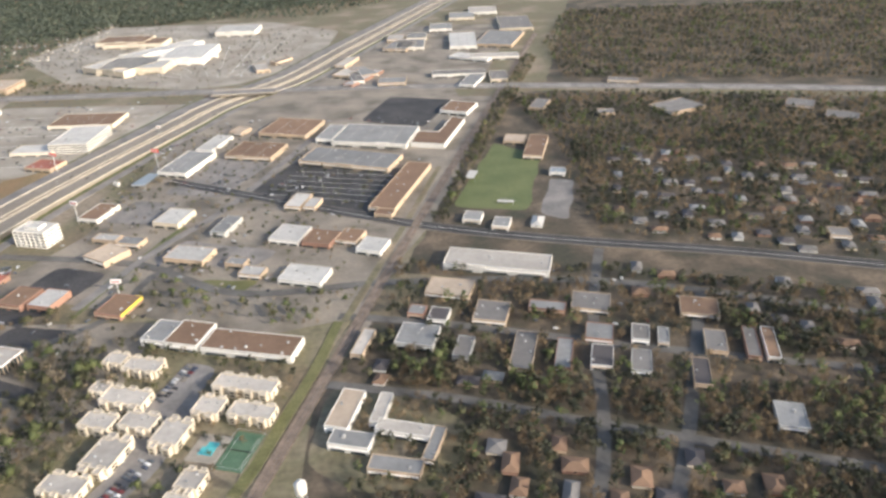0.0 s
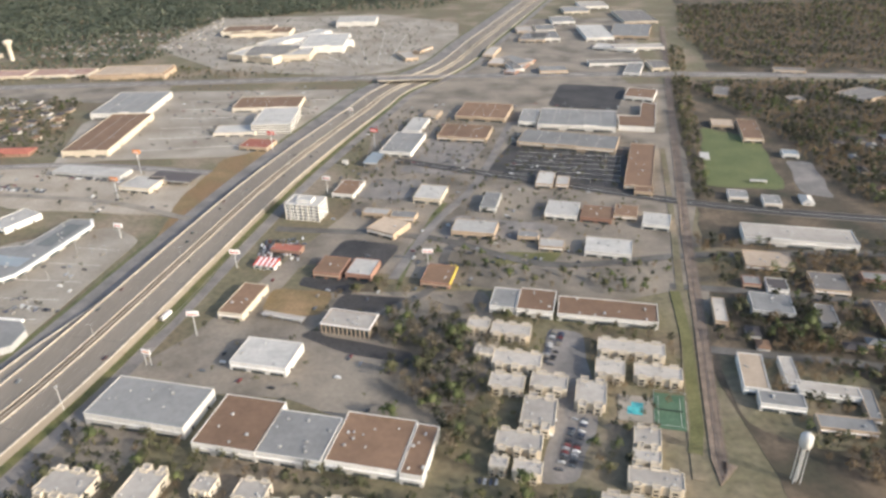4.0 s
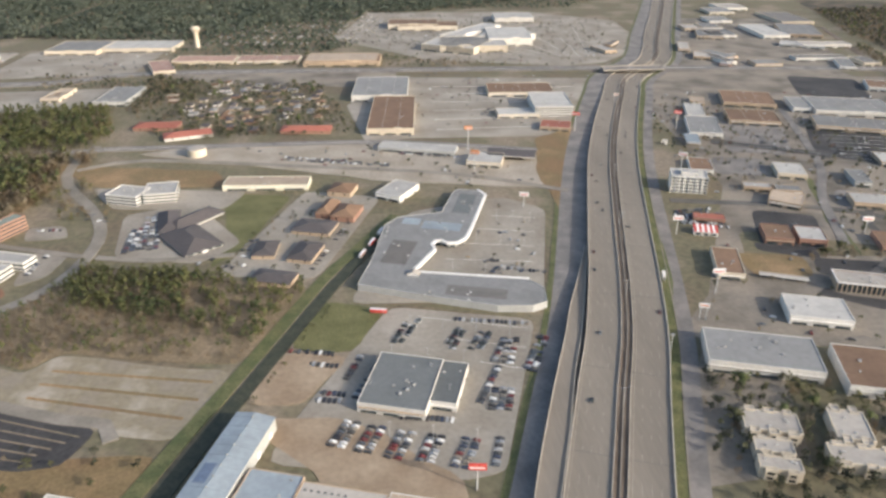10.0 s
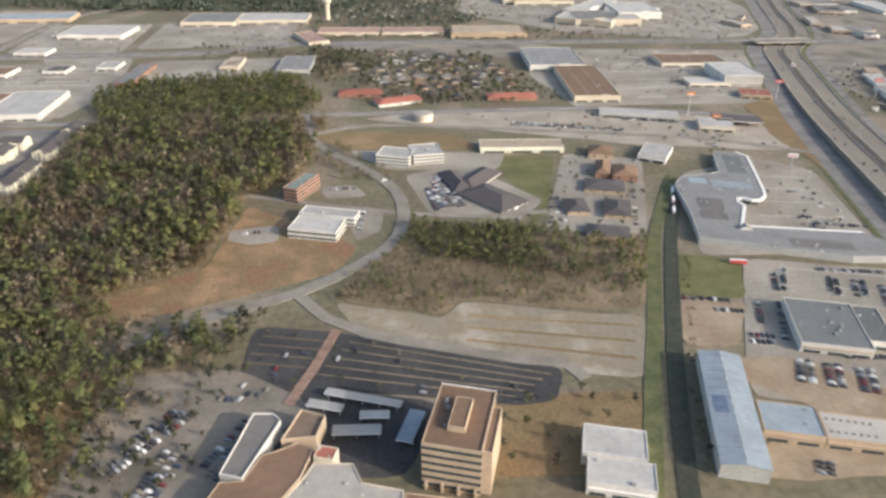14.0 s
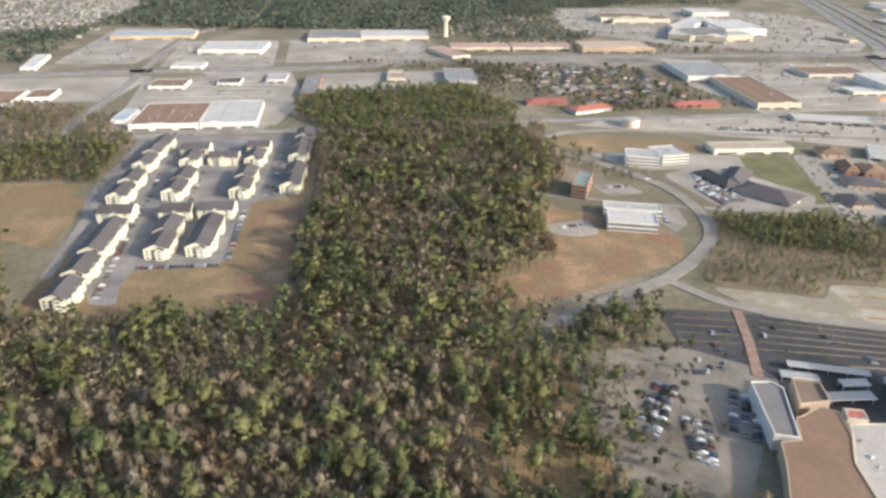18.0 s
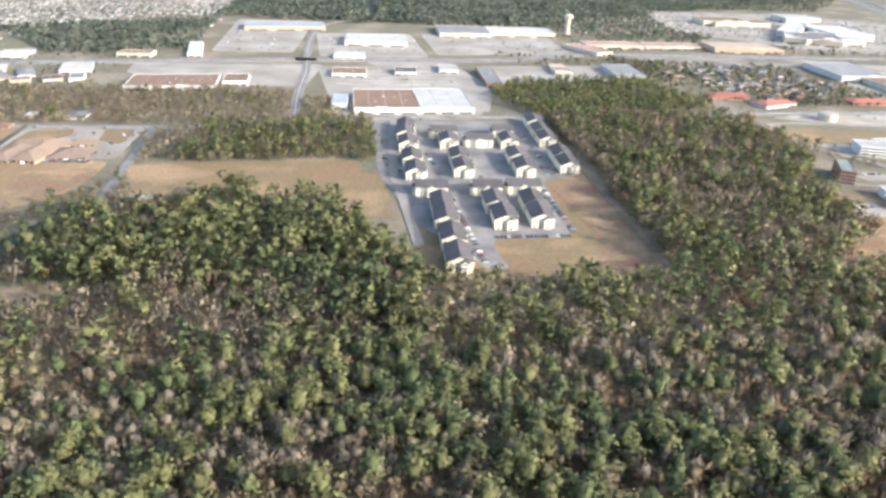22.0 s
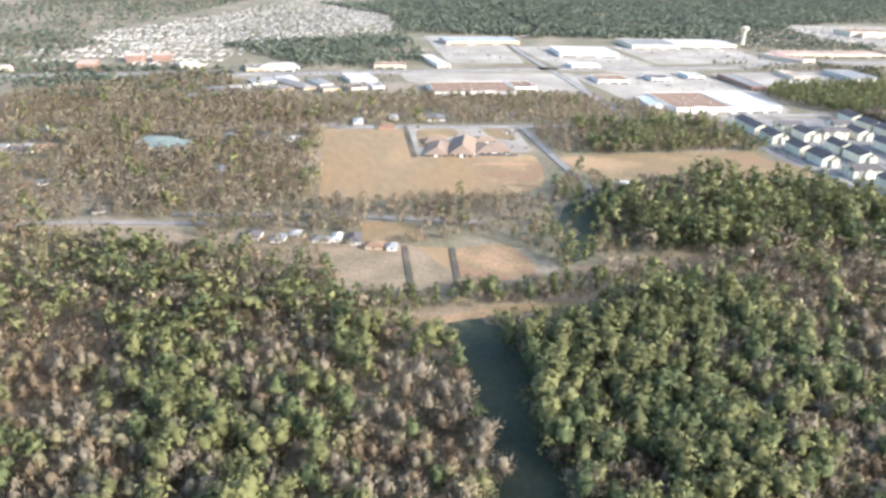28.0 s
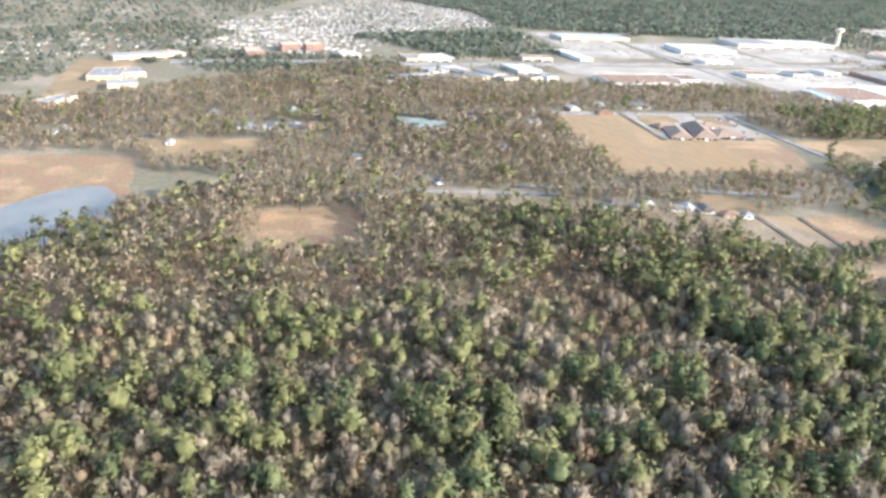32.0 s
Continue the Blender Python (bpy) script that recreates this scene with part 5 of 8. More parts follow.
sheet("pavement", "grey paved lots of far roadside shops", "lot", 1, [(-112.4, 683.2), (6.2, 959.6), (136.7, 946.2), (63.6, 652.8)])
sheet("grass_field", "green mown sports field", "lawn", 2, [(59.5, 497.8), (89.8, 465.0), (66.4, 376.8), (21.9, 388.1)])
sheet("parking_lot", "worn grey lot beside the sports field", "asphalt_old", 3, [(88.4, 424.6), (103.5, 419.2), (87.8, 361.6), (72.7, 372.0)])
sheet("parking_lot", "worn grey parking of the roadside shopping centre", "concrete", 2, [(-378.1, 349.3), (-324.9, 366.3), (-303.7, 347.6), (-323.9, 252.7), (-406.1, 256.7)])
sheet("parking_lot", "busy concrete yard of a car dealer", "concrete", 2, [(-388.9, 252.9), (-330.4, 238.7), (-354.7, 156.3), (-366.5, 153.4), (-427.7, 164.8), (-419.4, 187.0)])
sheet("yard", "tan dirt lot with parked vans", "dirt", 2, [(-428.5, 223.0), (-403.3, 219.0), (-418.9, 191.7), (-438.7, 193.3)])
sheet("grass_field", "green lawn beside the drainage channel", "grass", 2, [(-416.8, 260.1), (-390.9, 250.6), (-402.6, 220.9), (-427.6, 224.9)])
sheet("yard", "dusty tan yard of a trade building", "dirt", 2, [(-441.8, 187.3), (-403.8, 184.2), (-366.5, 153.4), (-368.8, 129.0), (-371.5, 126.8), (-456.6, 133.8), (-408.0, 156.3)])
sheet("yard", "broad sandy lot along the frontage road", "sand", 2, [(-554.0, 457.3), (-496.4, 475.2), (-403.9, 473.3), (-290.0, 440.5), (-291.0, 377.4), (-383.3, 393.7), (-474.2, 429.6)])
sheet("grass_strip", "dry tan grass beside the ramp", "drygrass", 2, [(-286.6, 469.3), (-245.6, 498.2), (-284.5, 376.9), (-295.7, 342.2), (-297.8, 405.1)])
sheet("dry_field", "dry brown plot with mown grass", "drygrass", 2, [(-600.1, 440.2), (-492.9, 421.3), (-485.1, 393.3), (-561.7, 399.6)])
sheet("field", "olive grass plot between office lots", "grass", 2, [(-484.4, 384.8), (-442.9, 377.3), (-460.0, 312.4), (-472.0, 290.9), (-469.1, 325.4)])
sheet("parking_lot", "concrete forecourt of a white office", "concrete", 2, [(-561.6, 398.3), (-469.4, 386.5), (-477.7, 361.1), (-539.6, 365.9)])
sheet("parking_lot", "office parking ringed with kerbs", "concrete", 2, [(-529.9, 357.1), (-496.1, 370.9), (-460.8, 318.9), (-476.7, 297.8), (-519.3, 307.3)])
sheet("parking_lot", "grey apartment court paving", "concrete", 2, [(-436.6, 384.0), (-392.8, 371.6), (-421.7, 279.0), (-467.4, 285.4)])
sheet("field", "reddish brown cleared field", "redgrass", 2, [(-607.7, 323.8), (-552.6, 276.0), (-561.3, 254.9), (-604.4, 235.2), (-640.7, 219.7), (-649.2, 238.8), (-614.8, 261.5)])
sheet("yard", "pale paved service yard beside the office", "concrete", 3, [(-611.5, 296.0), (-590.0, 300.5), (-588.0, 284.0), (-600.0, 281.0), (-611.0, 286.0)])
sheet("parking_lot", "small office car park with pale paving", "concrete_old", 3, [(-557.5, 318.0), (-541.0, 314.0), (-543.0, 291.0), (-554.0, 281.5), (-557.0, 296.0)])
sheet("parking_lot", "office car park below the woods", "concrete_old", 3, [(-574.0, 345.0), (-556.0, 346.0), (-549.0, 331.0), (-570.0, 328.5)])
sheet("parking_lot", "faded concrete overflow parking with weeds", "oldlot", 2, [(-561.8, 231.8), (-520.7, 217.1), (-512.6, 227.8), (-445.0, 212.8), (-457.4, 176.8), (-478.9, 181.4), (-519.9, 199.9), (-552.5, 212.6)])
sheet("parking_lot", "dark asphalt hospital parking with kerbed bays", "asphalt", 2, [(-589.1, 217.3), (-560.2, 211.5), (-519.8, 196.7), (-483.2, 184.6), (-489.1, 168.5), (-501.3, 167.0), (-536.3, 175.0), (-589.8, 182.0)])
sheet("parking_lot", "grey hospital parking under the trees", "lot", 2, [(-629.5, 192.4), (-590.5, 192.3), (-564.6, 173.0), (-605.2, 117.8), (-629.2, 120.3), (-632.4, 146.5)])
sheet("parking_lot", "grey tarmac court between hospital wings", "asphalt", 1, [(-572.1, 180.6), (-525.6, 171.5), (-536.9, 140.4), (-592.8, 145.0), (-591.5, 162.3)])
sheet("grass_field", "dry lawn round the hospital", "drygrass", 1, [(-518.7, 170.9), (-460.3, 171.5), (-471.8, 135.1), (-523.3, 139.3)])
sheet("clearing", "dry straw coloured clearing among pines", "drygrass", 2, [(-653.5, 198.1), (-631.4, 192.6), (-630.9, 156.4), (-632.9, 133.0), (-643.4, 121.8), (-666.1, 124.1), (-666.0, 140.7), (-667.7, 154.9)])
sheet("forest_floor", "leaf litter under the woods", "litter", 1, [(-886.4, 294.6), (-826.0, 238.0), (-820.0, 224.0), (-734.0, 221.0), (-717.6, 342.3), (-722.4, 461.6), (-576.1, 446.8), (-587.9, 359.0), (-608.9, 334.5), (-618.8, 245.8), (-650.0, 208.9), (-669.3, 155.0), (-667.5, 124.2), (-823.4, 140.3)])
sheet("forest_floor", "leaf litter of the wide woods", "litter", 1, [(-1090.6, 247.7), (-1039.6, 217.0), (-949.4, 240.3), (-890.9, 306.2), (-859.3, 310.4), (-798.4, 173.2), (-847.7, 109.8), (-1046.5, 135.6)])
sheet("forest_floor", "leaf litter among bare trees", "litter", 1, [(-1338.5, 229.7), (-1305.3, 287.6), (-1228.5, 298.7), (-1053.4, 254.4), (-1033.9, 206.9), (-1126.1, 80.7), (-1298.4, 118.1)])
# darkened ground continues the corridor's painted shade under the pine edge
sheet("forest_floor", "ground under the pines, shade painted into its green", "shaded_turf", 2, [(-1050.0, 190.0), (-1034.0, 190.0), (-1030.0, 150.0), (-1032.0, 90.0), (-1052.0, 90.0)])
sheet("dry_field", "brown fallow field edged by woods", "fallow", 2, [(-1089.9, 439.6), (-1038.3, 442.7), (-1039.8, 373.4), (-973.1, 374.5), (-975.4, 347.2), (-984.1, 318.4), (-1003.2, 309.2), (-1040.7, 309.8), (-1092.2, 302.0)])
sheet("dry_field", "dark rough grass along the field edge", "redgrass", 3, [(-1012.8, 359.9), (-974.5, 363.6), (-975.4, 347.2), (-986.2, 316.0), (-1007.7, 326.3)])
# the hollow's green is darkened for the shadow of trees beside it
sheet("grass_field", "green grassy hollow, tree shade painted into its colour", "shaded_turf", 2, [(-992.1, 268.8), (-980.4, 294.1), (-967.1, 297.6), (-973.5, 267.1), (-987.4, 236.5), (-1000.6, 230.1)])
sheet("parking_lot", "pale paved court round the low hall", "concrete", 3, [(-1037.2, 439.7), (-969.4, 443.6), (-971.9, 379.0), (-1038.9, 375.5)])
sheet("garden", "rough dry grass court beside the hall", "drygrass", 4, [(-1032.9, 433.7), (-1009.8, 435.3), (-1006.8, 421.2), (-1033.1, 392.3), (-1035.7, 392.4)])
sheet("garden", "rough dry grass court beside the hall", "drygrass", 4, [(-991.8, 434.4), (-974.9, 436.4), (-975.6, 403.5), (-989.6, 410.8)])
sheet("dry_field", "tan grass field", "drygrass", 2, [(-963.3, 370.3), (-842.9, 373.4), (-842.9, 333.9), (-871.9, 315.8), (-903.2, 327.4), (-946.5, 308.6)])
sheet("field", "olive green vegetable plot", "olive_grass", 2, [(-1086.3, 251.2), (-1058.7, 253.4), (-1059.7, 219.2), (-1076.1, 216.6), (-1086.4, 224.6)])
sheet("field", "brown tilled plot", "fallow", 2, [(-1056.6, 253.2), (-1040.3, 250.6), (-1043.0, 215.0), (-1057.9, 215.6)])
sheet("field", "reddish tilled plot", "redgrass", 2, [(-1039.2, 249.4), (-1016.6, 252.9), (-1012.1, 231.2), (-1013.9, 217.3), (-1041.5, 214.8)])
sheet("dry_field", "olive grass paddock beside small houses", "drygrass", 2, [(-1073.2, 281.1), (-1050.0, 275.2), (-1047.4, 258.6), (-1074.3, 257.1)])
sheet("dry_field", "tan meadow round the apartments", "drygrass", 2, [(-824.0, 240.0), (-815.2, 447.7), (-722.4, 461.6), (-727.0, 224.0), (-750.9, 222.0), (-818.0, 225.0)])
sheet("parking_lot", "worn asphalt lanes between apartment blocks", "asphalt_old", 3, [(-797.9, 240.4), (-788.6, 239.6), (-790.9, 267.9), (-754.9, 267.5), (-750.5, 336.9), (-732.0, 343.4), (-730.1, 449.0), (-744.6, 449.9), (-833.7, 455.0), (-834.2, 350.7), (-822.6, 289.4)])
sheet("dry_field", "open tan field", "drygrass", 2, [(-915.0, 364.5), (-831.4, 350.5), (-829.7, 290.0), (-854.9, 303.8), (-891.4, 306.7)])
sheet("parking_lot", "pale concrete lot of a home store", "concrete", 2, [(-873.2, 622.0), (-751.2, 629.3), (-752.6, 484.0), (-759.5, 463.7), (-856.8, 465.1)])
sheet("parking_lot", "pale lot before a far discount store", "concrete", 2, [(-766.2, 801.8), (-624.3, 800.8), (-628.2, 689.3), (-762.4, 678.9)])
sheet("parking_lot", "pale lot of far shops", "concrete", 2, [(-879.2, 802.5), (-778.3, 801.8), (-772.2, 666.2), (-872.5, 668.8)])
sheet("parking_lot", "far shop lots", "concrete", 2, [(-971.5, 894.2), (-883.4, 889.7), (-897.4, 685.6), (-971.8, 691.0)])
sheet("parking_lot", "lot beside a beige store", "concrete", 2, [(-736.6, 628.9), (-615.3, 637.0), (-608.3, 570.7), (-728.1, 556.2)])
sheet("parking_lot", "lot beside a dark roofed store", "concrete", 2, [(-1024.7, 630.7), (-867.7, 631.5), (-880.3, 549.7), (-950.7, 545.6), (-1021.9, 594.3)])
sheet("parking_lot", "roadside lots along the avenue", "lot", 1, [(-625.1, 690.4), (-380.3, 683.3), (-377.9, 615.7), (-541.4, 650.5)])
sheet("parking_lot", "pale plots beside far shops", "concrete", 1, [(-846.4, 680.7), (-753.8, 641.7), (-736.3, 542.9), (-752.6, 470.5)])
sheet("pond", "shallow blue pond with muddy rim", "water", 2, [(-1363.9, 268.8), (-1347.9, 289.6), (-1340.4, 299.6), (-1325.3, 304.1), (-1312.8, 278.1), (-1311.0, 257.3), (-1322.7, 244.9), (-1339.3, 231.9), (-1353.9, 235.2)])
sheet("dry_field", "brown marsh grass by the pond", "redgrass", 1, [(-1424.4, 341.7), (-1362.3, 349.4), (-1321.3, 343.9), (-1311.8, 287.9), (-1339.3, 303.2), (-1362.7, 265.9), (-1378.8, 246.3)])
sheet("clearing", "brown clearing in the woods", "redgrass", 2, [(-1260.1, 269.0), (-1220.6, 270.1), (-1223.2, 230.6), (-1238.9, 217.7), (-1258.5, 228.3)])
sheet("dry_field", "tan strip field", "drygrass", 2, [(-1333.1, 374.3), (-1261.0, 379.4), (-1264.6, 342.7), (-1304.6, 334.3)])
sheet("dry_field", "bare tan land by far buildings", "drygrass", 2, [(-1422.7, 625.2), (-1375.2, 645.6), (-1380.0, 520.9), (-1395.3, 466.1), (-1406.8, 482.3)])
sheet("dry_field", "reddish brown meadow beside the woods", "redgrass", 3, [(-748.9, 329.2), (-725.8, 338.9), (-727.4, 240.8), (-742.5, 236.8), (-754.1, 237.8), (-742.8, 263.8)])
sheet("parking_lot", "worn asphalt lot beside brown roofed stores", "asphalt_old", 2, [(-140.4, 498.6), (-98.8, 486.3), (-123.2, 421.1), (-165.1, 431.4)])
sheet("parking_lot", "patched dark asphalt lot", "asphalt_old", 2, [(-179.0, 422.9), (-147.7, 415.6), (-159.8, 385.9), (-190.4, 392.5)])
sheet("parking_lot", "dark asphalt round a white roofed shop", "asphalt", 2, [(-192.9, 338.3), (-162.3, 327.7), (-178.9, 288.1), (-208.3, 293.5)])
sheet("parking_lot", "dark asphalt behind an office", "asphalt", 2, [(-189.8, 281.6), (-156.6, 274.5), (-164.8, 263.2), (-195.3, 265.2)])
sheet("grass_field", "olive grass plot between shops", "grass", 2, [(-110.2, 316.0), (-80.2, 312.0), (-89.1, 299.8), (-120.4, 303.8)])
sheet("grass_field", "olive grass beside a cross street", "verge", 2, [(-138.5, 380.0), (-135.2, 379.8), (-165.3, 279.4), (-161.1, 319.5)])
sheet("parking_lot", "worn asphalt lot of a row of shops", "asphalt_old", 2, [(-131.8, 362.6), (-75.2, 342.9), (-88.6, 324.1), (-144.2, 337.2)])
road("grass_strip", "green verge beside the frontage road", "verge", 3, 3.9, [(-252.5, 323.7), (-260.3, 285.8), (-265.7, 263.6), (-273.0, 244.5)], 0)
sheet("yard", "brown dirt yard round the long sheds", "ground", 2, [(-36.0, 225.6), (-5.7, 219.1), (16.8, 197.0), (8.1, 166.9), (-22.8, 166.9), (-42.8, 181.6)])
sheet("yard", "brown dirt yard beside the railway", "ground", 2, [(-16.5, 313.2), (29.7, 302.1), (13.0, 262.3), (-25.9, 273.5)])

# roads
# corridor grass, coloured as it lies in the pines' shadow
road("clearing_strip", "grassy stream corridor through the pines, tree shade painted into its colour", "shaded_turf", 3, 11.0, [(-1044.6, 193.3), (-1043.5, 176.5), (-1043.0, 153.7), (-1043.4, 121.6), (-1044.5, 92.0)], 0)
road("clearing_strip", "tan bank of a track in the woods", "drygrass", 3, 5.0, [(-1066.7, 193.0), (-1052.4, 194.0), (-1037.3, 197.1), (-1019.9, 199.1), (-1006.3, 199.7)], 0)
road("clearing_strip", "narrow dark fence line cut in the woods", "litter", 3, 3.4, [(-720.9, 461.5), (-723.1, 342.7), (-723.9, 281.4), (-724.9, 238.4)], 0)
road("field_path", "dark hedge line between plots", "shaded_soil", 4, 2.2, [(-1057.9, 253.4), (-1059.0, 218.3)], 0)
road("field_path", "dark hedge line between plots", "shaded_soil", 4, 2.2, [(-1040.0, 249.5), (-1042.7, 214.9)], 0)
road("field_path", "dark hedge line across the fallow field", "shaded_soil", 4, 2.8, [(-1039.1, 442.7), (-1040.4, 373.5)], 0)
road("road", "wide pale avenue crossing the highway", "asphalt_old", 4, 16.8, [(533.5, 531.9), (410.0, 582.4), (193.1, 632.4), (38.8, 658.2), (-133.6, 675.1), (-184.7, 678.8), (-402.0, 687.6), (-614.3, 689.4), (-695.4, 659.1), (-893.4, 652.3), (-874.6, 654.2), (-1108.2, 629.8), (-1238.5, 623.5), (-1166.4, 638.7), (-1352.6, 618.7)], 1)
road("road", "grey avenue past the lots", "asphalt_old", 3, 8.4, [(-289.6, 443.8), (-388.1, 468.3), (-494.9, 469.2), (-576.5, 468.1), (-590.3, 465.4), (-722.5, 459.0), (-816.6, 457.8), (-897.1, 440.3), (-982.6, 437.7), (-1087.6, 442.8), (-1074.8, 447.9), (-1188.2, 440.4)], 1)
road("road", "pale service road", "concrete_old", 3, 5.0, [(-285.1, 372.7), (-349.8, 404.7), (-456.3, 428.1), (-545.5, 443.8), (-581.1, 428.7)], 0)
road("street", "dark two lane street through the shops", "asphalt", 4, 9.0, [(-166.7, 453.2), (-111.3, 424.1), (0.8, 366.4), (80.6, 337.7), (165.0, 314.8), (231.8, 292.2)], 1)
road("street", "worn side street", "street_worn", 3, 5.6, [(-231.6, 354.3), (-148.0, 335.3), (-89.9, 300.3), (-14.6, 302.9), (72.1, 296.1), (136.2, 278.4), (205.5, 249.4)], 0)
road("street", "worn side street", "street_worn", 3, 5.0, [(-37.8, 274.7), (13.9, 262.5), (84.9, 240.2), (149.4, 222.1), (183.4, 213.3)], 0)
road("street", "narrow grey residential street", "street_worn", 3, 5.0, [(-43.1, 226.0), (10.8, 212.3), (51.9, 197.3), (107.5, 177.7), (152.6, 163.2)], 0)
road("street", "narrow grey cross street", "street_worn", 3, 5.0, [(132.6, 276.3), (111.3, 225.8), (95.0, 187.4), (80.3, 156.7)], 0)
road("street", "narrow grey cross street", "street_worn", 3, 5.0, [(96.4, 326.0), (78.2, 262.7), (64.9, 190.1), (55.1, 158.8)], 0)
road("street", "lane between shopping lots", "asphalt_old", 3, 5.0, [(-78.4, 526.9), (-115.5, 408.1), (-144.7, 351.6), (-166.4, 293.0)], 0)
road("street", "lane beside the strip mall", "street_worn", 3, 4.5, [(-182.6, 254.5), (-145.4, 285.9), (-138.0, 322.2), (-106.1, 349.6)], 0)
road("rail_bed", "brown ballast strip of the railway", "ballast", 4, 5.0, [(154.6, 879.1), (77.8, 625.9), (20.0, 433.9), (-5.3, 349.6), (-36.1, 242.3), (-50.3, 193.7), (-60.7, 157.0), (-55.8, 163.8)], 0)
road("street", "dirt lane along the railway", "ground", 3, 3.4, [(17.4, 456.0), (-11.8, 350.3), (-42.9, 242.9), (-58.0, 194.4), (-68.2, 157.6)], 0)
road("grass_strip", "green verge along the railway", "grass", 3, 4.5, [(-37.5, 270.0), (-45.1, 233.5), (-52.8, 206.8), (-60.0, 181.5), (-65.1, 168.9)], 0)
road("ditch_bank", "green mown bank of the drainage channel", "verge", 3, 5.6, [(-385.4, 345.9), (-408.7, 298.6), (-419.3, 276.0), (-444.1, 207.3), (-457.6, 171.2), (-470.3, 135.0), (-475.6, 121.1)], 0)
# the channel is a flat strip coloured as shaded vegetation
road("ditch", "planted slope of the straight drainage channel, shade painted in", "ditch", 4, 5.6, [(-384.6, 336.0), (-407.5, 286.5), (-419.5, 255.5), (-437.0, 207.0), (-449.6, 170.8), (-461.0, 134.4), (-466.0, 116.4)], 0)
road("road", "curved pale office park road", "concrete_old", 4, 6.2, [(-585.6, 476.2), (-586.8, 435.4), (-577.1, 404.2), (-545.0, 358.3), (-532.4, 324.5), (-535.0, 285.2), (-550.7, 261.0), (-575.9, 238.9), (-603.5, 225.6), (-634.6, 206.1)], 0)
road("road", "curved pale hospital access road", "concrete_old", 4, 5.0, [(-575.6, 237.7), (-563.9, 220.6), (-548.0, 208.8), (-519.9, 198.3), (-497.0, 190.2), (-482.1, 186.9), (-477.4, 178.4)], 0)
road("road", "concrete path across the hospital lot", "brickpath", 5, 3.4, [(-559.4, 212.5), (-565.7, 191.3), (-572.6, 172.8)], 0)
road("road", "pale access lane", "concrete_old", 4, 3.9, [(-610.6, 335.4), (-569.2, 320.8), (-535.5, 309.8)], 0)
road("road", "pale access lane", "concrete_old", 4, 3.9, [(-527.4, 307.9), (-497.8, 302.5), (-462.3, 305.9)], 0)
road("street", "country lane through the woods", "asphalt_old", 4, 3.9, [(-1152.5, 295.8), (-1084.9, 288.0), (-1038.4, 278.0), (-1020.1, 274.8)], 0)
road("street", "country lane", "asphalt_old", 4, 3.9, [(-1251.9, 281.6), (-1199.9, 289.9), (-1165.6, 286.9), (-1130.9, 283.1)], 0)
road("street", "straight road past the stores", "asphalt_old", 4, 6.5, [(-883.5, 459.0), (-884.4, 525.0), (-882.0, 600.0), (-884.0, 690.0), (-882.0, 790.0), (-868.0, 868.0), (-832.0, 902.0)], 1)
road("clearing_strip", "straight dark cut through the far forest", "shaded_turf", 3, 13.0, [(-815.0, 915.0), (-813.5, 1089.0), (-812.5, 1290.0)], 0)
road("street", "straight road between fields", "asphalt_old", 4, 4.5, [(-961.2, 302.3), (-963.0, 354.9), (-965.0, 438.0)], 0)
road("street", "apartment access lane", "concrete_old", 4, 4.5, [(-821.8, 263.0), (-824.8, 320.8), (-826.1, 358.2), (-819.6, 454.2)], 0)

# highway
highway([
    (-359.4, 38.4, 3.4),
    (-324.5, 142.8, 3.4),
    (-310.0, 186.3, 3.4),
    (-298.7, 218.8, 3.4),
    (-286.8, 260.5, 3.4),
    (-272.6, 316.2, 3.2),
    (-252.6, 393.5, 3.0),
    (-237.2, 446.0, 2.4),
    (-215.3, 511.5, 1.6),
    (-191.6, 577.5, 0.6),
    (-169.5, 635.3, 0.3),
    (-116.2, 712.8, 0.3),
    (-70.1, 835.6, 0.3),
    (-21.7, 960.6, 0.3),
    (156.6, 1427.8, 0.3),
], 15.5)
overpass(-185.3, 660.7, -126.3, 660.9, 17.0, 3.6)

# buildings
shop(-393.3, 606.7, 45.6, 64.2, -3.0, 5.0, "G", "w")
shop(-384.5, 529.3, 33.3, 88.7, -3.0, 4.5, "N", "c")
shop(-368.5, 450.6, 51.7, 13.7, -16.0, 2.8, "W", "g")
shop(-326.6, 424.0, 21.8, 19.1, -16.0, 3.4, "W", "c")
canopy(-309.2, 431.9, 31.4, 15.0, -16.0, 3.4, "D", "w")
office(-260.4, 542.9, 29.7, 44.1, -3.0, 7.3, "W", "w", 4)
shop(-275.5, 596.9, 55.3, 33.3, -3.0, 3.4, "N", "c")
shop(-288.5, 527.5, 32.1, 18.3, -3.0, 2.8, "W", "c")
shop(-266.4, 492.6, 21.8, 17.4, -16.0, 2.8, "R", "t")
shop(-431.8, 722.6, 74.7, 34.0, -3.0, 4.5, "N", "t")
shop(-605.6, 708.0, 19.8, 50.0, 21.6, 3.4, "P", "c")
shop(-570.3, 738.3, 60.6, 26.4, -3.0, 3.4, "P", "c")
shop(-506.4, 735.9, 61.6, 26.4, -3.0, 3.4, "P", "c")
shop(-432.4, 727.6, 70.1, 36.7, -3.0, 5.0, "T", "t")
shop(-309.2, 790.0, 60.9, 61.3, -29.1, 6.7, "W", "c")
shop(-249.2, 829.2, 48.2, 70.6, -3.0, 7.8, "W", "w")
shop(-288.6, 860.9, 97.3, 24.4, 50.5, 6.2, "W", "w")
shop(-354.2, 924.2, 61.5, 38.7, -3.0, 6.2, "N", "c")
shop(-294.8, 789.2, 71.5, 53.5, -3.0, 6.7, "W", "c")
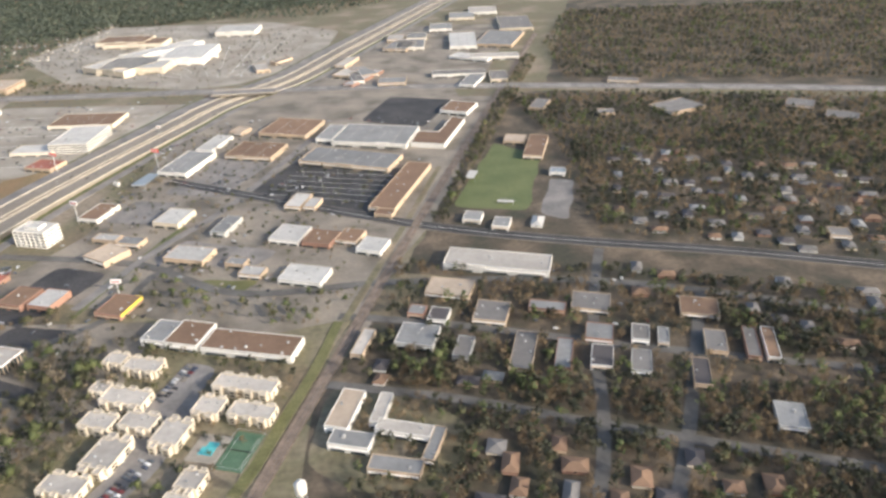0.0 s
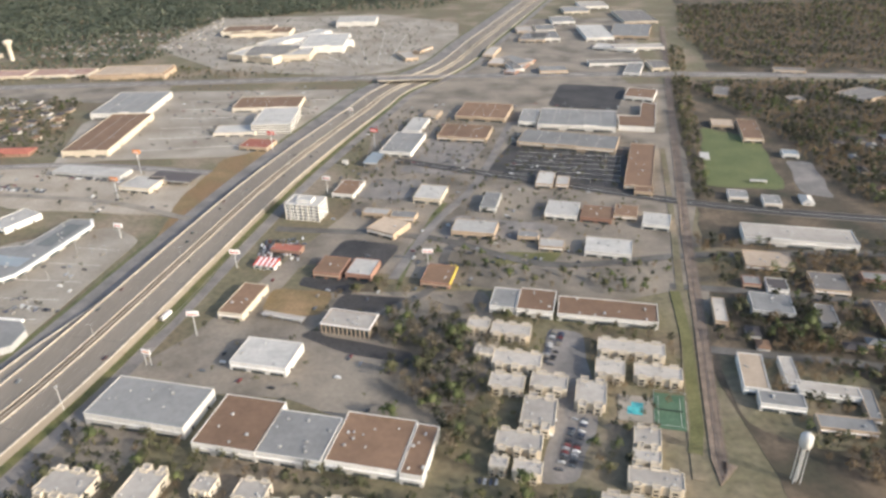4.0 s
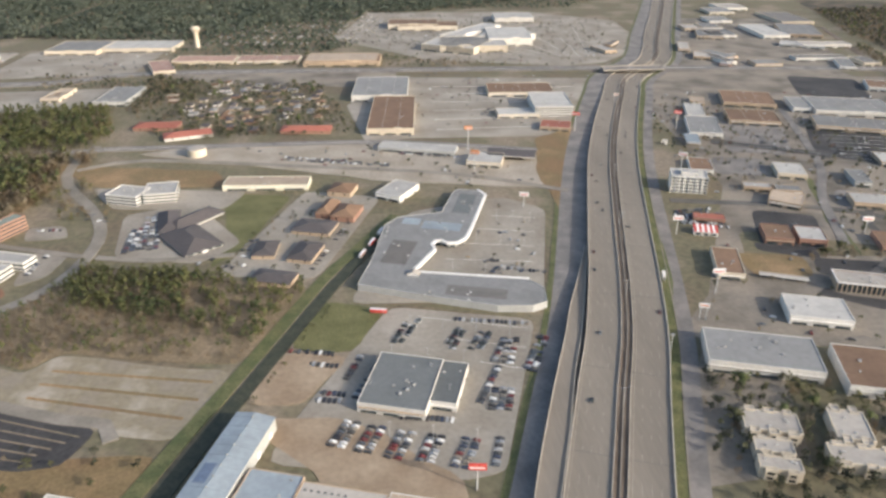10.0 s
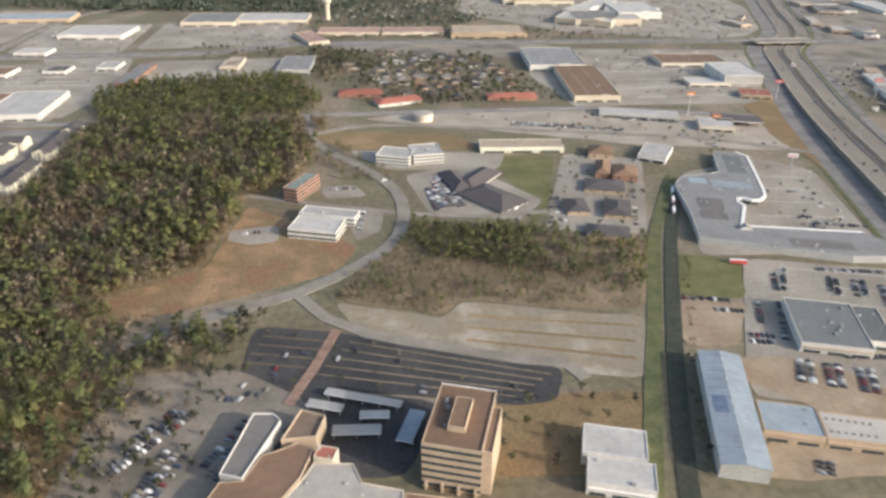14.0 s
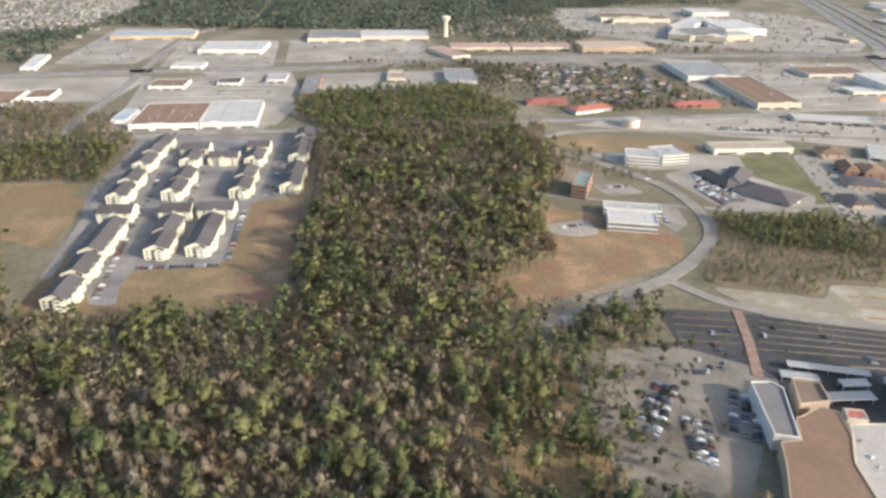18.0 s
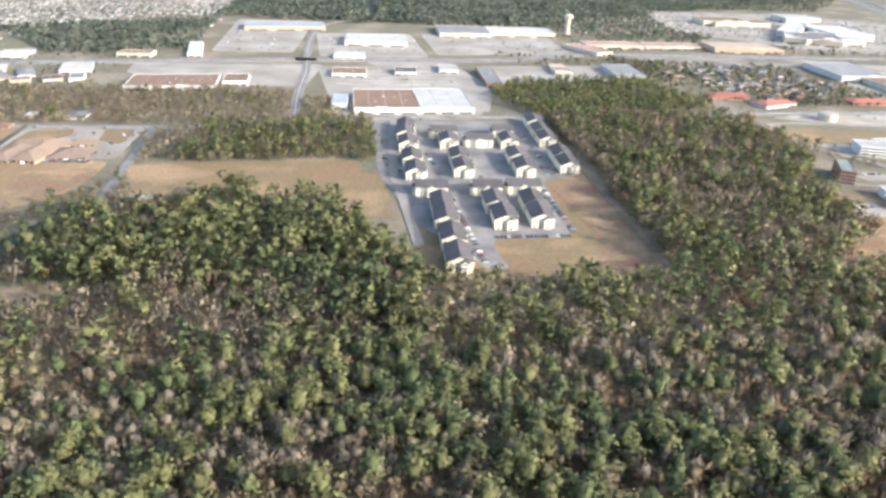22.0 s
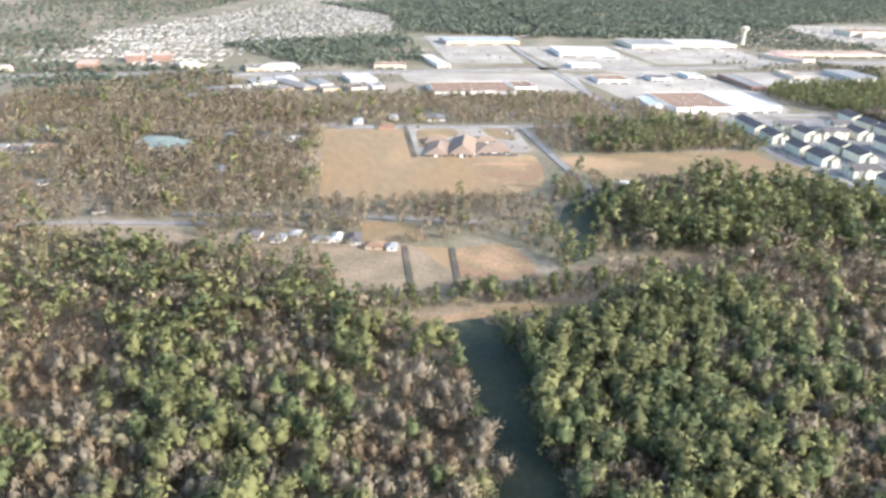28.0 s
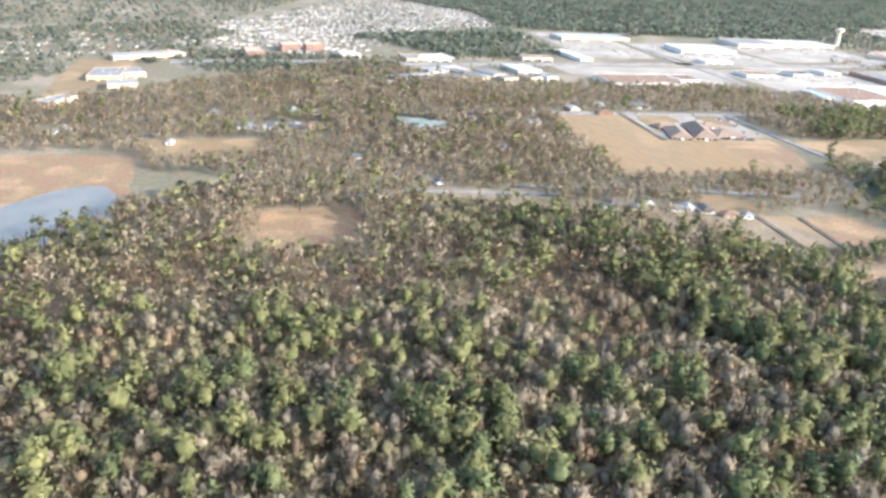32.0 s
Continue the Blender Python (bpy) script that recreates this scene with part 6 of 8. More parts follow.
shop(-267.7, 855.5, 83.2, 4.3, 67.7, 6.7, "W", "w")
shop(-245.0, 837.0, 46.0, 38.1, 16.7, 6.7, "W", "w")
shop(-336.2, 912.1, 73.6, 34.6, -3.0, 5.6, "N", "c")
shop(-221.5, 964.2, 50.5, 42.6, -3.0, 6.2, "W", "w")
shop(-718.7, 812.0, 55.2, 56.0, -2.0, 4.2, "G", "c")
shop(-653.0, 814.0, 74.0, 44.5, -2.0, 4.2, "W", "c")
shop(-609.6, 600.9, 26.2, 48.2, -3.0, 3.9, "G", "g")
shop(-732.9, 578.0, 13.0, 62.0, -2.0, 3.4, "G", "b")
shop(-663.5, 606.0, 15.5, 25.1, -3.0, 2.8, "T", "c")
house(-529.1, 493.4, 32.0, 13.9, 17.9, 3.9, "R", "w")
house(-554.8, 515.5, 28.8, 13.8, -3.0, 3.9, "R", "b")
house(-446.6, 498.6, 35.4, 13.4, -3.0, 3.9, "R", "b")
house(-556.1, 515.7, 30.5, 14.9, -3.0, 3.9, "R", "b")
office(-533.4, 378.5, 18.9, 15.0, -17.7, 5.4, "W", "w", 3)
office(-516.5, 381.7, 17.3, 18.0, 8.0, 5.4, "W", "w", 3)
shop(-459.2, 393.6, 49.1, 14.1, -3.0, 3.4, "T", "y")
pyramid(-486.5, 322.0, 19.0, 30.0, 38.0, 4.2, "D", "g")
pyramid(-491.0, 347.0, 12.0, 30.0, -38.0, 4.0, "D", "g")
pyramid(-503.0, 345.0, 10.0, 26.0, 14.0, 3.8, "D", "g")
office(-582.0, 335.6, 7.6, 22.5, -26.0, 7.4, "Q", "b", 4)
office(-571.5, 291.0, 22.5, 14.5, -16.0, 4.4, "W", "w", 2)
office(-566.5, 304.5, 27.0, 8.6, -17.0, 4.0, "W", "w", 2)
shop(-383.4, 376.0, 15.7, 22.9, -31.0, 3.4, "W", "w")
house(-414.8, 380.6, 13.5, 14.4, -16.0, 5.0, "N", "t")
house(-421.3, 353.6, 7.4, 18.9, -16.0, 5.0, "N", "b")
house(-410.8, 347.7, 12.6, 17.2, -16.0, 5.0, "N", "b")
house(-426.5, 331.7, 20.0, 15.0, -16.0, 3.4, "D", "t")
house(-447.8, 308.0, 10.6, 15.4, -3.0, 3.4, "D", "t")
house(-428.4, 303.8, 12.0, 18.5, -16.0, 3.4, "D", "t")
house(-440.1, 279.5, 18.7, 10.8, -16.0, 3.4, "D", "t")
centre, centre_mid = wide_building("shopping_centre", [(-402.5, 267.5), (-373.0, 255.6), (-344.5, 245.2), (-330.0, 244.2), (-323.6, 247.0), (-322.6, 258.5), (-328.0, 266.0), (-379.5, 276.8), (-367.8, 298.4), (-368.8, 303.5), (-366.8, 308.2), (-363.2, 308.6), (-360.0, 305.4), (-356.0, 305.6), (-352.0, 309.6), (-349.2, 316.5), (-342.2, 340.0), (-335.4, 363.0), (-338.6, 370.2), (-350.2, 372.4), (-353.2, 366.0), (-360.6, 342.0), (-384.0, 336.6), (-391.0, 327.0), (-396.5, 292.5)], 3.1, 0.2, "G", "g", list(range(6, 19)), "low grey shopping centre with a curved white shop front", "shopping centre")
for px, py, pw, pd, pr, pm in ((-362.0, 324.0, 20.0, 9.0, -16.0, "B"), (-377.0, 331.0, 9.0, 7.0, -16.0, "B"), (-347.5, 352.0, 9.5, 26.0, -16.0, "H"), (-384.0, 297.0, 12.0, 24.0, -16.0, "M"), (-352.0, 257.0, 26.0, 8.0, -14.0, "M")):
    box("roof_section", "roof_" + pm, centre, px - centre_mid.x, py - centre_mid.y, 3.1, pw, pd, 0.12, pr, "roof section of another covering")
crng = random.Random(8)
for px, py, pw, pd in ((-386.0, 305.0, 12.0, 40.0), (-350.0, 252.0, 50.0, 8.0), (-348.0, 345.0, 8.0, 40.0), (-366.0, 322.0, 16.0, 14.0)):
    for _ in range(7):
        u = crng.uniform(-0.5, 0.5)
        link("rooftop_unit", unit_mesh(), centre, pose(px - centre_mid.x + u * pw, py - centre_mid.y + crng.uniform(-0.5, 0.5) * pd - 0.25 * u * pw, 3.1, 0, 0, -16) @ Matrix.Diagonal((1.0, 0.7, 0.6, 1)))
link("entrance_gable", gable_walls(5.0, 3.0, 3.6, 1.4, "white_trim"), centre, pose(-378.0 - centre_mid.x, 274.6 - centre_mid.y, 0, 0, 0, -16), "white gabled entrance")
link("entrance_roof", gable_roof(5.0, 3.0, 3.6, 1.4, 0.3, "roof_C"), centre, pose(-378.0 - centre_mid.x, 274.6 - centre_mid.y, 0, 0, 0, -16))
shop(-200.5, 449.9, 2.0, 3.7, -106.0, 2.8, "G", "w")
shop(-384.9, 197.9, 23.4, 29.5, -16.0, 3.9, "H", "w", 12)
shop(-368.7, 196.5, 9.7, 23.3, -16.0, 3.4, "H", "w")
hall(-439.3, 156.9, 13.1, 51.9, -16.0, 5.0, "B", "g")
shop(-424.0, 150.7, 16.8, 13.4, -16.0, 3.9, "B", "t")
trade = shop(-403.7, 144.0, 25.3, 11.3, -16.0, 3.9, "C", "t", 0)
for i in range(7):
    for side in (-2.7, 2.7):
        box("skylight", "roof_H", trade, -11.0 + i * 2.0, side, 3.9, 0.75, 0.75, 0.14)
shop(-384.2, 139.3, 13.7, 11.6, -16.0, 3.9, "T", "w")
office(-522.1, 146.6, 15.9, 24.6, -17.4, 15.1, "N", "t", 6)
wide_building("hospital_wing", [(-586.5, 140.5), (-580.2, 138.3), (-572.6, 160.0), (-575.2, 163.4), (-581.0, 163.8)], 5.2, 0.5, "M", "w", [], "narrow hospital wing with grey roof behind white parapets", "hospital")
wide_building("hospital_wing", [(-571.8, 152.2), (-567.3, 164.5), (-559.9, 161.4), (-562.1, 152.6)], 4.8, 0.8, "K", "t", [], "small tan hospital wing with a sunken dark roof", "hospital")
wide_building("hospital_hall", [(-598.0, 112.0), (-589.1, 130.0), (-586.0, 138.0), (-580.0, 138.1), (-576.3, 147.0), (-573.0, 148.0), (-566.7, 151.0), (-562.5, 148.1), (-565.2, 137.8), (-568.0, 133.2), (-571.0, 128.0), (-574.2, 112.0)], 5.0, 0.25, "N", "t", [], "wide low hospital hall with brown gravel roof", "hospital")
pale, pale_mid = wide_building("hospital_hall", [(-562.2, 143.6), (-551.5, 142.5), (-549.0, 135.5), (-538.2, 132.0), (-540.0, 112.0), (-574.0, 112.0), (-570.7, 128.2), (-567.6, 133.4), (-564.9, 137.6)], 4.3, 0.3, "C", "c", [], "wide low hospital hall with pale stained roof", "hospital")
roof_units(pale, random.Random(5), 22.0, 20.0, 4.3, 9)
wide_building("hospital_wing", [(-537.8, 131.6), (-524.3, 128.3), (-527.0, 112.0), (-539.7, 112.0)], 3.9, 0.25, "N", "t", [], "low brown roofed link to the tower", "hospital")
shop(-558.9, 145.9, 5.5, 4.6, -17.0, 5.6, "R", "c", 2)
shop(-478.6, 144.8, 17.6, 11.8, -16.0, 4.5, "W", "w")
shop(-480.3, 133.1, 18.1, 9.8, -16.0, 4.5, "W", "w")
canopy(-549.3, 172.5, 24.9, 3.1, -19.4, 2.2, "W", "w")
canopy(-560.8, 169.8, 11.5, 3.4, -18.4, 2.2, "W", "w")
canopy(-545.8, 164.4, 9.0, 3.4, -3.0, 2.2, "W", "w")
canopy(-551.0, 158.3, 14.3, 4.1, -3.0, 2.2, "W", "w")
canopy(-535.2, 158.7, 4.9, 13.8, -20.2, 2.2, "B", "w")
shop(-822.8, 495.0, 44.0, 54.0, 0.0, 4.2, "N", "w", 14)
shop(-782.2, 497.0, 36.5, 57.0, 1.0, 4.2, "W", "w")
shop(-853.8, 494.6, 10.2, 28.0, -3.0, 3.9, "B", "w")
shop(-846.3, 593.7, 27.5, 24.6, -3.0, 2.8, "N", "w")
shop(-799.7, 599.2, 18.0, 19.0, -3.0, 2.8, "D", "w")
shop(-762.5, 609.9, 15.7, 22.0, -3.0, 2.8, "W", "w")
shop(-662.9, 614.8, 13.4, 29.9, -3.0, 2.8, "T", "c")
shop(-817.0, 748.5, 62.0, 48.0, -4.0, 4.0, "W", "w")
shop(-845.4, 665.5, 27.8, 20.3, -3.0, 2.8, "W", "w")
shop(-976.5, 552.0, 63.0, 40.0, 2.0, 3.6, "N", "w", 12)
shop(-932.5, 563.0, 18.0, 26.0, 2.0, 3.4, "N", "w", 2)
shop(-914.0, 832.0, 86.0, 38.0, 4.0, 4.0, "B", "t")
shop(-985.0, 690.0, 12.0, 60.0, 8.0, 3.0, "W", "w")
office(-1289.0, 657.0, 15.0, 26.0, 9.0, 6.0, "T", "b", 3)
office(-1259.0, 697.0, 17.0, 18.0, 10.0, 6.0, "T", "b", 3)
shop(-1129.9, 652.5, 29.1, 16.2, -3.0, 2.8, "W", "w")
shop(-1030.6, 664.1, 28.8, 17.3, -3.0, 3.4, "N", "c")
pyramid(-1025.3, 387.1, 12.4, 26.5, -14.1, 3.4, "K", "t")
pyramid(-1010.8, 388.7, 13.0, 34.5, -13.6, 5.0, "K", "t")
pyramid(-996.0, 386.4, 19.5, 19.4, 3.2, 3.4, "K", "t")
pyramid(-1025.1, 404.7, 15.0, 8.8, 11.3, 2.8, "K", "t")
pyramid(-995.6, 405.7, 13.4, 10.3, 7.7, 2.8, "K", "t")
house(-1051.0, 439.4, 9.5, 7.9, -3.0, 2.8, "N", "b")
house(-1182.5, 410.8, 17.9, 18.7, -12.5, 2.8, "Q", "w")
house(-945.2, 319.1, 10.6, 4.7, -3.0, 2.2, "W", "w")
house(-1116.4, 267.5, 6.2, 7.5, -10.5, 2.5, "D", "w")
house(-1106.2, 263.7, 4.9, 6.2, -11.9, 2.5, "G", "w")
house(-1099.7, 267.3, 4.4, 4.7, -5.2, 2.5, "W", "t")
house(-1089.5, 261.0, 6.7, 4.5, -14.9, 2.5, "M", "w")
house(-1083.5, 262.8, 3.5, 5.8, -5.2, 2.5, "W", "w")
house(-1076.9, 260.5, 5.2, 9.2, -5.3, 2.5, "D", "w")
house(-1069.6, 253.0, 6.5, 5.0, -10.1, 2.5, "N", "t")
house(-1063.0, 251.3, 3.9, 4.4, -5.3, 2.5, "G", "w")
house(-1183.1, 301.3, 5.2, 4.3, 10.3, 2.5, "D", "w")
house(-1140.2, 355.7, 3.8, 7.6, -4.1, 2.5, "G", "w")
house(-1067.9, 452.6, 6.0, 13.8, -2.8, 2.5, "W", "t")
house(-1016.5, 462.9, 11.5, 14.7, -2.7, 2.5, "M", "w")
house(-1106.7, 413.8, 9.6, 7.7, 4.2, 2.5, "W", "w")
house(-1124.6, 418.2, 4.8, 10.4, -3.3, 2.5, "D", "w")
house(-1240.4, 403.9, 13.4, 7.2, 54.6, 2.5, "N", "t")
house(-1240.6, 437.7, 9.4, 8.4, 13.1, 2.5, "G", "w")
house(-1249.7, 399.1, 15.3, 8.9, -3.6, 2.5, "D", "w")
house(-1143.7, 421.2, 5.4, 9.1, -3.3, 2.5, "G", "w")
house(-1044.4, 462.5, 5.1, 11.3, -2.7, 2.5, "W", "t")
house(-1172.7, 403.2, 18.6, 17.2, -10.6, 3.4, "Q", "y")
house(-1184.0, 532.3, 16.2, 5.7, 76.9, 2.8, "G", "w")
house(-1171.0, 558.2, 16.1, 17.5, 13.7, 2.8, "M", "t")
house(-1152.6, 565.4, 15.9, 15.6, 14.7, 2.8, "C", "g")
house(-1138.5, 556.4, 10.4, 16.6, 22.8, 2.8, "D", "t")
house(-1139.6, 595.2, 19.2, 19.0, 21.2, 2.8, "G", "w")
house(-1123.0, 565.0, 16.1, 14.8, 23.0, 2.8, "M", "t")
house(-1120.3, 601.3, 14.8, 24.5, 18.5, 2.8, "C", "g")
house(-1112.5, 580.6, 12.1, 43.7, 32.8, 2.8, "M", "t")
house(-1093.1, 587.1, 11.5, 27.1, 23.1, 2.8, "G", "w")
shop(-1085.8, 557.8, 13.4, 12.6, 17.6, 2.8, "M", "t")
shop(-1060.9, 603.7, 22.7, 30.6, 11.7, 2.8, "C", "g")
shop(-1065.2, 562.7, 13.0, 14.8, 18.8, 2.8, "D", "t")
shop(-1049.5, 568.6, 10.0, 20.3, 11.8, 2.8, "G", "w")
shop(-1150.1, 653.4, 16.1, 23.6, 9.9, 2.8, "M", "t")
shop(-1126.3, 660.5, 24.7, 23.9, 13.6, 2.8, "C", "g")
shop(-1389.2, 457.3, 22.4, 11.2, 61.2, 3.9, "G", "t")
shop(-1382.4, 548.0, 21.6, 34.5, 4.4, 3.9, "G", "t")
shop(-1364.1, 511.1, 18.9, 16.2, 15.6, 3.9, "G", "t")
shop(-1367.8, 556.4, 14.4, 23.4, 23.3, 3.9, "G", "t")
shop(-1379.5, 633.9, 41.3, 18.1, 23.8, 3.9, "G", "t")
shop(-1354.5, 647.3, 15.8, 14.8, 30.7, 3.9, "G", "t")
office(-1237.0, 700.0, 17.0, 16.0, 10.0, 6.0, "T", "b", 3)
shop(-1206.0, 663.0, 17.0, 19.0, 10.0, 4.0, "W", "c")
house(-1276.2, 403.8, 7.5, 10.5, 0.5, 2.2, "G", "w")
house(-1267.9, 399.3, 6.6, 9.0, 0.4, 2.2, "G", "w")
house(-1261.1, 404.0, 4.6, 10.6, 0.5, 2.2, "G", "w")
house(-1297.2, 435.6, 6.3, 9.0, 1.3, 2.2, "G", "w")
house(-1367.0, 397.4, 4.5, 4.7, 55.3, 2.2, "G", "w")
house(-1371.3, 389.5, 4.0, 7.0, 0.1, 2.2, "G", "w")
house(-1310.0, 369.0, 3.5, 6.5, -0.4, 2.2, "G", "w")
house(-1251.2, 439.9, 5.0, 15.5, 1.3, 2.2, "G", "w")
house(-1248.8, 404.1, 4.6, 10.6, 0.5, 2.2, "G", "w")
house(-1218.8, 341.3, 5.1, 3.8, 10.1, 2.2, "G", "w")
flats(-808.2, 245.3, 10.0, 15.5, -3.0, 7.0, "D", "y")
flats(-807.9, 265.1, 10.0, 15.5, -3.0, 7.0, "D", "y")
flats(-808.1, 285.0, 10.0, 15.5, -3.0, 7.0, "D", "y")
flats(-807.6, 301.3, 10.0, 15.5, -3.0, 7.0, "D", "y")
flats(-815.5, 347.0, 10.0, 15.5, -3.0, 7.0, "D", "y")
flats(-815.5, 367.6, 10.0, 15.5, -3.0, 7.0, "D", "y")
flats(-815.5, 394.3, 10.0, 15.5, -3.0, 7.0, "D", "y")
flats(-815.1, 414.8, 10.0, 15.5, -3.0, 7.0, "D", "y")
flats(-813.6, 429.1, 10.0, 15.5, -3.0, 7.0, "D", "y")
flats(-790.1, 350.5, 10.0, 15.5, -3.0, 7.0, "D", "y")
flats(-789.4, 369.0, 10.0, 15.5, -3.0, 7.0, "D", "y")
flats(-791.3, 398.5, 10.0, 15.5, -3.0, 7.0, "D", "y")
flats(-781.9, 284.4, 10.0, 15.5, -3.0, 7.0, "D", "y")
flats(-782.6, 302.3, 10.0, 15.5, -3.0, 7.0, "D", "y")
flats(-765.3, 285.2, 10.0, 15.5, -3.0, 7.0, "D", "y")
flats(-764.8, 302.0, 10.0, 15.5, -3.0, 7.0, "D", "y")
flats(-757.2, 350.3, 10.0, 15.5, -3.0, 7.0, "D", "y")
flats(-757.1, 369.2, 10.0, 15.5, -3.0, 7.0, "D", "y")
flats(-755.7, 397.9, 10.0, 15.5, -3.0, 7.0, "D", "y")
flats(-732.4, 354.2, 10.0, 15.5, -3.0, 7.0, "D", "y")
flats(-731.5, 371.8, 10.0, 15.5, -3.0, 7.0, "D", "y")
flats(-731.6, 401.3, 10.0, 15.5, -3.0, 7.0, "D", "y")
flats(-731.0, 418.7, 10.0, 15.5, -3.0, 7.0, "D", "y")
flats(-730.1, 438.7, 10.0, 15.5, -3.0, 7.0, "D", "y")
flats(-810.1, 322.4, 11.0, 15.6, -93.0, 7.0, "D", "y")
flats(-782.8, 321.5, 11.0, 14.2, -93.0, 7.0, "D", "y")
flats(-764.5, 322.2, 11.0, 16.2, -93.0, 7.0, "D", "y")
flats(-791.7, 416.5, 11.0, 15.7, -93.0, 7.0, "D", "y")
flats(-773.0, 399.2, 11.0, 16.2, -93.0, 7.0, "D", "y")
flats(-755.5, 417.1, 11.0, 12.7, -93.0, 7.0, "D", "y")
office(-216.2, 369.9, 19.9, 13.2, -16.0, 9.5, "W", "w", 5)
striped_shop(-229.4, 311.5, 11.5, 6.5, -16.0, 2.2)
shop(-221.5, 326.5, 16.0, 7.0, -16.0, 2.4, "R", "b", 2)
canopy(-213.9, 262.6, 20.5, 3.2, -21.0, 1.9, "C", "w")
shop(-233.8, 276.2, 11.8, 25.8, -16.0, 3.4, "N", "c", 3)
shop(-180.9, 300.7, 12.8, 15.5, -16.0, 3.4, "W", "b")
shop(-196.2, 303.9, 13.5, 16.6, -16.0, 3.4, "N", "b")
finned_office(-184.1, 253.2, 21.2, 11.4, -18.0, 4.4, "C", "t")
shop(-215.8, 232.7, 23.9, 17.4, -16.0, 3.9, "W", "w", 5)
shop(-253.0, 204.7, 39.4, 21.8, -16.0, 5.0, "G", "w", 16)
shop(-217.9, 191.4, 23.3, 25.6, -16.0, 4.5, "N", "w")
shop(-196.3, 183.4, 23.2, 21.4, -16.0, 4.5, "G", "w", 10)
shop(-171.5, 178.8, 24.9, 24.1, -16.0, 4.5, "N", "w", 12)
shop(-155.6, 173.4, 7.6, 23.5, -16.0, 4.5, "N", "w", 5)
shop(-116.0, 266.0, 11.3, 15.8, -16.0, 3.6, "G", "w")
shop(-102.3, 262.4, 16.0, 17.5, -16.0, 3.9, "N", "w")
shop(-73.2, 252.8, 42.0, 14.6, -15.0, 3.6, "N", "w", 12)
shop(-144.9, 389.1, 16.6, 20.2, -16.0, 3.4, "W", "c")
shop(-110.5, 373.9, 9.4, 21.6, -16.0, 3.4, "G", "g")
shop(-71.5, 359.0, 18.0, 19.0, -18.0, 3.0, "W", "w")
shop(-53.6, 351.8, 16.8, 16.5, -18.0, 2.8, "N", "b")
shop(-37.0, 352.5, 12.6, 15.0, -20.0, 2.8, "N", "t", 3)
shop(-24.0, 339.5, 14.3, 15.0, -21.0, 3.0, "W", "w")
shop(-122.8, 339.9, 23.3, 15.1, -16.0, 3.4, "W", "t")
shop(-169.2, 345.8, 17.2, 17.0, -33.2, 3.4, "T", "t")
shop(-176.5, 366.3, 15.0, 7.3, -16.0, 2.8, "W", "t")
shop(-161.0, 360.5, 14.2, 8.7, -16.0, 2.8, "G", "t")
shop(-57.5, 311.5, 23.0, 16.0, -17.0, 3.0, "W", "w")
shop(-85.2, 317.9, 12.4, 9.0, -16.0, 2.8, "W", "t")
shop(-95.5, 329.2, 10.8, 7.2, -16.0, 2.8, "G", "t")
grill = shop(-144.3, 291.4, 14.0, 17.5, -16.0, 2.8, "N", "b")
box("yellow_fascia", "sign_yellow", grill, 7.15, 0.4, 1.7, 0.4, 17.0, 1.4, 0, "bright yellow fascia board")
box("yellow_fascia", "sign_yellow", grill, 5.2, 8.95, 1.7, 3.4, 0.4, 1.4, 0, "bright yellow fascia board")
shop(-115.6, 499.8, 36.1, 30.0, -16.0, 3.4, "N", "t")
shop(-96.3, 550.0, 39.9, 38.3, -17.4, 3.4, "N", "t")
shop(-161.2, 480.9, 22.4, 41.8, -16.0, 3.4, "G", "w")
shop(-151.3, 522.1, 13.1, 33.1, -16.0, 2.8, "W", "w")
canopy(-181.1, 451.2, 9.5, 20.6, -16.0, 3.4, "B", "w")
shop(-137.8, 550.0, 11.3, 15.7, -20.2, 2.8, "T", "t")
shop(-28.0, 520.0, 58.0, 41.0, -15.0, 4.0, "G", "w", 18)
shop(-44.5, 473.0, 68.0, 29.0, -21.0, 3.6, "G", "t", 10)
shop(-63.5, 531.0, 13.0, 33.0, -15.0, 3.7, "G", "w")
shop(-8.5, 421.0, 16.5, 76.0, -19.0, 3.2, "N", "t", 14)
shop(-18.5, 380.5, 11.0, 8.0, -19.0, 3.0, "N", "t")
wide_building("store", [(-1.9, 497.7), (22.7, 490.0), (42.3, 548.6), (32.4, 555.0), (20.1, 519.1), (4.3, 523.0)], 3.4, 0.4, "N", "w", [], "brown roofed store wing with white parapets round a corner court", "store")
shop(40.0, 582.5, 24.0, 28.0, -24.0, 3.4, "N", "w")
shop(-72.9, 404.9, 10.6, 20.0, -16.0, 2.8, "W", "t")
shop(-63.2, 399.8, 7.6, 13.9, -16.0, 2.8, "W", "t")
shop(-194.9, 403.2, 13.8, 22.3, -16.0, 2.8, "N", "w")
shop(-46.0, 697.5, 11.0, 59.5, -28.9, 2.8, "W", "b")
shop(63.1, 844.6, 30.9, 73.9, -3.0, 3.9, "W", "w")
shop(67.2, 764.0, 45.6, 20.8, -30.7, 2.8, "W", "w")
shop(59.2, 669.9, 14.9, 40.8, -21.7, 2.8, "G", "w")
shop(-66.8, 764.1, 11.7, 39.9, -18.4, 3.4, "C", "t")
shop(-10.7, 830.7, 28.2, 40.0, -18.3, 3.4, "G", "t")
shop(-15.5, 877.8, 19.4, 28.6, -3.0, 3.4, "C", "t")
shop(-17.5, 678.0, 26.5, 20.5, -3.0, 3.4, "G", "t")
shop(-64.9, 716.8, 16.8, 25.3, -21.9, 3.4, "C", "t")
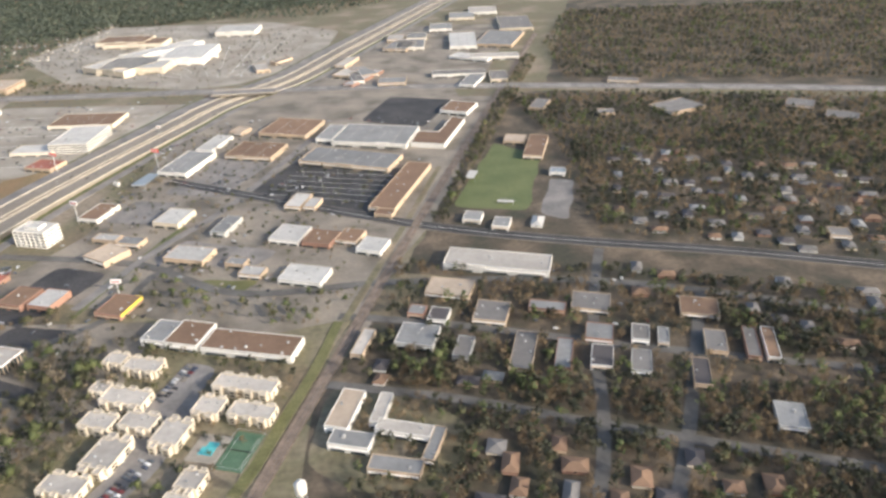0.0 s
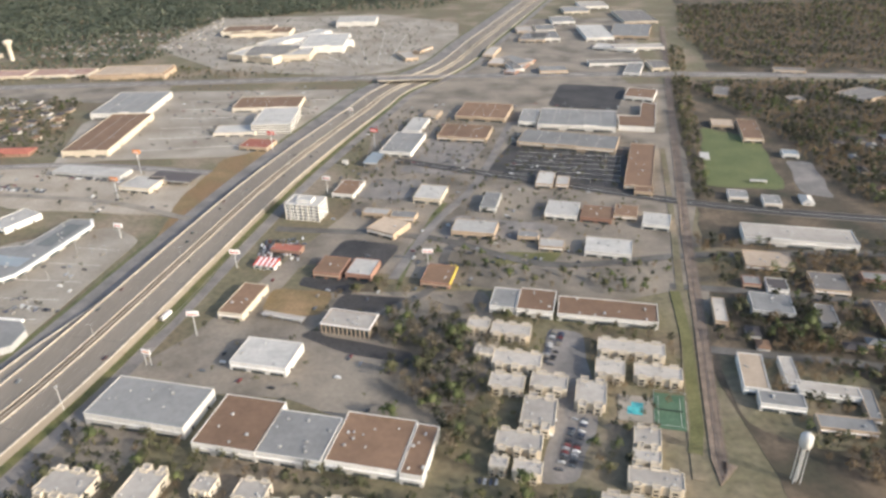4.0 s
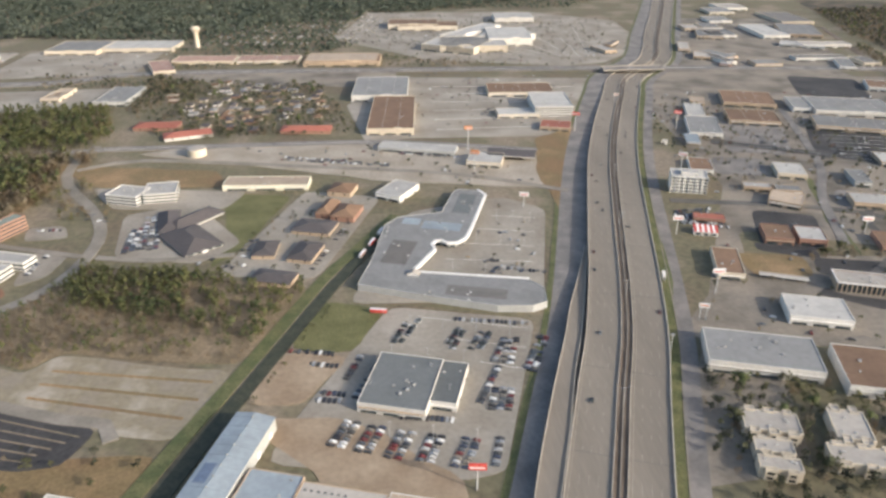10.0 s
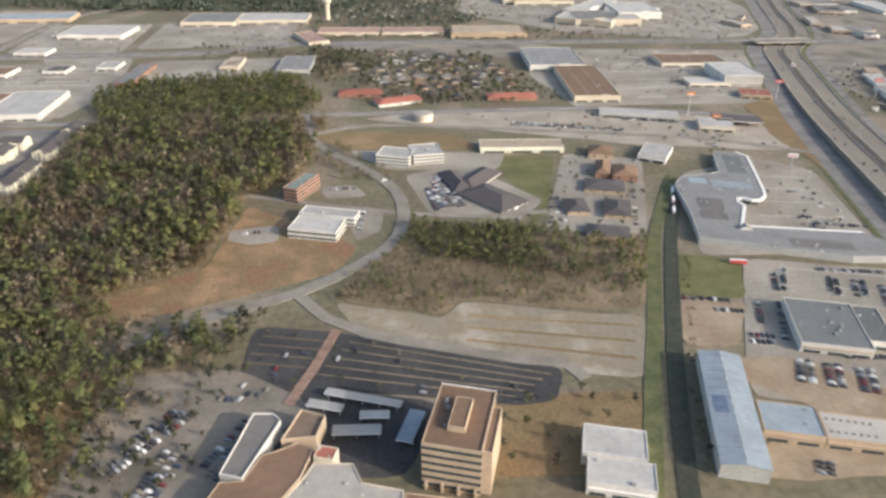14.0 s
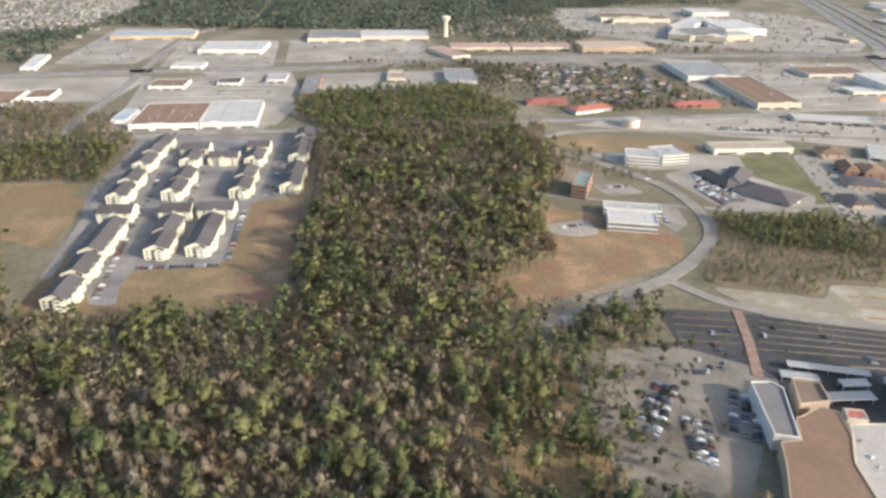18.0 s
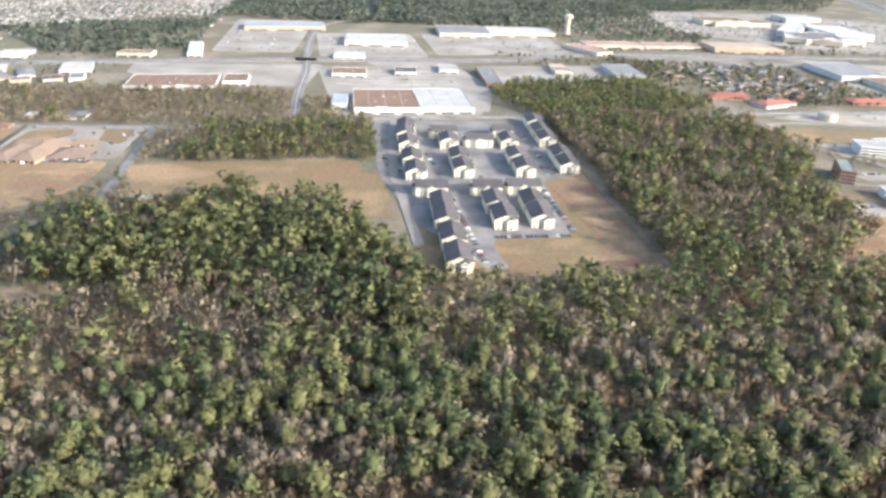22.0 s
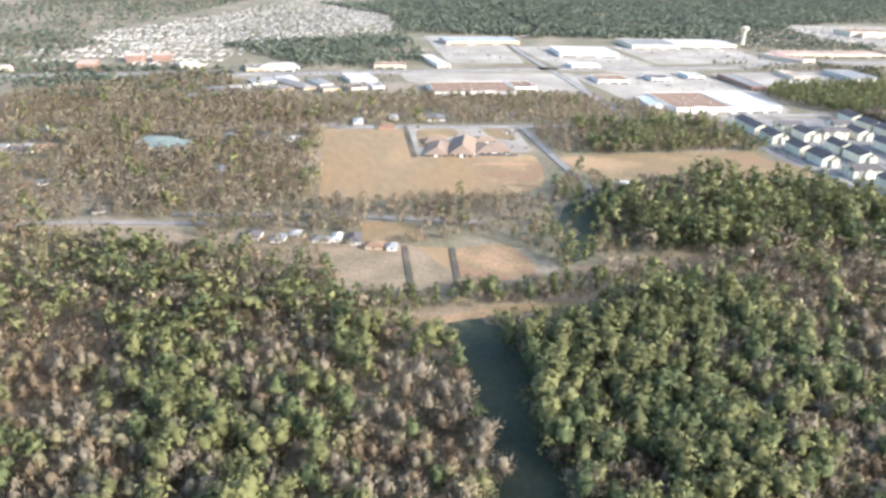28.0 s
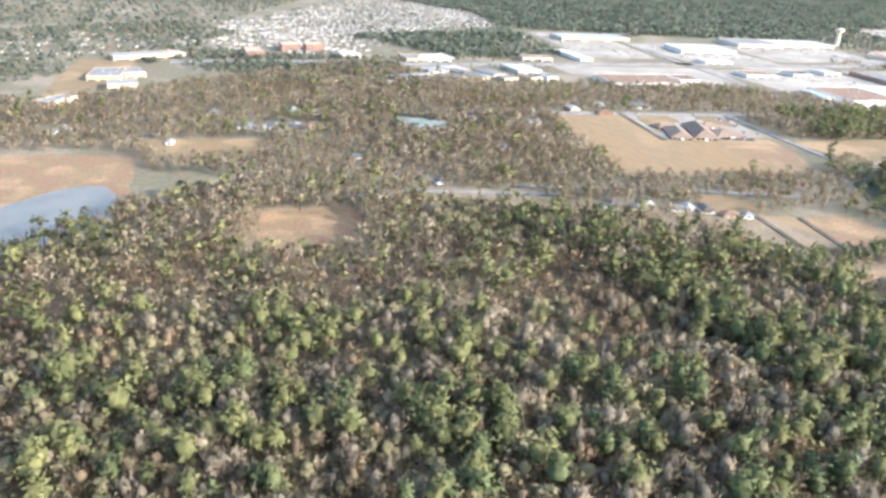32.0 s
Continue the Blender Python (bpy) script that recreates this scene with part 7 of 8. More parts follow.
shop(-157.0, 757.9, 13.9, 31.2, 17.2, 3.4, "C", "t")
shop(-140.1, 785.8, 26.5, 8.4, 56.1, 3.4, "M", "t")
shop(-48.1, 720.0, 18.3, 38.2, 25.7, 3.4, "G", "t")
shop(-53.6, 698.8, 11.0, 38.3, 11.5, 3.4, "M", "w")
shop(1.7, 837.5, 32.3, 45.1, -3.0, 3.4, "G", "w")
shop(10.4, 881.7, 23.8, 33.0, -3.0, 3.4, "G", "c")
shop(48.0, 697.2, 52.4, 15.1, -3.0, 3.4, "M", "w")
shop(85.3, 679.3, 17.0, 31.4, -3.0, 3.4, "M", "c")
shop(107.5, 848.9, 44.0, 77.1, -19.7, 3.4, "G", "t")
shop(90.2, 761.6, 53.1, 17.7, -3.0, 3.4, "C", "w")
shop(41.6, 930.9, 28.5, 36.4, -3.0, 3.4, "G", "w")
shop(73.7, 1003.1, 34.1, 41.7, -3.0, 3.4, "G", "c")
shop(105.9, 1039.3, 38.9, 44.6, -3.0, 3.4, "C", "w")
shop(137.0, 938.9, 41.4, 82.0, -3.0, 3.4, "M", "c")
block(-129.0, 228.0, 7.6, 7.9, -16.0, 3.4, "C", "c")
block(-129.5, 247.0, 9.2, 9.3, -16.0, 3.4, "C", "c")
block(-116.4, 241.5, 16.5, 10.4, -16.0, 3.4, "C", "c")
block(-116.8, 221.3, 19.0, 11.5, -16.0, 3.4, "C", "c")
block(-122.5, 207.9, 13.0, 10.4, -16.0, 3.4, "C", "c")
block(-106.9, 206.5, 13.7, 10.4, -16.0, 3.4, "C", "c")
block(-113.4, 190.3, 12.0, 18.6, -16.0, 3.4, "C", "c")
block(-122.5, 176.5, 15.7, 10.6, -16.0, 3.4, "C", "c")
block(-121.5, 164.0, 9.4, 7.5, -16.0, 3.4, "C", "c")
block(-130.5, 167.0, 6.0, 6.5, -16.0, 3.4, "C", "c")
block(-70.8, 224.9, 26.0, 10.5, -16.0, 3.4, "C", "c")
block(-82.3, 212.9, 11.0, 12.0, -16.0, 3.4, "C", "c")
block(-65.2, 208.4, 17.7, 10.0, -16.0, 3.4, "C", "c")
block(-92.9, 198.9, 11.1, 16.5, -16.0, 3.4, "C", "c")
block(-79.5, 175.0, 8.9, 10.9, -16.0, 3.4, "C", "c")
block(-82.4, 166.0, 9.1, 7.2, -16.0, 3.4, "C", "c")
block(-82.5, 156.5, 17.0, 9.0, -16.0, 3.4, "C", "c")
block(-95.0, 146.5, 14.0, 10.0, -16.0, 3.4, "C", "c")
block(-267.9, 167.6, 17.3, 12.3, -16.0, 3.9, "C", "c")
block(-272.4, 156.7, 11.6, 7.8, -16.0, 3.9, "C", "c")
block(-274.2, 149.3, 12.3, 7.1, -16.0, 3.9, "C", "c")
block(-243.7, 164.0, 11.2, 17.9, -16.0, 3.9, "C", "c")
block(-243.2, 148.9, 29.0, 10.4, -16.0, 3.9, "C", "c")
block(-208.3, 160.3, 10.3, 9.7, -16.0, 3.9, "C", "c")
block(-200.2, 151.2, 17.6, 9.9, 0.4, 3.9, "C", "c")
block(-173.4, 148.2, 26.1, 10.2, -16.0, 3.9, "C", "c")
block(-221.3, 149.0, 10.8, 10.9, -16.0, 3.9, "C", "c")
block(-223.8, 164.1, 7.1, 8.5, -16.0, 3.9, "C", "c")
block(-138.4, 140.4, 9.4, 6.6, -16.0, 3.9, "C", "c")
shop(-29.8, 206.5, 9.0, 21.6, -16.0, 3.4, "T", "w")
shop(-16.2, 205.8, 5.0, 17.0, -14.0, 3.2, "C", "w")
shop(-26.7, 189.8, 15.4, 7.7, -16.0, 3.4, "G", "w")
shop(-7.6, 194.0, 21.0, 6.2, -17.0, 3.2, "C", "w")
shop(3.0, 185.6, 4.4, 17.0, -19.0, 3.0, "G", "t")
shop(-10.6, 176.4, 18.6, 7.0, -14.0, 3.0, "G", "t")
shop(40.8, 313.3, 53.8, 17.4, -16.0, 3.9, "C", "w", 8)
# white roofs among these sheds are coloured grey, for the shade over them
shop(-1.5, 252.0, 17.0, 15.6, -16.0, 3.4, "G", "w")
shop(-25.2, 249.7, 5.4, 19.0, -16.0, 2.8, "C", "t")
shop(14.8, 291.0, 21.7, 15.7, -16.0, 2.8, "T", "t")
shop(32.6, 268.0, 15.3, 16.6, -16.0, 2.8, "M", "t")
shop(58.4, 269.8, 16.6, 7.1, -16.0, 2.8, "G", "b")
shop(79.1, 271.4, 17.6, 14.6, -16.0, 2.8, "M", "t")
shop(42.6, 237.2, 9.2, 26.3, -16.0, 2.8, "M", "t")
shop(58.8, 233.3, 6.7, 20.6, -16.0, 2.8, "G", "b")
shop(74.0, 230.3, 8.9, 14.7, -16.0, 2.8, "D", "w")
shop(88.9, 225.4, 8.0, 14.5, -16.0, 2.8, "M", "g")
shop(126.3, 262.2, 16.8, 14.5, -16.0, 2.8, "N", "t")
shop(77.0, 247.2, 11.7, 12.0, -16.0, 2.8, "G", "b")
shop(94.2, 244.8, 7.4, 11.6, -16.0, 2.8, "M", "w")
shop(103.2, 241.8, 4.6, 11.1, -16.0, 2.8, "G", "g")
shop(110.2, 216.3, 6.7, 17.4, -16.0, 2.8, "D", "t")
shop(137.8, 233.7, 5.4, 21.7, -16.0, 2.8, "M", "b")
shop(145.3, 232.4, 5.3, 22.1, -16.0, 2.8, "N", "w")
shop(132.6, 188.7, 10.4, 13.6, -16.0, 2.8, "G", "g")
shop(123.4, 235.8, 8.9, 15.5, -16.0, 2.8, "M", "t")
shop(-1.3, 272.5, 7.8, 7.5, -16.0, 2.8, "G", "b")
shop(8.5, 268.0, 9.0, 10.2, -16.0, 2.8, "D", "w")
shop(17.8, 242.0, 7.1, 14.7, -16.0, 2.8, "M", "g")
shop(75.9, 498.6, 15.6, 15.0, -16.0, 2.8, "T", "t")
shop(88.5, 479.7, 13.6, 43.4, -16.0, 3.4, "N", "t")
canopy(85.1, 464.9, 11.7, 10.0, -16.0, 2.8, "W", "w")
shop(33.0, 369.0, 10.6, 11.3, -16.0, 2.8, "G", "w")
shop(48.5, 358.8, 9.6, 12.3, -16.0, 2.8, "G", "w")
house(69.4, 360.0, 6.3, 11.9, -16.0, 2.8, "W", "w")
shop(94.8, 431.6, 10.3, 9.0, -16.0, 2.8, "B", "w")
canopy(37.6, 432.3, 6.0, 12.8, -18.0, 2.8, "W", "w")
canopy(54.8, 389.4, 10.0, 2.6, -14.0, 2.0, "W", "w")
shop(219.0, 558.5, 27.6, 36.5, -65.7, 2.8, "M", "t")
shop(108.8, 582.3, 12.1, 27.8, -24.5, 2.8, "M", "t")
shop(317.7, 549.3, 20.8, 21.2, -31.2, 2.8, "M", "t")
shop(197.9, 644.8, 28.0, 12.1, -18.5, 2.8, "M", "t")
shop(158.0, 552.5, 13.3, 11.8, -3.0, 2.8, "M", "t")
shop(225.8, 325.1, 10.6, 10.5, -16.0, 2.8, "M", "t")
shop(333.5, 514.4, 23.2, 18.8, -34.0, 2.8, "M", "t")

# landmarks
storage_tank(-513.3, 452.4, 6.2, 5.0)
water_tower(-596.1, 815.8)
high_mast(-286.2, 207.6, 11.5)
roadside_sign(-249.2, 252.8, 12.3, 1)
roadside_sign(-254.5, 483.5, 14.0, 1)
roadside_sign(-335.4, 447.4, 16.8, 1)
roadside_sign(-244.4, 311.5, 10.1, 1)
roadside_sign(-263.1, 233.0, 7.8, 0)
roadside_sign(-335.9, 405.6, 14.6, 1)
roadside_sign(-364.4, 149.6, 10.1, 1)
roadside_sign(-181.7, 479.3, 14.6, 1)
roadside_sign(-207.7, 401.3, 11.2, 1)
roadside_sign(-203.4, 555.4, 7.8, 0)
roadside_sign(-315.2, 350.8, 9.0, 1)
roadside_sign(-149.1, 305.5, 9.0, 1)
for tx, ty, tr, tc in ((-401.5, 300.0, 70, "roof_P"), (-397.2, 312.0, 70, "sign_red"), (-393.0, 324.0, 70, "sign_white"), (-393.5, 248.3, -12, "sign_red"), (-266.5, 268.0, 72, "sign_white")):
    truck_trailer(tx, ty, tr, tc)
swimming_pool(-78.2, 192.6, 7.0, 9.0, -16.0)
sports_court(-66.6, 190.2, 11.0, 19.0, -16.0)
silo_tower(-38.5, 155.2)

# parked cars
cars([(-382.9, 242.9), (-374.7, 242.3), (-384.0, 225.5), (-389.5, 226.0)], 14, 1)
cars([(-362.6, 234.5), (-358.1, 234.1), (-364.4, 219.8), (-369.7, 220.3)], 14, 1)
cars([(-354.5, 231.7), (-348.2, 230.3), (-353.5, 219.0), (-360.5, 219.5)], 14, 1)
cars([(-345.4, 226.6), (-338.7, 226.1), (-344.0, 208.4), (-352.6, 211.0)], 18, 1)
cars([(-330.7, 227.6), (-327.4, 225.2), (-336.7, 202.3), (-340.9, 206.3)], 18, 1)
cars([(-404.3, 182.7), (-398.1, 181.3), (-403.1, 169.5), (-410.1, 170.7)], 22, 1)
cars([(-396.7, 180.0), (-389.6, 178.5), (-395.3, 166.2), (-401.3, 168.0)], 22, 1)
cars([(-387.1, 176.8), (-380.2, 175.1), (-385.9, 162.7), (-392.3, 164.6)], 22, 1)
cars([(-377.0, 174.5), (-371.3, 172.6), (-376.0, 160.6), (-382.3, 162.4)], 22, 1)
cars([(-366.6, 172.2), (-360.1, 170.2), (-365.2, 157.1), (-372.3, 159.0)], 22, 1)
cars([(-354.0, 196.5), (-345.3, 195.1), (-348.6, 182.8), (-356.9, 184.1)], 22, 1)
cars([(-362.7, 242.2), (-332.8, 236.6), (-334.0, 234.4), (-363.7, 240.0)], 18, 1)
cars([(-385.9, 184.3), (-367.5, 181.2), (-368.8, 178.9), (-386.9, 182.2)], 14, 1)
cars([(-401.1, 218.8), (-398.6, 218.6), (-403.9, 204.1), (-406.3, 204.3)], 8, 1)
cars([(-412.2, 199.5), (-403.5, 197.8), (-406.2, 190.7), (-414.8, 192.1)], 10, 1)
cars([(-423.0, 137.5), (-418.0, 136.1), (-420.8, 131.3), (-425.2, 132.0)], 8, 1)
cars([(-426.9, 224.9), (-409.1, 221.4), (-409.7, 219.5), (-427.5, 222.9)], 8, 1)
cars([(-417.6, 215.5), (-407.4, 213.5), (-408.0, 211.7), (-418.1, 213.7)], 6, 1)
cars([(-517.6, 352.3), (-508.6, 355.5), (-500.3, 315.3), (-508.5, 312.8)], 20, 1)
cars([(-380.9, 448.3), (-342.0, 437.0), (-343.4, 432.5), (-382.0, 443.6)], 18, 1)
cars([(-457.0, 445.8), (-386.4, 425.6), (-387.7, 420.2), (-457.9, 436.6)], 14, 1)
cars([(-353.1, 304.0), (-327.5, 279.6), (-330.7, 269.7), (-350.5, 286.8)], 10, 1)
cars([(-340.1, 286.0), (-317.2, 278.8), (-317.5, 275.7), (-340.2, 281.7)], 10, 1)
cars([(-802.4, 302.7), (-799.2, 302.5), (-795.6, 244.5), (-798.8, 244.8)], 22, 1)
cars([(-789.0, 270.3), (-755.7, 270.2), (-755.6, 267.5), (-788.5, 267.2)], 20, 1)
cars([(-755.1, 326.0), (-751.0, 325.7), (-751.1, 272.5), (-754.6, 272.7)], 18, 1)
cars([(-805.6, 337.1), (-801.5, 336.8), (-799.7, 308.9), (-803.5, 309.2)], 8, 1)
cars([(-746.7, 361.0), (-737.7, 360.4), (-737.8, 343.8), (-746.4, 344.4)], 10, 1)
cars([(-586.6, 185.0), (-577.0, 180.7), (-581.1, 174.6), (-596.0, 176.0)], 8, 1)
cars([(-605.8, 156.6), (-597.1, 153.1), (-604.3, 134.5), (-609.4, 139.5)], 16, 1)
cars([(-626.2, 169.8), (-619.8, 167.7), (-625.2, 157.1), (-631.4, 159.1)], 4, 1)
cars([(-235.4, 339.9), (-214.1, 342.0), (-217.9, 325.4), (-233.9, 326.5)], 20, 1)
cars([(-99.5, 243.8), (-93.3, 241.2), (-102.5, 219.7), (-108.0, 220.0)], 16, 1)
cars([(-102.3, 189.2), (-95.3, 188.8), (-105.8, 164.2), (-113.0, 164.6)], 20, 1)
cars([(-110.3, 189.6), (-106.3, 189.4), (-109.3, 180.7), (-114.1, 180.9)], 6, 1)
cars([(-137.6, 163.4), (-130.9, 161.8), (-131.4, 160.6), (-138.3, 161.7)], 4, 1)
cars([(-133.9, 451.4), (-114.9, 450.0), (-119.2, 439.4), (-135.3, 443.8)], 8, 1)
cars([(-76.3, 470.4), (-17.2, 437.5), (-54.0, 399.8), (-90.9, 432.1)], 10, 1)
cars([(-351.6, 402.3), (-336.0, 392.6), (-334.3, 384.1), (-348.5, 389.2)], 5, 1)
cars([(-236.8, 335.4), (-213.0, 335.9), (-214.3, 314.7), (-236.4, 323.0)], 16, 1)
cars([(69.5, 283.1), (77.4, 282.2), (75.2, 272.5), (67.5, 273.3)], 4, 1)
cars([(-1030.0, 384.3), (-981.4, 375.2), (-981.3, 371.2), (-1029.2, 378.2)], 14, 1)
cars([(-982.4, 428.6), (-958.6, 426.3), (-958.2, 417.4), (-982.2, 419.8)], 10, 1)
cars([(-392.5, 218.1), (-390.0, 217.9), (-400.1, 193.5), (-402.8, 193.7)], 10, 1)
cars([(-351.4, 209.0), (-347.6, 208.0), (-356.5, 186.7), (-361.5, 188.7)], 14, 1)
cars([(-355.6, 171.3), (-352.8, 171.1), (-355.7, 157.6), (-360.0, 158.0)], 12, 1)
cars([(-482.8, 308.3), (-455.3, 295.0), (-453.8, 289.5), (-479.0, 296.8)], 6, 1)
cars([(-456.7, 329.0), (-450.9, 328.5), (-458.1, 296.3), (-463.4, 296.8)], 8, 1)
cars([(-411.5, 340.1), (-407.0, 339.8), (-422.3, 287.6), (-426.2, 287.9)], 10, 1)
cars([(-553.0, 312.0), (-549.5, 311.5), (-551.5, 290.0), (-554.5, 290.5)], 9, 1)
cars([(-570.0, 342.0), (-556.0, 342.5), (-555.0, 339.0), (-569.0, 338.5)], 7, 1)
cars([(-608.0, 293.0), (-594.0, 296.0), (-593.0, 292.5), (-607.0, 289.5)], 5, 1)
cars([(-551.1, 358.8), (-539.1, 359.4), (-533.7, 345.9), (-546.6, 343.2)], 6, 1)
cars([(-520.2, 337.5), (-511.5, 340.5), (-508.5, 312.8), (-516.7, 310.2)], 14, 1)
cars([(-744.4, 431.5), (-740.2, 431.3), (-740.1, 369.4), (-743.8, 369.7)], 8, 1)
cars([(-784.6, 386.4), (-781.5, 386.2), (-779.9, 339.0), (-782.7, 339.2)], 8, 1)
cars([(-807.1, 383.2), (-804.1, 382.9), (-800.7, 340.5), (-803.5, 340.7)], 8, 1)
cars([(-607.0, 173.9), (-599.5, 170.2), (-617.9, 145.1), (-623.5, 150.5)], 14, 1)
cars([(-584.9, 168.8), (-578.0, 159.4), (-587.4, 142.0), (-595.3, 147.8)], 14, 1)
stray_cars([(-187.5, 586.9), (37.1, 569.0), (-44.6, 301.8), (-162.9, 275.9), (-240.3, 252.3), (-229.0, 361.2)], 190)
stray_cars([(-449.7, 851.3), (-187.6, 1010.7), (-101.7, 782.3), (-218.0, 690.0)], 120)
stray_cars([(-374.1, 655.9), (-193.5, 639.1), (-244.3, 505.1), (-372.9, 476.7)], 40)
stray_cars([(-341.1, 358.9), (-308.7, 343.9), (-328.8, 253.1), (-382.3, 257.3)], 26)
stray_cars([(-587.6, 212.0), (-484.4, 181.8), (-501.3, 169.5), (-587.1, 184.5)], 10)
stray_cars([(-489.6, 463.0), (-290.7, 435.1), (-296.5, 386.6), (-456.3, 428.1)], 30)
stray_cars([(-873.2, 622.0), (-751.2, 629.3), (-758.1, 539.6), (-862.1, 544.2)], 30)
stray_cars([(-753.2, 791.8), (-616.8, 782.4), (-606.2, 699.1), (-729.5, 707.8)], 40)
stray_cars([(-879.2, 802.5), (-778.3, 801.8), (-772.2, 666.2), (-872.5, 668.8)], 30)
stray_cars([(-971.6, 870.0), (-885.7, 865.3), (-896.8, 691.8), (-971.8, 697.2)], 30)
stray_cars([(-270.9, 225.9), (-188.7, 277.5), (-124.2, 273.5), (-133.7, 207.2), (-181.2, 193.7)], 16)
stray_cars([(18.5, 335.1), (135.2, 276.0), (149.4, 222.1), (-11.4, 245.8)], 90)
stray_cars([(-402.5, 702.5), (-176.1, 672.8), (-223.6, 571.7), (-300.5, 494.6)], 80)
stray_cars([(-91.2, 460.0), (-11.3, 446.7), (-25.3, 396.5), (-100.8, 420.1)], 24)

# houses and estates
homes([(-539.0, 660.7), (-451.0, 652.5), (-434.5, 528.9), (-467.5, 524.6), (-516.7, 521.9), (-548.9, 546.3)], 15.0, -3.0, "NDDG", "tctw")
homes([(142.0, 477.0), (257.9, 427.1), (286.0, 385.0), (229.7, 292.5), (168.9, 323.9), (111.7, 337.4)], 17.0, -14.0, "GDNMM", "wcbg")
homes([(20.0, 194.1), (87.2, 176.8), (148.3, 158.6), (134.1, 135.4), (57.7, 141.5), (12.8, 158.2)], 13.0, -14.0, "NMDN", "btcw")
homes([(103.3, 306.8), (214.5, 267.4), (189.2, 225.9), (156.8, 237.1), (95.8, 260.8)], 20.0, -14.0, "MDNM", "bgw")
homes([(-18.5, 238.5), (30.5, 229.9), (28.8, 215.7), (-18.0, 223.6)], 13.0, -14.0, "NGD", "wt")
homes([(-576.4, 600.7), (-476.7, 609.9), (-436.2, 515.9), (-495.5, 483.2), (-519.5, 484.9)], 16.0, -3.0, "NDDT", "btc")
suburb("estate", "a wide estate of small pale houses", [(-1352.8, 913.8), (-1180.9, 1114.0), (-1000.3, 1331.0), (-990.3, 826.1), (-1146.7, 795.2), (-1197.0, 670.2), (-1253.4, 661.3)], 10.0, -8.0)
suburb("estate_west", "a far estate of pale houses", [(-1366.1, 797.7), (-1132.2, 1441.8), (-1003.1, 1362.5), (-1003.5, 990.2), (-1209.5, 803.7), (-1245.2, 733.0), (-1315.3, 685.9), (-1365.7, 696.3)], 10.0, -8.0)
suburb("estate_north", "houses among trees beyond the mall", [(-631.7, 1031.8), (-412.2, 1110.1), (-388.7, 919.7), (-434.0, 802.7), (-580.4, 802.1)], 13.0, -8.0)
suburb("estate_far", "far pale houses among trees", [(-1517.6, 727.8), (-1445.0, 829.8), (-1358.9, 715.6), (-1404.7, 657.4), (-1473.7, 605.7)], 14.0, -8.0)
finish_far_cars()

# lot details
bay_rows("kerb_islands", "tan kerbed islands between parking rows", [(-555.7, 207.8), (-484.4, 181.8), (-501.3, 169.5), (-568.0, 185.8)], 5, "ground", 0.55, 0.08)
bay_rows("kerb_islands", "tan kerbed islands between parking rows", [(-585.1, 213.5), (-561.6, 208.2), (-568.7, 188.7), (-590.6, 193.4)], 4, "ground", 0.55, 0.08)
bay_rows("kerb_islands", "grassy islands across the old lot", [(-512.5, 222.0), (-448.5, 211.3), (-457.2, 182.5), (-516.1, 199.6)], 3, "drygrass", 1.2, 0.06)
bay_rows("painted_rows", "faded white parking rows", [(-330.2, 349.7), (-308.7, 343.9), (-325.9, 263.2), (-377.6, 270.0)], 5, "lane_paint", 0.18, 0.01)
bay_rows("painted_rows", "faded white parking rows", [(-83.0, 464.5), (-11.3, 446.7), (-25.3, 396.5), (-100.8, 420.1)], 6, "lane_paint", 0.16, 0.01)
bay_rows("painted_rows", "faded white parking rows", [(-353.3, 633.1), (-217.9, 620.6), (-268.2, 486.8), (-357.2, 481.6)], 6, "lane_paint", 0.2, 0.01)
bay_rows("painted_rows", "faded white parking rows", [(-862.0, 610.9), (-755.6, 611.5), (-758.4, 548.4), (-859.7, 552.8)], 5, "lane_paint", 0.2, 0.01)
bay_rows("painted_rows", "faded white parking rows", [(-374.7, 810.0), (-235.9, 735.7), (-175.9, 724.6), (-133.0, 941.1)], 7, "lane_paint", 0.25, 0.01)
bay_rows("painted_rows", "faded white parking rows", [(-384.1, 252.5), (-331.6, 238.8), (-340.9, 199.0), (-351.2, 203.4)], 3, "lane_paint", 0.16, 0.01)
lot_lamps([(-328.6, 349.5), (-308.7, 343.9), (-325.9, 263.2), (-375.1, 269.8)], 3, 3, 6.0)
lot_lamps([(-383.5, 247.6), (-332.8, 236.6), (-358.3, 157.8), (-414.0, 167.7)], 4, 4, 5.0)
lot_lamps([(-353.3, 633.1), (-217.9, 620.6), (-268.2, 486.8), (-357.2, 481.6)], 4, 2, 6.5)
lot_lamps([(-83.0, 464.5), (-11.3, 446.7), (-25.3, 396.5), (-100.8, 420.1)], 3, 2, 5.5)
lot_lamps([(-862.0, 610.9), (-755.6, 611.5), (-758.4, 548.4), (-859.7, 552.8)], 4, 2, 6.0)
lot_lamps([(-374.7, 810.0), (-235.9, 735.7), (-175.9, 724.6), (-133.0, 941.1)], 5, 3, 6.5)

# single trees
grove([(-200.9, 291.7), (-167.5, 288.2), (-137.5, 250.1), (-134.6, 208.0), (-137.1, 185.5), (-143.8, 175.4)], 14, ('leafy', 'dark', 'bare'), 8.1)
grove([(-149.0, 329.3), (-38.6, 284.5), (-46.9, 262.0), (-118.1, 283.1)], 8, ('leafy', 'dark'), 5.7)
grove([(-169.9, 266.4), (-137.4, 255.0), (-133.7, 207.2), (-151.2, 166.7), (-176.0, 209.6)], 13, ('leafy', 'bare', 'dark'), 8.1)
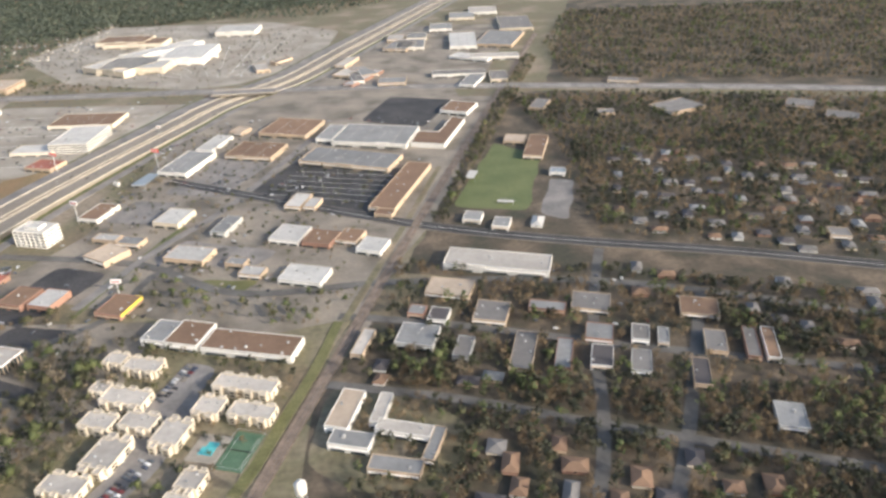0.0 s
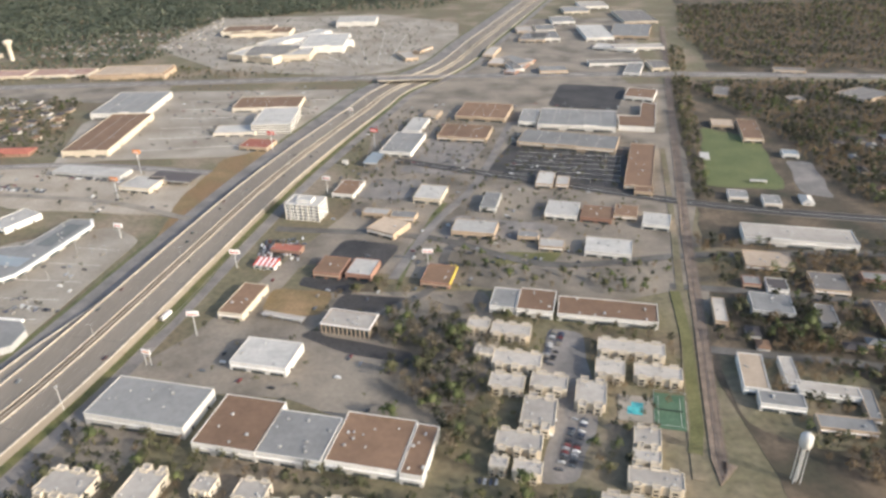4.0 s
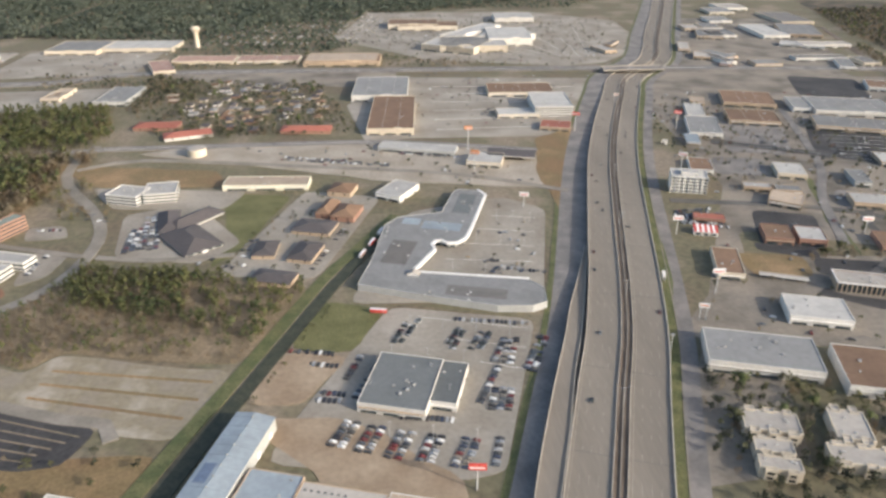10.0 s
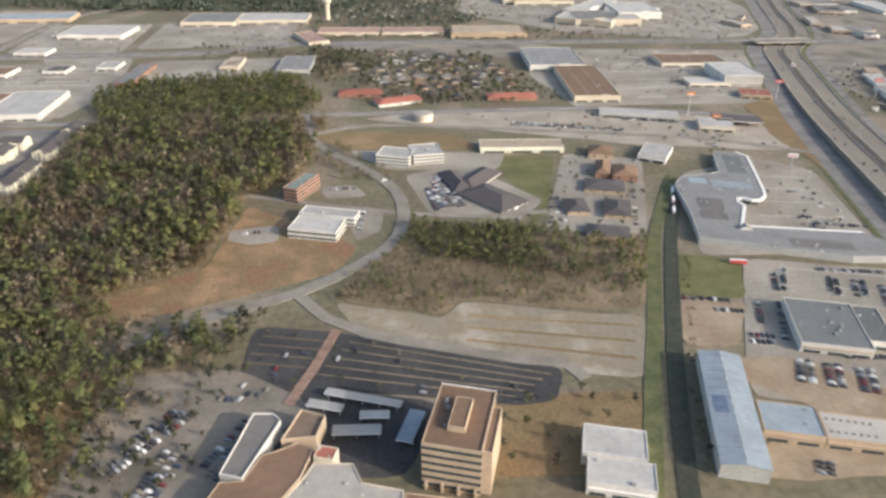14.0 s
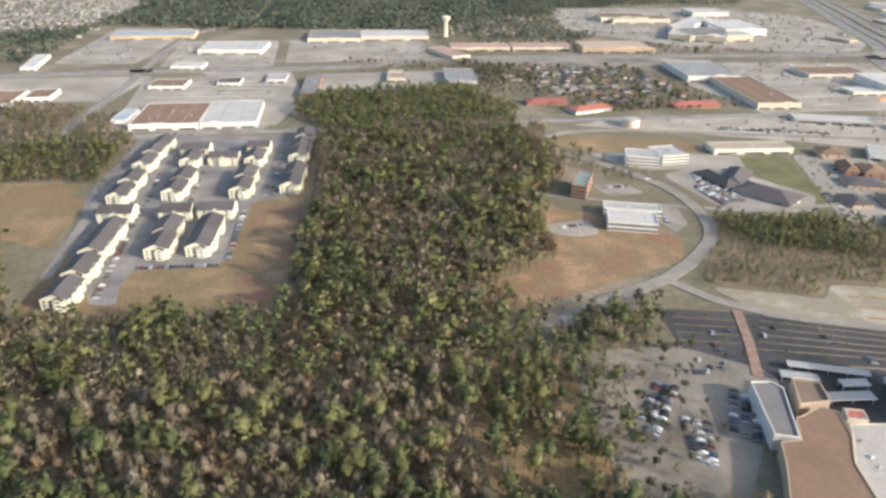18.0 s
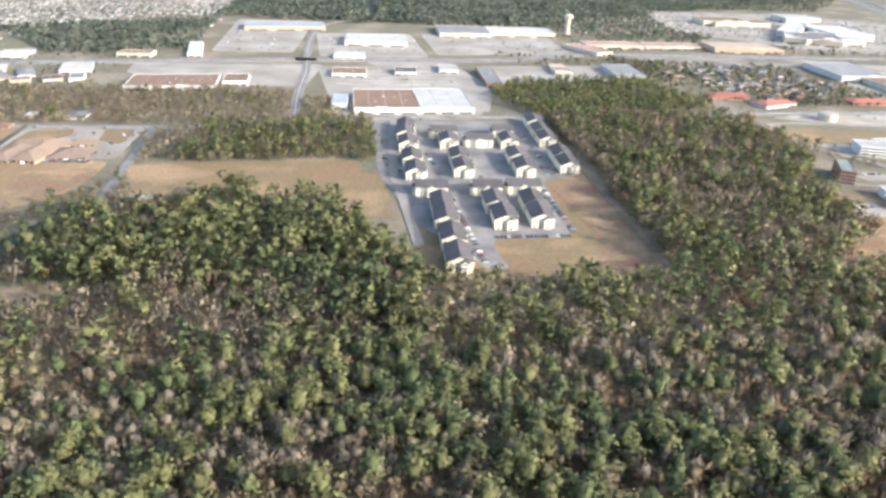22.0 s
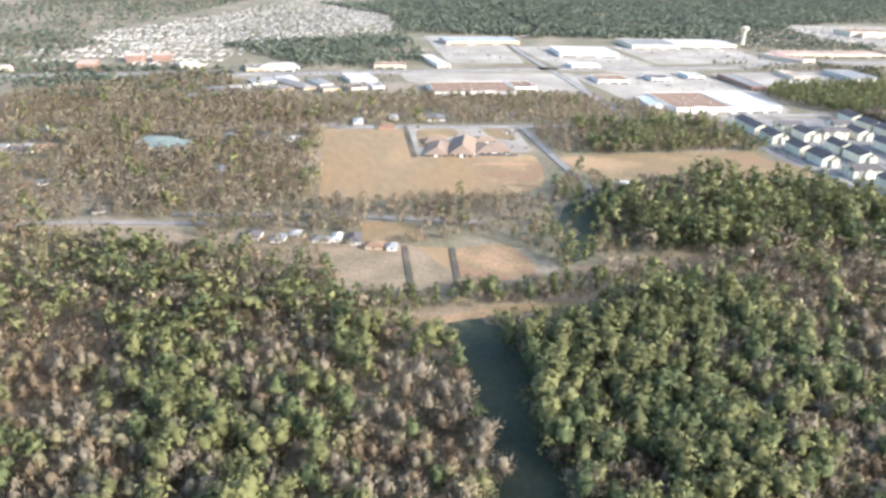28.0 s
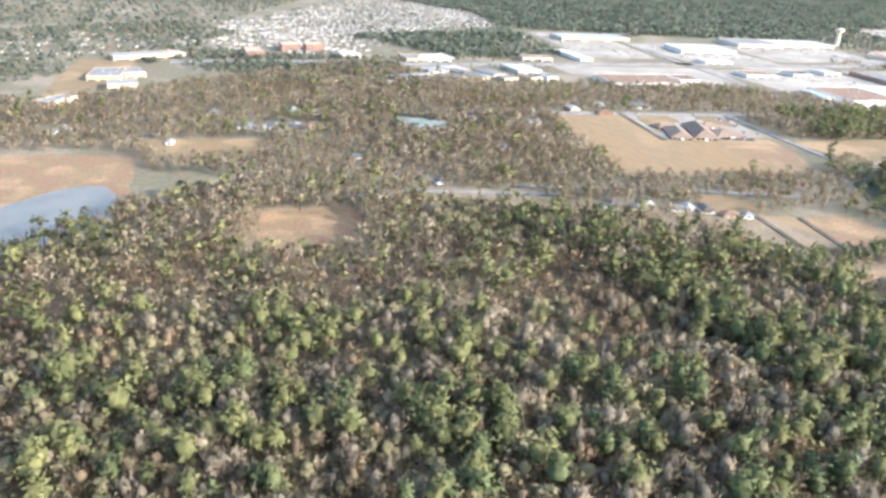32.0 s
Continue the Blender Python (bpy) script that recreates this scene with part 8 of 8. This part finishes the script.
grove([(-293.7, 197.1), (-239.5, 188.0), (-152.9, 161.8), (-160.1, 139.7), (-283.6, 146.4)], 16, ('leafy', 'dark'), 7.6)
grove([(-144.1, 188.5), (-81.1, 184.9), (-94.7, 139.9), (-155.5, 143.2)], 11, ('leafy', 'dark'), 7.6)
grove([(-544.2, 661.2), (-444.5, 641.6), (-429.9, 494.2), (-544.0, 517.4), (-596.1, 635.7)], 25, ('leafy', 'bare', 'dark'), 6.8)
grove([(-717.0, 688.0), (-576.1, 633.8), (-536.0, 593.5), (-610.4, 551.8), (-654.6, 555.6)], 11, ('leafy', 'bare'), 6.8)
grove([(-516.5, 158.5), (-501.5, 159.6), (-466.5, 166.7), (-471.8, 135.1), (-511.2, 138.3)], 6, ('leafy', 'bare'), 6.8)
grove([(-627.0, 218.9), (-588.4, 211.4), (-600.4, 193.3), (-635.3, 193.0)], 6, ('leafy', 'dark'), 7.0)
grove([(-634.2, 186.1), (-610.6, 174.3), (-621.0, 123.7), (-649.5, 124.7)], 9, ('leafy', 'dark'), 6.8)
grove([(-186.5, 538.9), (-134.2, 506.6), (-44.6, 301.8), (-102.3, 299.5), (-183.0, 373.9)], 9, ('leafy', 'dark', 'bare'), 5.4)
grove([(83.2, 645.1), (98.3, 642.4), (18.2, 378.0), (11.7, 378.8)], 7, ('dark', 'leafy', 'bare'), 8.1)
grove([(-639.1, 216.2), (-593.7, 219.4), (-596.8, 182.6), (-620.3, 174.2)], 8, ('leafy', 'dark', 'bare'), 8.1)
grove([(-572.8, 772.7), (-200.8, 709.9), (-217.2, 681.9), (-557.8, 714.3)], 14, ('leafy', 'bare'), 5.9)
grove([(-604.0, 723.5), (-452.4, 663.3), (-429.0, 487.8), (-547.5, 491.7), (-595.9, 581.9)], 22, ('leafy', 'dark', 'bare'), 6.8)
grove([(-151.3, 334.4), (-25.2, 300.5), (-50.0, 263.9), (-158.6, 297.3)], 18, ('leafy', 'dark'), 6.2)
grove([(-134.7, 264.2), (-102.2, 262.2), (-132.5, 182.0), (-149.6, 171.8), (-150.6, 208.2)], 14, ('leafy', 'dark', 'bare'), 7.6)
grove([(-26.4, 255.6), (62.0, 246.7), (55.9, 216.6), (-24.7, 220.7)], 13, ('leafy', 'dark', 'bare'), 7.0)

# woods
woods("woods", "pines", [(-1037.0, 175.0), (-1037.0, 191.0), (-1008.0, 193.5), (-984.0, 205.0), (-1000.0, 178.0)], 3.4, 5.2, 70)
woods("woods", "mixed", [(-1088.0, 216.0), (-1058.0, 212.0), (-1014.0, 213.0), (-1000.0, 222.0), (-1000.0, 203.5), (-1052.0, 199.5), (-1094.0, 196.0)], 3.4, 6.2, 70)
woods("woods", "bare", [(-1094.0, 216.0), (-1054.0, 191.0), (-1054.0, 178.0), (-1096.0, 186.0)], 3.8, 7.0, 70)
woods("woods", "pines", [(-967.0, 236.0), (-959.7, 270.0), (-947.0, 301.4), (-893.3, 320.5), (-862.0, 310.7), (-826.0, 238.0), (-825.0, 188.0), (-862.0, 200.0), (-906.0, 224.0)], 4.2, 13.6, 104)
woods("woods", "pines", [(-1040.0, 176.0), (-1000.0, 178.0), (-984.0, 202.0), (-956.0, 196.0), (-950.0, 152.0), (-984.0, 104.0), (-1040.0, 96.0)], 4.2, 13.2, 104)
woods("woods", "thin", [(-978.1, 209.5), (-906.0, 240.0), (-862.0, 215.0), (-819.8, 190.0), (-819.8, 145.7), (-860.9, 92.8), (-1010.0, 108.0), (-1000.0, 190.0)], 4.3, 12.6, 104)
woods("woods", "grey", [(-733.0, 236.0), (-717.6, 342.3), (-722.4, 461.6), (-576.1, 446.8), (-584.7, 358.8), (-610.2, 330.5), (-616.5, 245.6)], 4.4, 12.0, 104)
woods("woods", "mixed", [(-886.4, 294.6), (-828.0, 240.0), (-820.0, 226.0), (-733.0, 223.0), (-717.6, 342.3), (-722.4, 461.6), (-576.1, 446.8), (-584.7, 358.8), (-610.2, 330.5), (-616.5, 245.6), (-650.0, 208.9), (-669.3, 155.0), (-667.5, 124.2), (-659.5, 103.6), (-815.1, 120.0), (-876.9, 145.8)], 4.4, 13.0, 104)
woods("woods", "mixed", [(-1171.3, 262.0), (-1088.0, 232.0), (-1070.0, 188.0), (-1053.0, 178.0), (-1049.0, 100.0), (-1116.3, 100.0)], 4.4, 12.6, 104)
woods("woods", "bare", [(-1423.2, 240.3), (-1336.9, 225.2), (-1309.7, 278.0), (-1264.3, 300.1), (-1219.7, 283.6), (-1134.5, 250.0), (-1092.0, 214.0), (-1064.0, 172.0), (-1143.4, 88.0), (-1341.8, 98.0)], 4.4, 12.2, 104)
sheet("forest_floor", "brown leaf litter under low scrub", "litter", 2, [(-532.2, 299.2), (-472.5, 285.8), (-423.6, 271.0), (-444.2, 216.5), (-512.7, 229.8), (-520.8, 219.0), (-562.1, 233.8)])
woods("woods", "pines", [(-534.6, 296.5), (-472.5, 285.8), (-423.6, 271.0), (-441.3, 230.1), (-476.8, 247.5), (-522.3, 262.2)], 2.9, 6.2, 60)
woods("woods", "mixed", [(-532.2, 299.2), (-472.5, 285.8), (-423.6, 271.0), (-444.2, 216.5), (-512.7, 229.8), (-520.8, 219.0), (-562.1, 233.8)], 2.9, 4.2, 46)
woods("woods", "pines", [(-742.1, 521.3), (-710.5, 564.8), (-606.9, 565.5), (-580.4, 495.4), (-591.3, 464.3), (-714.9, 456.2), (-738.2, 487.7)], 4.2, 8.6, 50)
woods("woods", "bare", [(-747.3, 458.6), (-717.2, 462.0), (-598.8, 464.8), (-553.6, 384.0), (-587.4, 361.6), (-607.7, 323.8), (-614.8, 261.5), (-649.2, 238.8)], 4.0, 9.2, 70)
woods("woods", "winter", [(-1304.9, 523.7), (-1076.4, 528.2), (-1086.3, 451.9), (-1091.5, 445.8), (-1082.0, 299.9), (-1019.3, 269.1), (-1098.5, 267.7), (-1167.9, 286.3)], 4.6, 9.0, 36)
woods("woods", "winter", [(-1080.3, 528.6), (-950.7, 545.6), (-893.2, 521.1), (-848.8, 490.1), (-824.5, 433.3), (-819.1, 365.6), (-844.5, 368.2), (-963.3, 370.3), (-968.7, 433.7), (-1088.8, 448.2)], 4.6, 9.0, 36)
woods("woods", "mixed", [(-980.2, 316.0), (-939.5, 362.9), (-841.2, 378.7), (-845.8, 325.4), (-894.6, 314.3), (-944.8, 297.7), (-962.0, 241.8), (-982.6, 234.9)], 4.2, 8.6, 60)
woods("woods", "winter", [(-1503.1, 447.3), (-1392.2, 466.2), (-1196.4, 635.5), (-1107.8, 537.9), (-1076.5, 442.9), (-1089.4, 426.8), (-1107.8, 302.1), (-1167.0, 292.3), (-1228.8, 291.2), (-1315.2, 325.9), (-1328.5, 353.6), (-1454.0, 355.7)], 4.6, 9.0, 36)
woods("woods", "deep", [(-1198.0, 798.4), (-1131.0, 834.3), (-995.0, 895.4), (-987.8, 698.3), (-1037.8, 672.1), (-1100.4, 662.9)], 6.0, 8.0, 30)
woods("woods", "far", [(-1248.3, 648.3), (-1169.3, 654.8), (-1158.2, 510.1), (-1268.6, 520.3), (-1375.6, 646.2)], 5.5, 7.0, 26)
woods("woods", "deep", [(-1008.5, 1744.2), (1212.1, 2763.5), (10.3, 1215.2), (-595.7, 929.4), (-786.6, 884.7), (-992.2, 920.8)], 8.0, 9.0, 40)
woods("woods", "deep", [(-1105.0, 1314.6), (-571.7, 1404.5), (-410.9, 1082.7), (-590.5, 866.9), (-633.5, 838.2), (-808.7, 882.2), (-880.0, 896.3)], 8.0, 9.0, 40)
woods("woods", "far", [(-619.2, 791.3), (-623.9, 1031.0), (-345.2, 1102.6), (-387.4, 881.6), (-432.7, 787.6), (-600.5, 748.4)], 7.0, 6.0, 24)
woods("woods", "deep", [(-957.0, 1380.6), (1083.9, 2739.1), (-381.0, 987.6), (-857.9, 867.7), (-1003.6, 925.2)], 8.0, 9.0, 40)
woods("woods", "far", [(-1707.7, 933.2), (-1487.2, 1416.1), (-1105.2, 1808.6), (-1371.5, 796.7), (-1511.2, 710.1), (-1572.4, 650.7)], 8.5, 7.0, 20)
woods("woods", "east", [(219.5, 1016.3), (661.4, 991.5), (757.8, 877.4), (534.8, 593.2), (147.5, 664.8), (151.9, 813.0)], 5.2, 7.0, 18)
woods("woods", "east", [(85.8, 608.8), (137.9, 617.7), (398.4, 563.5), (465.8, 505.2), (301.5, 295.9), (212.2, 318.8), (103.0, 352.4), (99.0, 410.0), (106.1, 482.3)], 4.8, 7.5, 34)
woods("woods", "far", [(-747.9, 1080.6), (-669.1, 1245.6), (-224.2, 1364.3), (-18.3, 1180.2), (-131.1, 1060.4), (-422.0, 1066.4), (-449.5, 879.7), (-437.1, 772.9), (-554.3, 771.5)], 8.0, 6.5, 20)
woods("woods", "east", [(75.0, 310.0), (214.5, 267.4), (225.7, 230.2), (151.7, 126.2), (11.8, 145.2), (9.0, 183.6), (-24.9, 224.3), (-23.2, 239.0), (34.4, 224.0), (107.0, 208.3), (174.6, 202.0)], 3.8, 7.6, 60)
woods("woods", "winter", [(-1146.3, 283.8), (-1083.0, 303.2), (-979.9, 301.6), (-960.3, 286.1), (-982.9, 244.3), (-1001.4, 224.2), (-1017.7, 258.3), (-1080.4, 251.0), (-1135.1, 262.2)], 4.4, 8.0, 50)
woods("woods", "pines", [(-937.1, 437.3), (-787.4, 451.8), (-817.9, 360.2), (-842.9, 373.4), (-939.5, 362.9)], 4.2, 9.0, 60)
woods("woods", "mixed", [(-1049.6, 218.2), (-1014.6, 212.1), (-985.8, 218.2), (-962.3, 232.5), (-978.1, 209.5), (-1036.4, 197.5)], 4.0, 9.0, 80)
woods("woods", "town", [(-605.6, 728.6), (-453.0, 667.7), (-444.5, 641.6), (-429.0, 487.8), (-545.3, 485.4), (-594.3, 565.7)], 4.6, 6.2, 50)
woods("woods", "town", [(-614.3, 678.0), (-454.3, 664.7), (-407.5, 488.6), (-519.5, 484.9)], 6.0, 6.0, 44)
woods("woods", "town", [(-137.2, 264.4), (-102.2, 262.2), (-130.5, 181.9), (-152.1, 164.2), (-155.1, 215.5)], 5.6, 7.5, 70)
woods("woods", "town", [(-169.9, 266.4), (-139.8, 255.1), (-138.0, 207.4), (-146.0, 182.7), (-159.9, 223.1)], 9.0, 7.5, 70)
woods("woods", "town", [(-295.7, 197.2), (-269.0, 208.3), (-235.6, 184.9), (-151.1, 161.7), (-94.4, 140.3), (-106.9, 119.7), (-284.7, 129.2)], 5.0, 7.2, 70)
woods("woods", "town", [(-150.6, 337.8), (-23.6, 303.5), (-48.8, 266.3), (-159.7, 291.7)], 7.0, 5.6, 60)
woods("woods", "town", [(-107.2, 262.5), (-38.9, 231.7), (-94.7, 139.9), (-146.5, 154.3)], 6.4, 6.6, 60)
woods("woods", "town", [(-200.9, 291.7), (-164.7, 288.0), (-132.6, 249.6), (-132.1, 201.7), (-143.8, 175.4)], 5.5, 7.5, 70)
woods("woods", "town", [(-26.6, 259.9), (37.8, 249.1), (33.2, 215.3), (-37.9, 218.5)], 5.4, 6.6, 60)
woods("woods", "town", [(118.3, 759.0), (135.6, 755.4), (16.7, 362.0), (6.6, 363.3)], 4.5, 7.5, 60)
woods("woods", "town", [(-197.0, 587.6), (-8.1, 459.4), (-38.8, 313.8), (-151.3, 334.4), (-202.6, 375.2)], 8.5, 5.2, 50, True)
woods("woods", "town", [(-728.1, 711.5), (-587.7, 654.8), (-538.5, 602.5), (-607.3, 544.1), (-650.9, 547.9)], 6.5, 6.0, 44)
woods("woods", "town", [(-580.3, 779.0), (-175.5, 720.5), (-207.7, 673.9), (-561.4, 707.4)], 8.0, 5.6, 40)
woods("woods", "pines", [(-652.4, 201.6), (-627.6, 192.2), (-634.6, 127.0), (-647.9, 118.9), (-667.5, 124.2), (-667.7, 154.9)], 7.0, 10.5, 110, True)
woods("woods", "town", [(-416.0, 255.5), (-412.0, 255.5), (-443.0, 170.8), (-454.0, 130.0), (-458.0, 130.0), (-446.0, 170.8)], 3.4, 3.6, 50, True)
woods("woods", "town", [(-628.1, 195.8), (-586.5, 192.0), (-617.8, 119.1), (-643.4, 121.8)], 6.5, 6.5, 80, True)
woods("woods", "town", [(-643.9, 227.1), (-594.7, 223.1), (-578.9, 233.1), (-589.6, 212.2), (-595.0, 177.2), (-618.1, 169.2)], 5.0, 7.5, 70)
woods("woods", "town", [(-518.4, 165.9), (-461.1, 177.1), (-472.4, 131.6), (-517.1, 135.3)], 8.0, 6.0, 70, True)
woods("woods", "bare", [(-572.8, 385.5), (-539.6, 365.9), (-538.1, 346.3), (-561.7, 348.1)], 4.5, 6.0, 50)
woods("woods", "far", [(-1352.8, 913.8), (-1180.9, 1114.0), (-1000.3, 1331.0), (-990.3, 826.1), (-1146.7, 795.2), (-1197.0, 670.2), (-1253.4, 661.3)], 8.5, 4.2, 20)
woods("woods", "far", [(-1366.1, 797.7), (-1132.2, 1441.8), (-1003.1, 1362.5), (-1003.5, 990.2), (-1209.5, 803.7), (-1245.2, 733.0), (-1315.3, 685.9), (-1365.7, 696.3)], 8.5, 4.2, 20)
woods("woods", "town", [(-373.8, 645.3), (-195.8, 628.8), (-244.3, 505.1), (-373.0, 479.2)], 24.0, 4.6, 50, True)
woods("woods", "town", [(-341.1, 358.9), (-308.7, 343.9), (-328.8, 253.1), (-382.3, 257.3)], 18.0, 4.0, 50, True)
woods("woods", "town", [(-861.2, 469.3), (-726.1, 461.8), (-752.1, 267.2), (-815.1, 257.6)], 9.0, 4.4, 50, True)
woods("woods", "town", [(-588.4, 214.8), (-484.4, 181.8), (-501.3, 168.2), (-588.9, 184.7)], 12.0, 3.6, 44, True)
woods("woods", "town", [(-442.4, 863.8), (-187.6, 1010.7), (-101.7, 782.3), (-220.8, 700.7), (-354.9, 746.4)], 26.0, 5.0, 40, True)
woods("woods", "town", [(-456.3, 385.5), (-392.8, 371.6), (-421.7, 279.0), (-467.4, 285.4)], 8.0, 4.4, 44, True)
woods("woods", "town", [(-978.3, 894.6), (-828.3, 886.8), (-861.1, 673.8), (-977.1, 682.3)], 30.0, 4.0, 30, True)
woods("woods", "town", [(-766.2, 801.8), (-586.4, 800.6), (-610.3, 560.9), (-763.4, 567.1)], 34.0, 4.0, 30, True)
woods("woods", "east", [(-11.9, 319.8), (73.8, 304.3), (211.6, 262.8), (233.6, 221.5), (161.1, 125.5), (-10.7, 147.0), (-25.4, 161.3), (-31.9, 198.8), (-16.1, 238.3)], 4.4, 8.2, 60, True)
woods("woods", "east", [(116.6, 492.9), (368.8, 521.1), (263.2, 283.1), (166.3, 317.8), (95.1, 346.3)], 6.0, 7.6, 44, True)
woods("woods", "mixed", [(-1233.2, 278.5), (-1091.6, 254.3), (-1083.6, 219.9), (-1061.1, 213.4), (-1013.5, 215.0), (-1010.0, 200.0), (-1052.0, 199.8), (-1210.9, 228.8)], 4.2, 6.4, 60)
woods("woods", "pines", [(-964.1, 302.0), (-949.1, 304.8), (-979.2, 223.1), (-989.6, 224.1)], 4.6, 10.5, 80, True)
woods("woods", "winter", [(-1092.3, 304.9), (-1040.9, 308.3), (-992.5, 308.3), (-1004.6, 246.2), (-1016.6, 252.9), (-1045.1, 276.7), (-1073.2, 282.4), (-1092.0, 287.4)], 5.6, 8.0, 60)
woods("woods", "town", [(-1215.0, 693.8), (-1022.8, 694.4), (-1041.1, 532.7), (-1187.1, 531.6)], 8.0, 4.6, 34, True)
woods("woods", "town", [(-1032.2, 439.4), (-971.7, 442.2), (-972.9, 381.4), (-1037.4, 377.6)], 10.0, 3.6, 34, True)
woods("woods", "far", [(-1373.3, 693.3), (-1289.5, 663.5), (-1207.2, 648.8), (-1196.2, 584.8), (-1324.1, 565.9)], 5.5, 7.5, 34, True)
woods("woods", "far", [(-1576.4, 757.2), (-1399.1, 894.3), (-1316.1, 807.3), (-1352.6, 618.7), (-1441.9, 517.1), (-1474.7, 515.0)], 6.5, 7.0, 26, True)
woods("woods", "town", [(-403.9, 473.3), (-289.6, 443.8), (-291.0, 377.4), (-383.3, 393.7), (-474.2, 429.6)], 15.0, 4.6, 44, True)
woods("woods", "town", [(-339.7, 410.4), (-323.8, 418.6), (-355.4, 321.6), (-363.0, 293.6), (-379.8, 311.3)], 8.0, 4.4, 44, True)
woods("woods", "town", [(-271.3, 229.7), (-224.9, 285.0), (-122.7, 278.6), (-133.7, 207.2), (-181.2, 193.7), (-231.3, 212.9)], 14.0, 4.8, 50, True)
woods("woods", "town", [(-449.7, 851.3), (-414.0, 1043.9), (-90.1, 949.4), (-171.3, 702.2), (-350.1, 734.6)], 15.0, 4.6, 34, True)
woods("woods", "pines", [(-996.3, 275.7), (-978.8, 299.3), (-954.7, 301.3), (-984.4, 223.6), (-1005.9, 223.3)], 9.0, 9.0, 70, True)
woods("woods", "pines", [(-680.4, 200.8), (-614.6, 224.1), (-591.9, 209.9), (-619.3, 190.0), (-621.6, 140.3), (-652.5, 142.9)], 5.6, 9.0, 70, True)
woods("woods", "town", [(-632.0, 185.3), (-592.3, 179.4), (-595.1, 138.1), (-621.6, 140.3)], 7.5, 5.6, 60, True)

# near woods
woods("woods", "mixed", [(-1400, 84), (-1000, 90), (-600, 112), (-600, 135), (-900, 140), (-1400, 150)], 4.6, 12.6, 100)
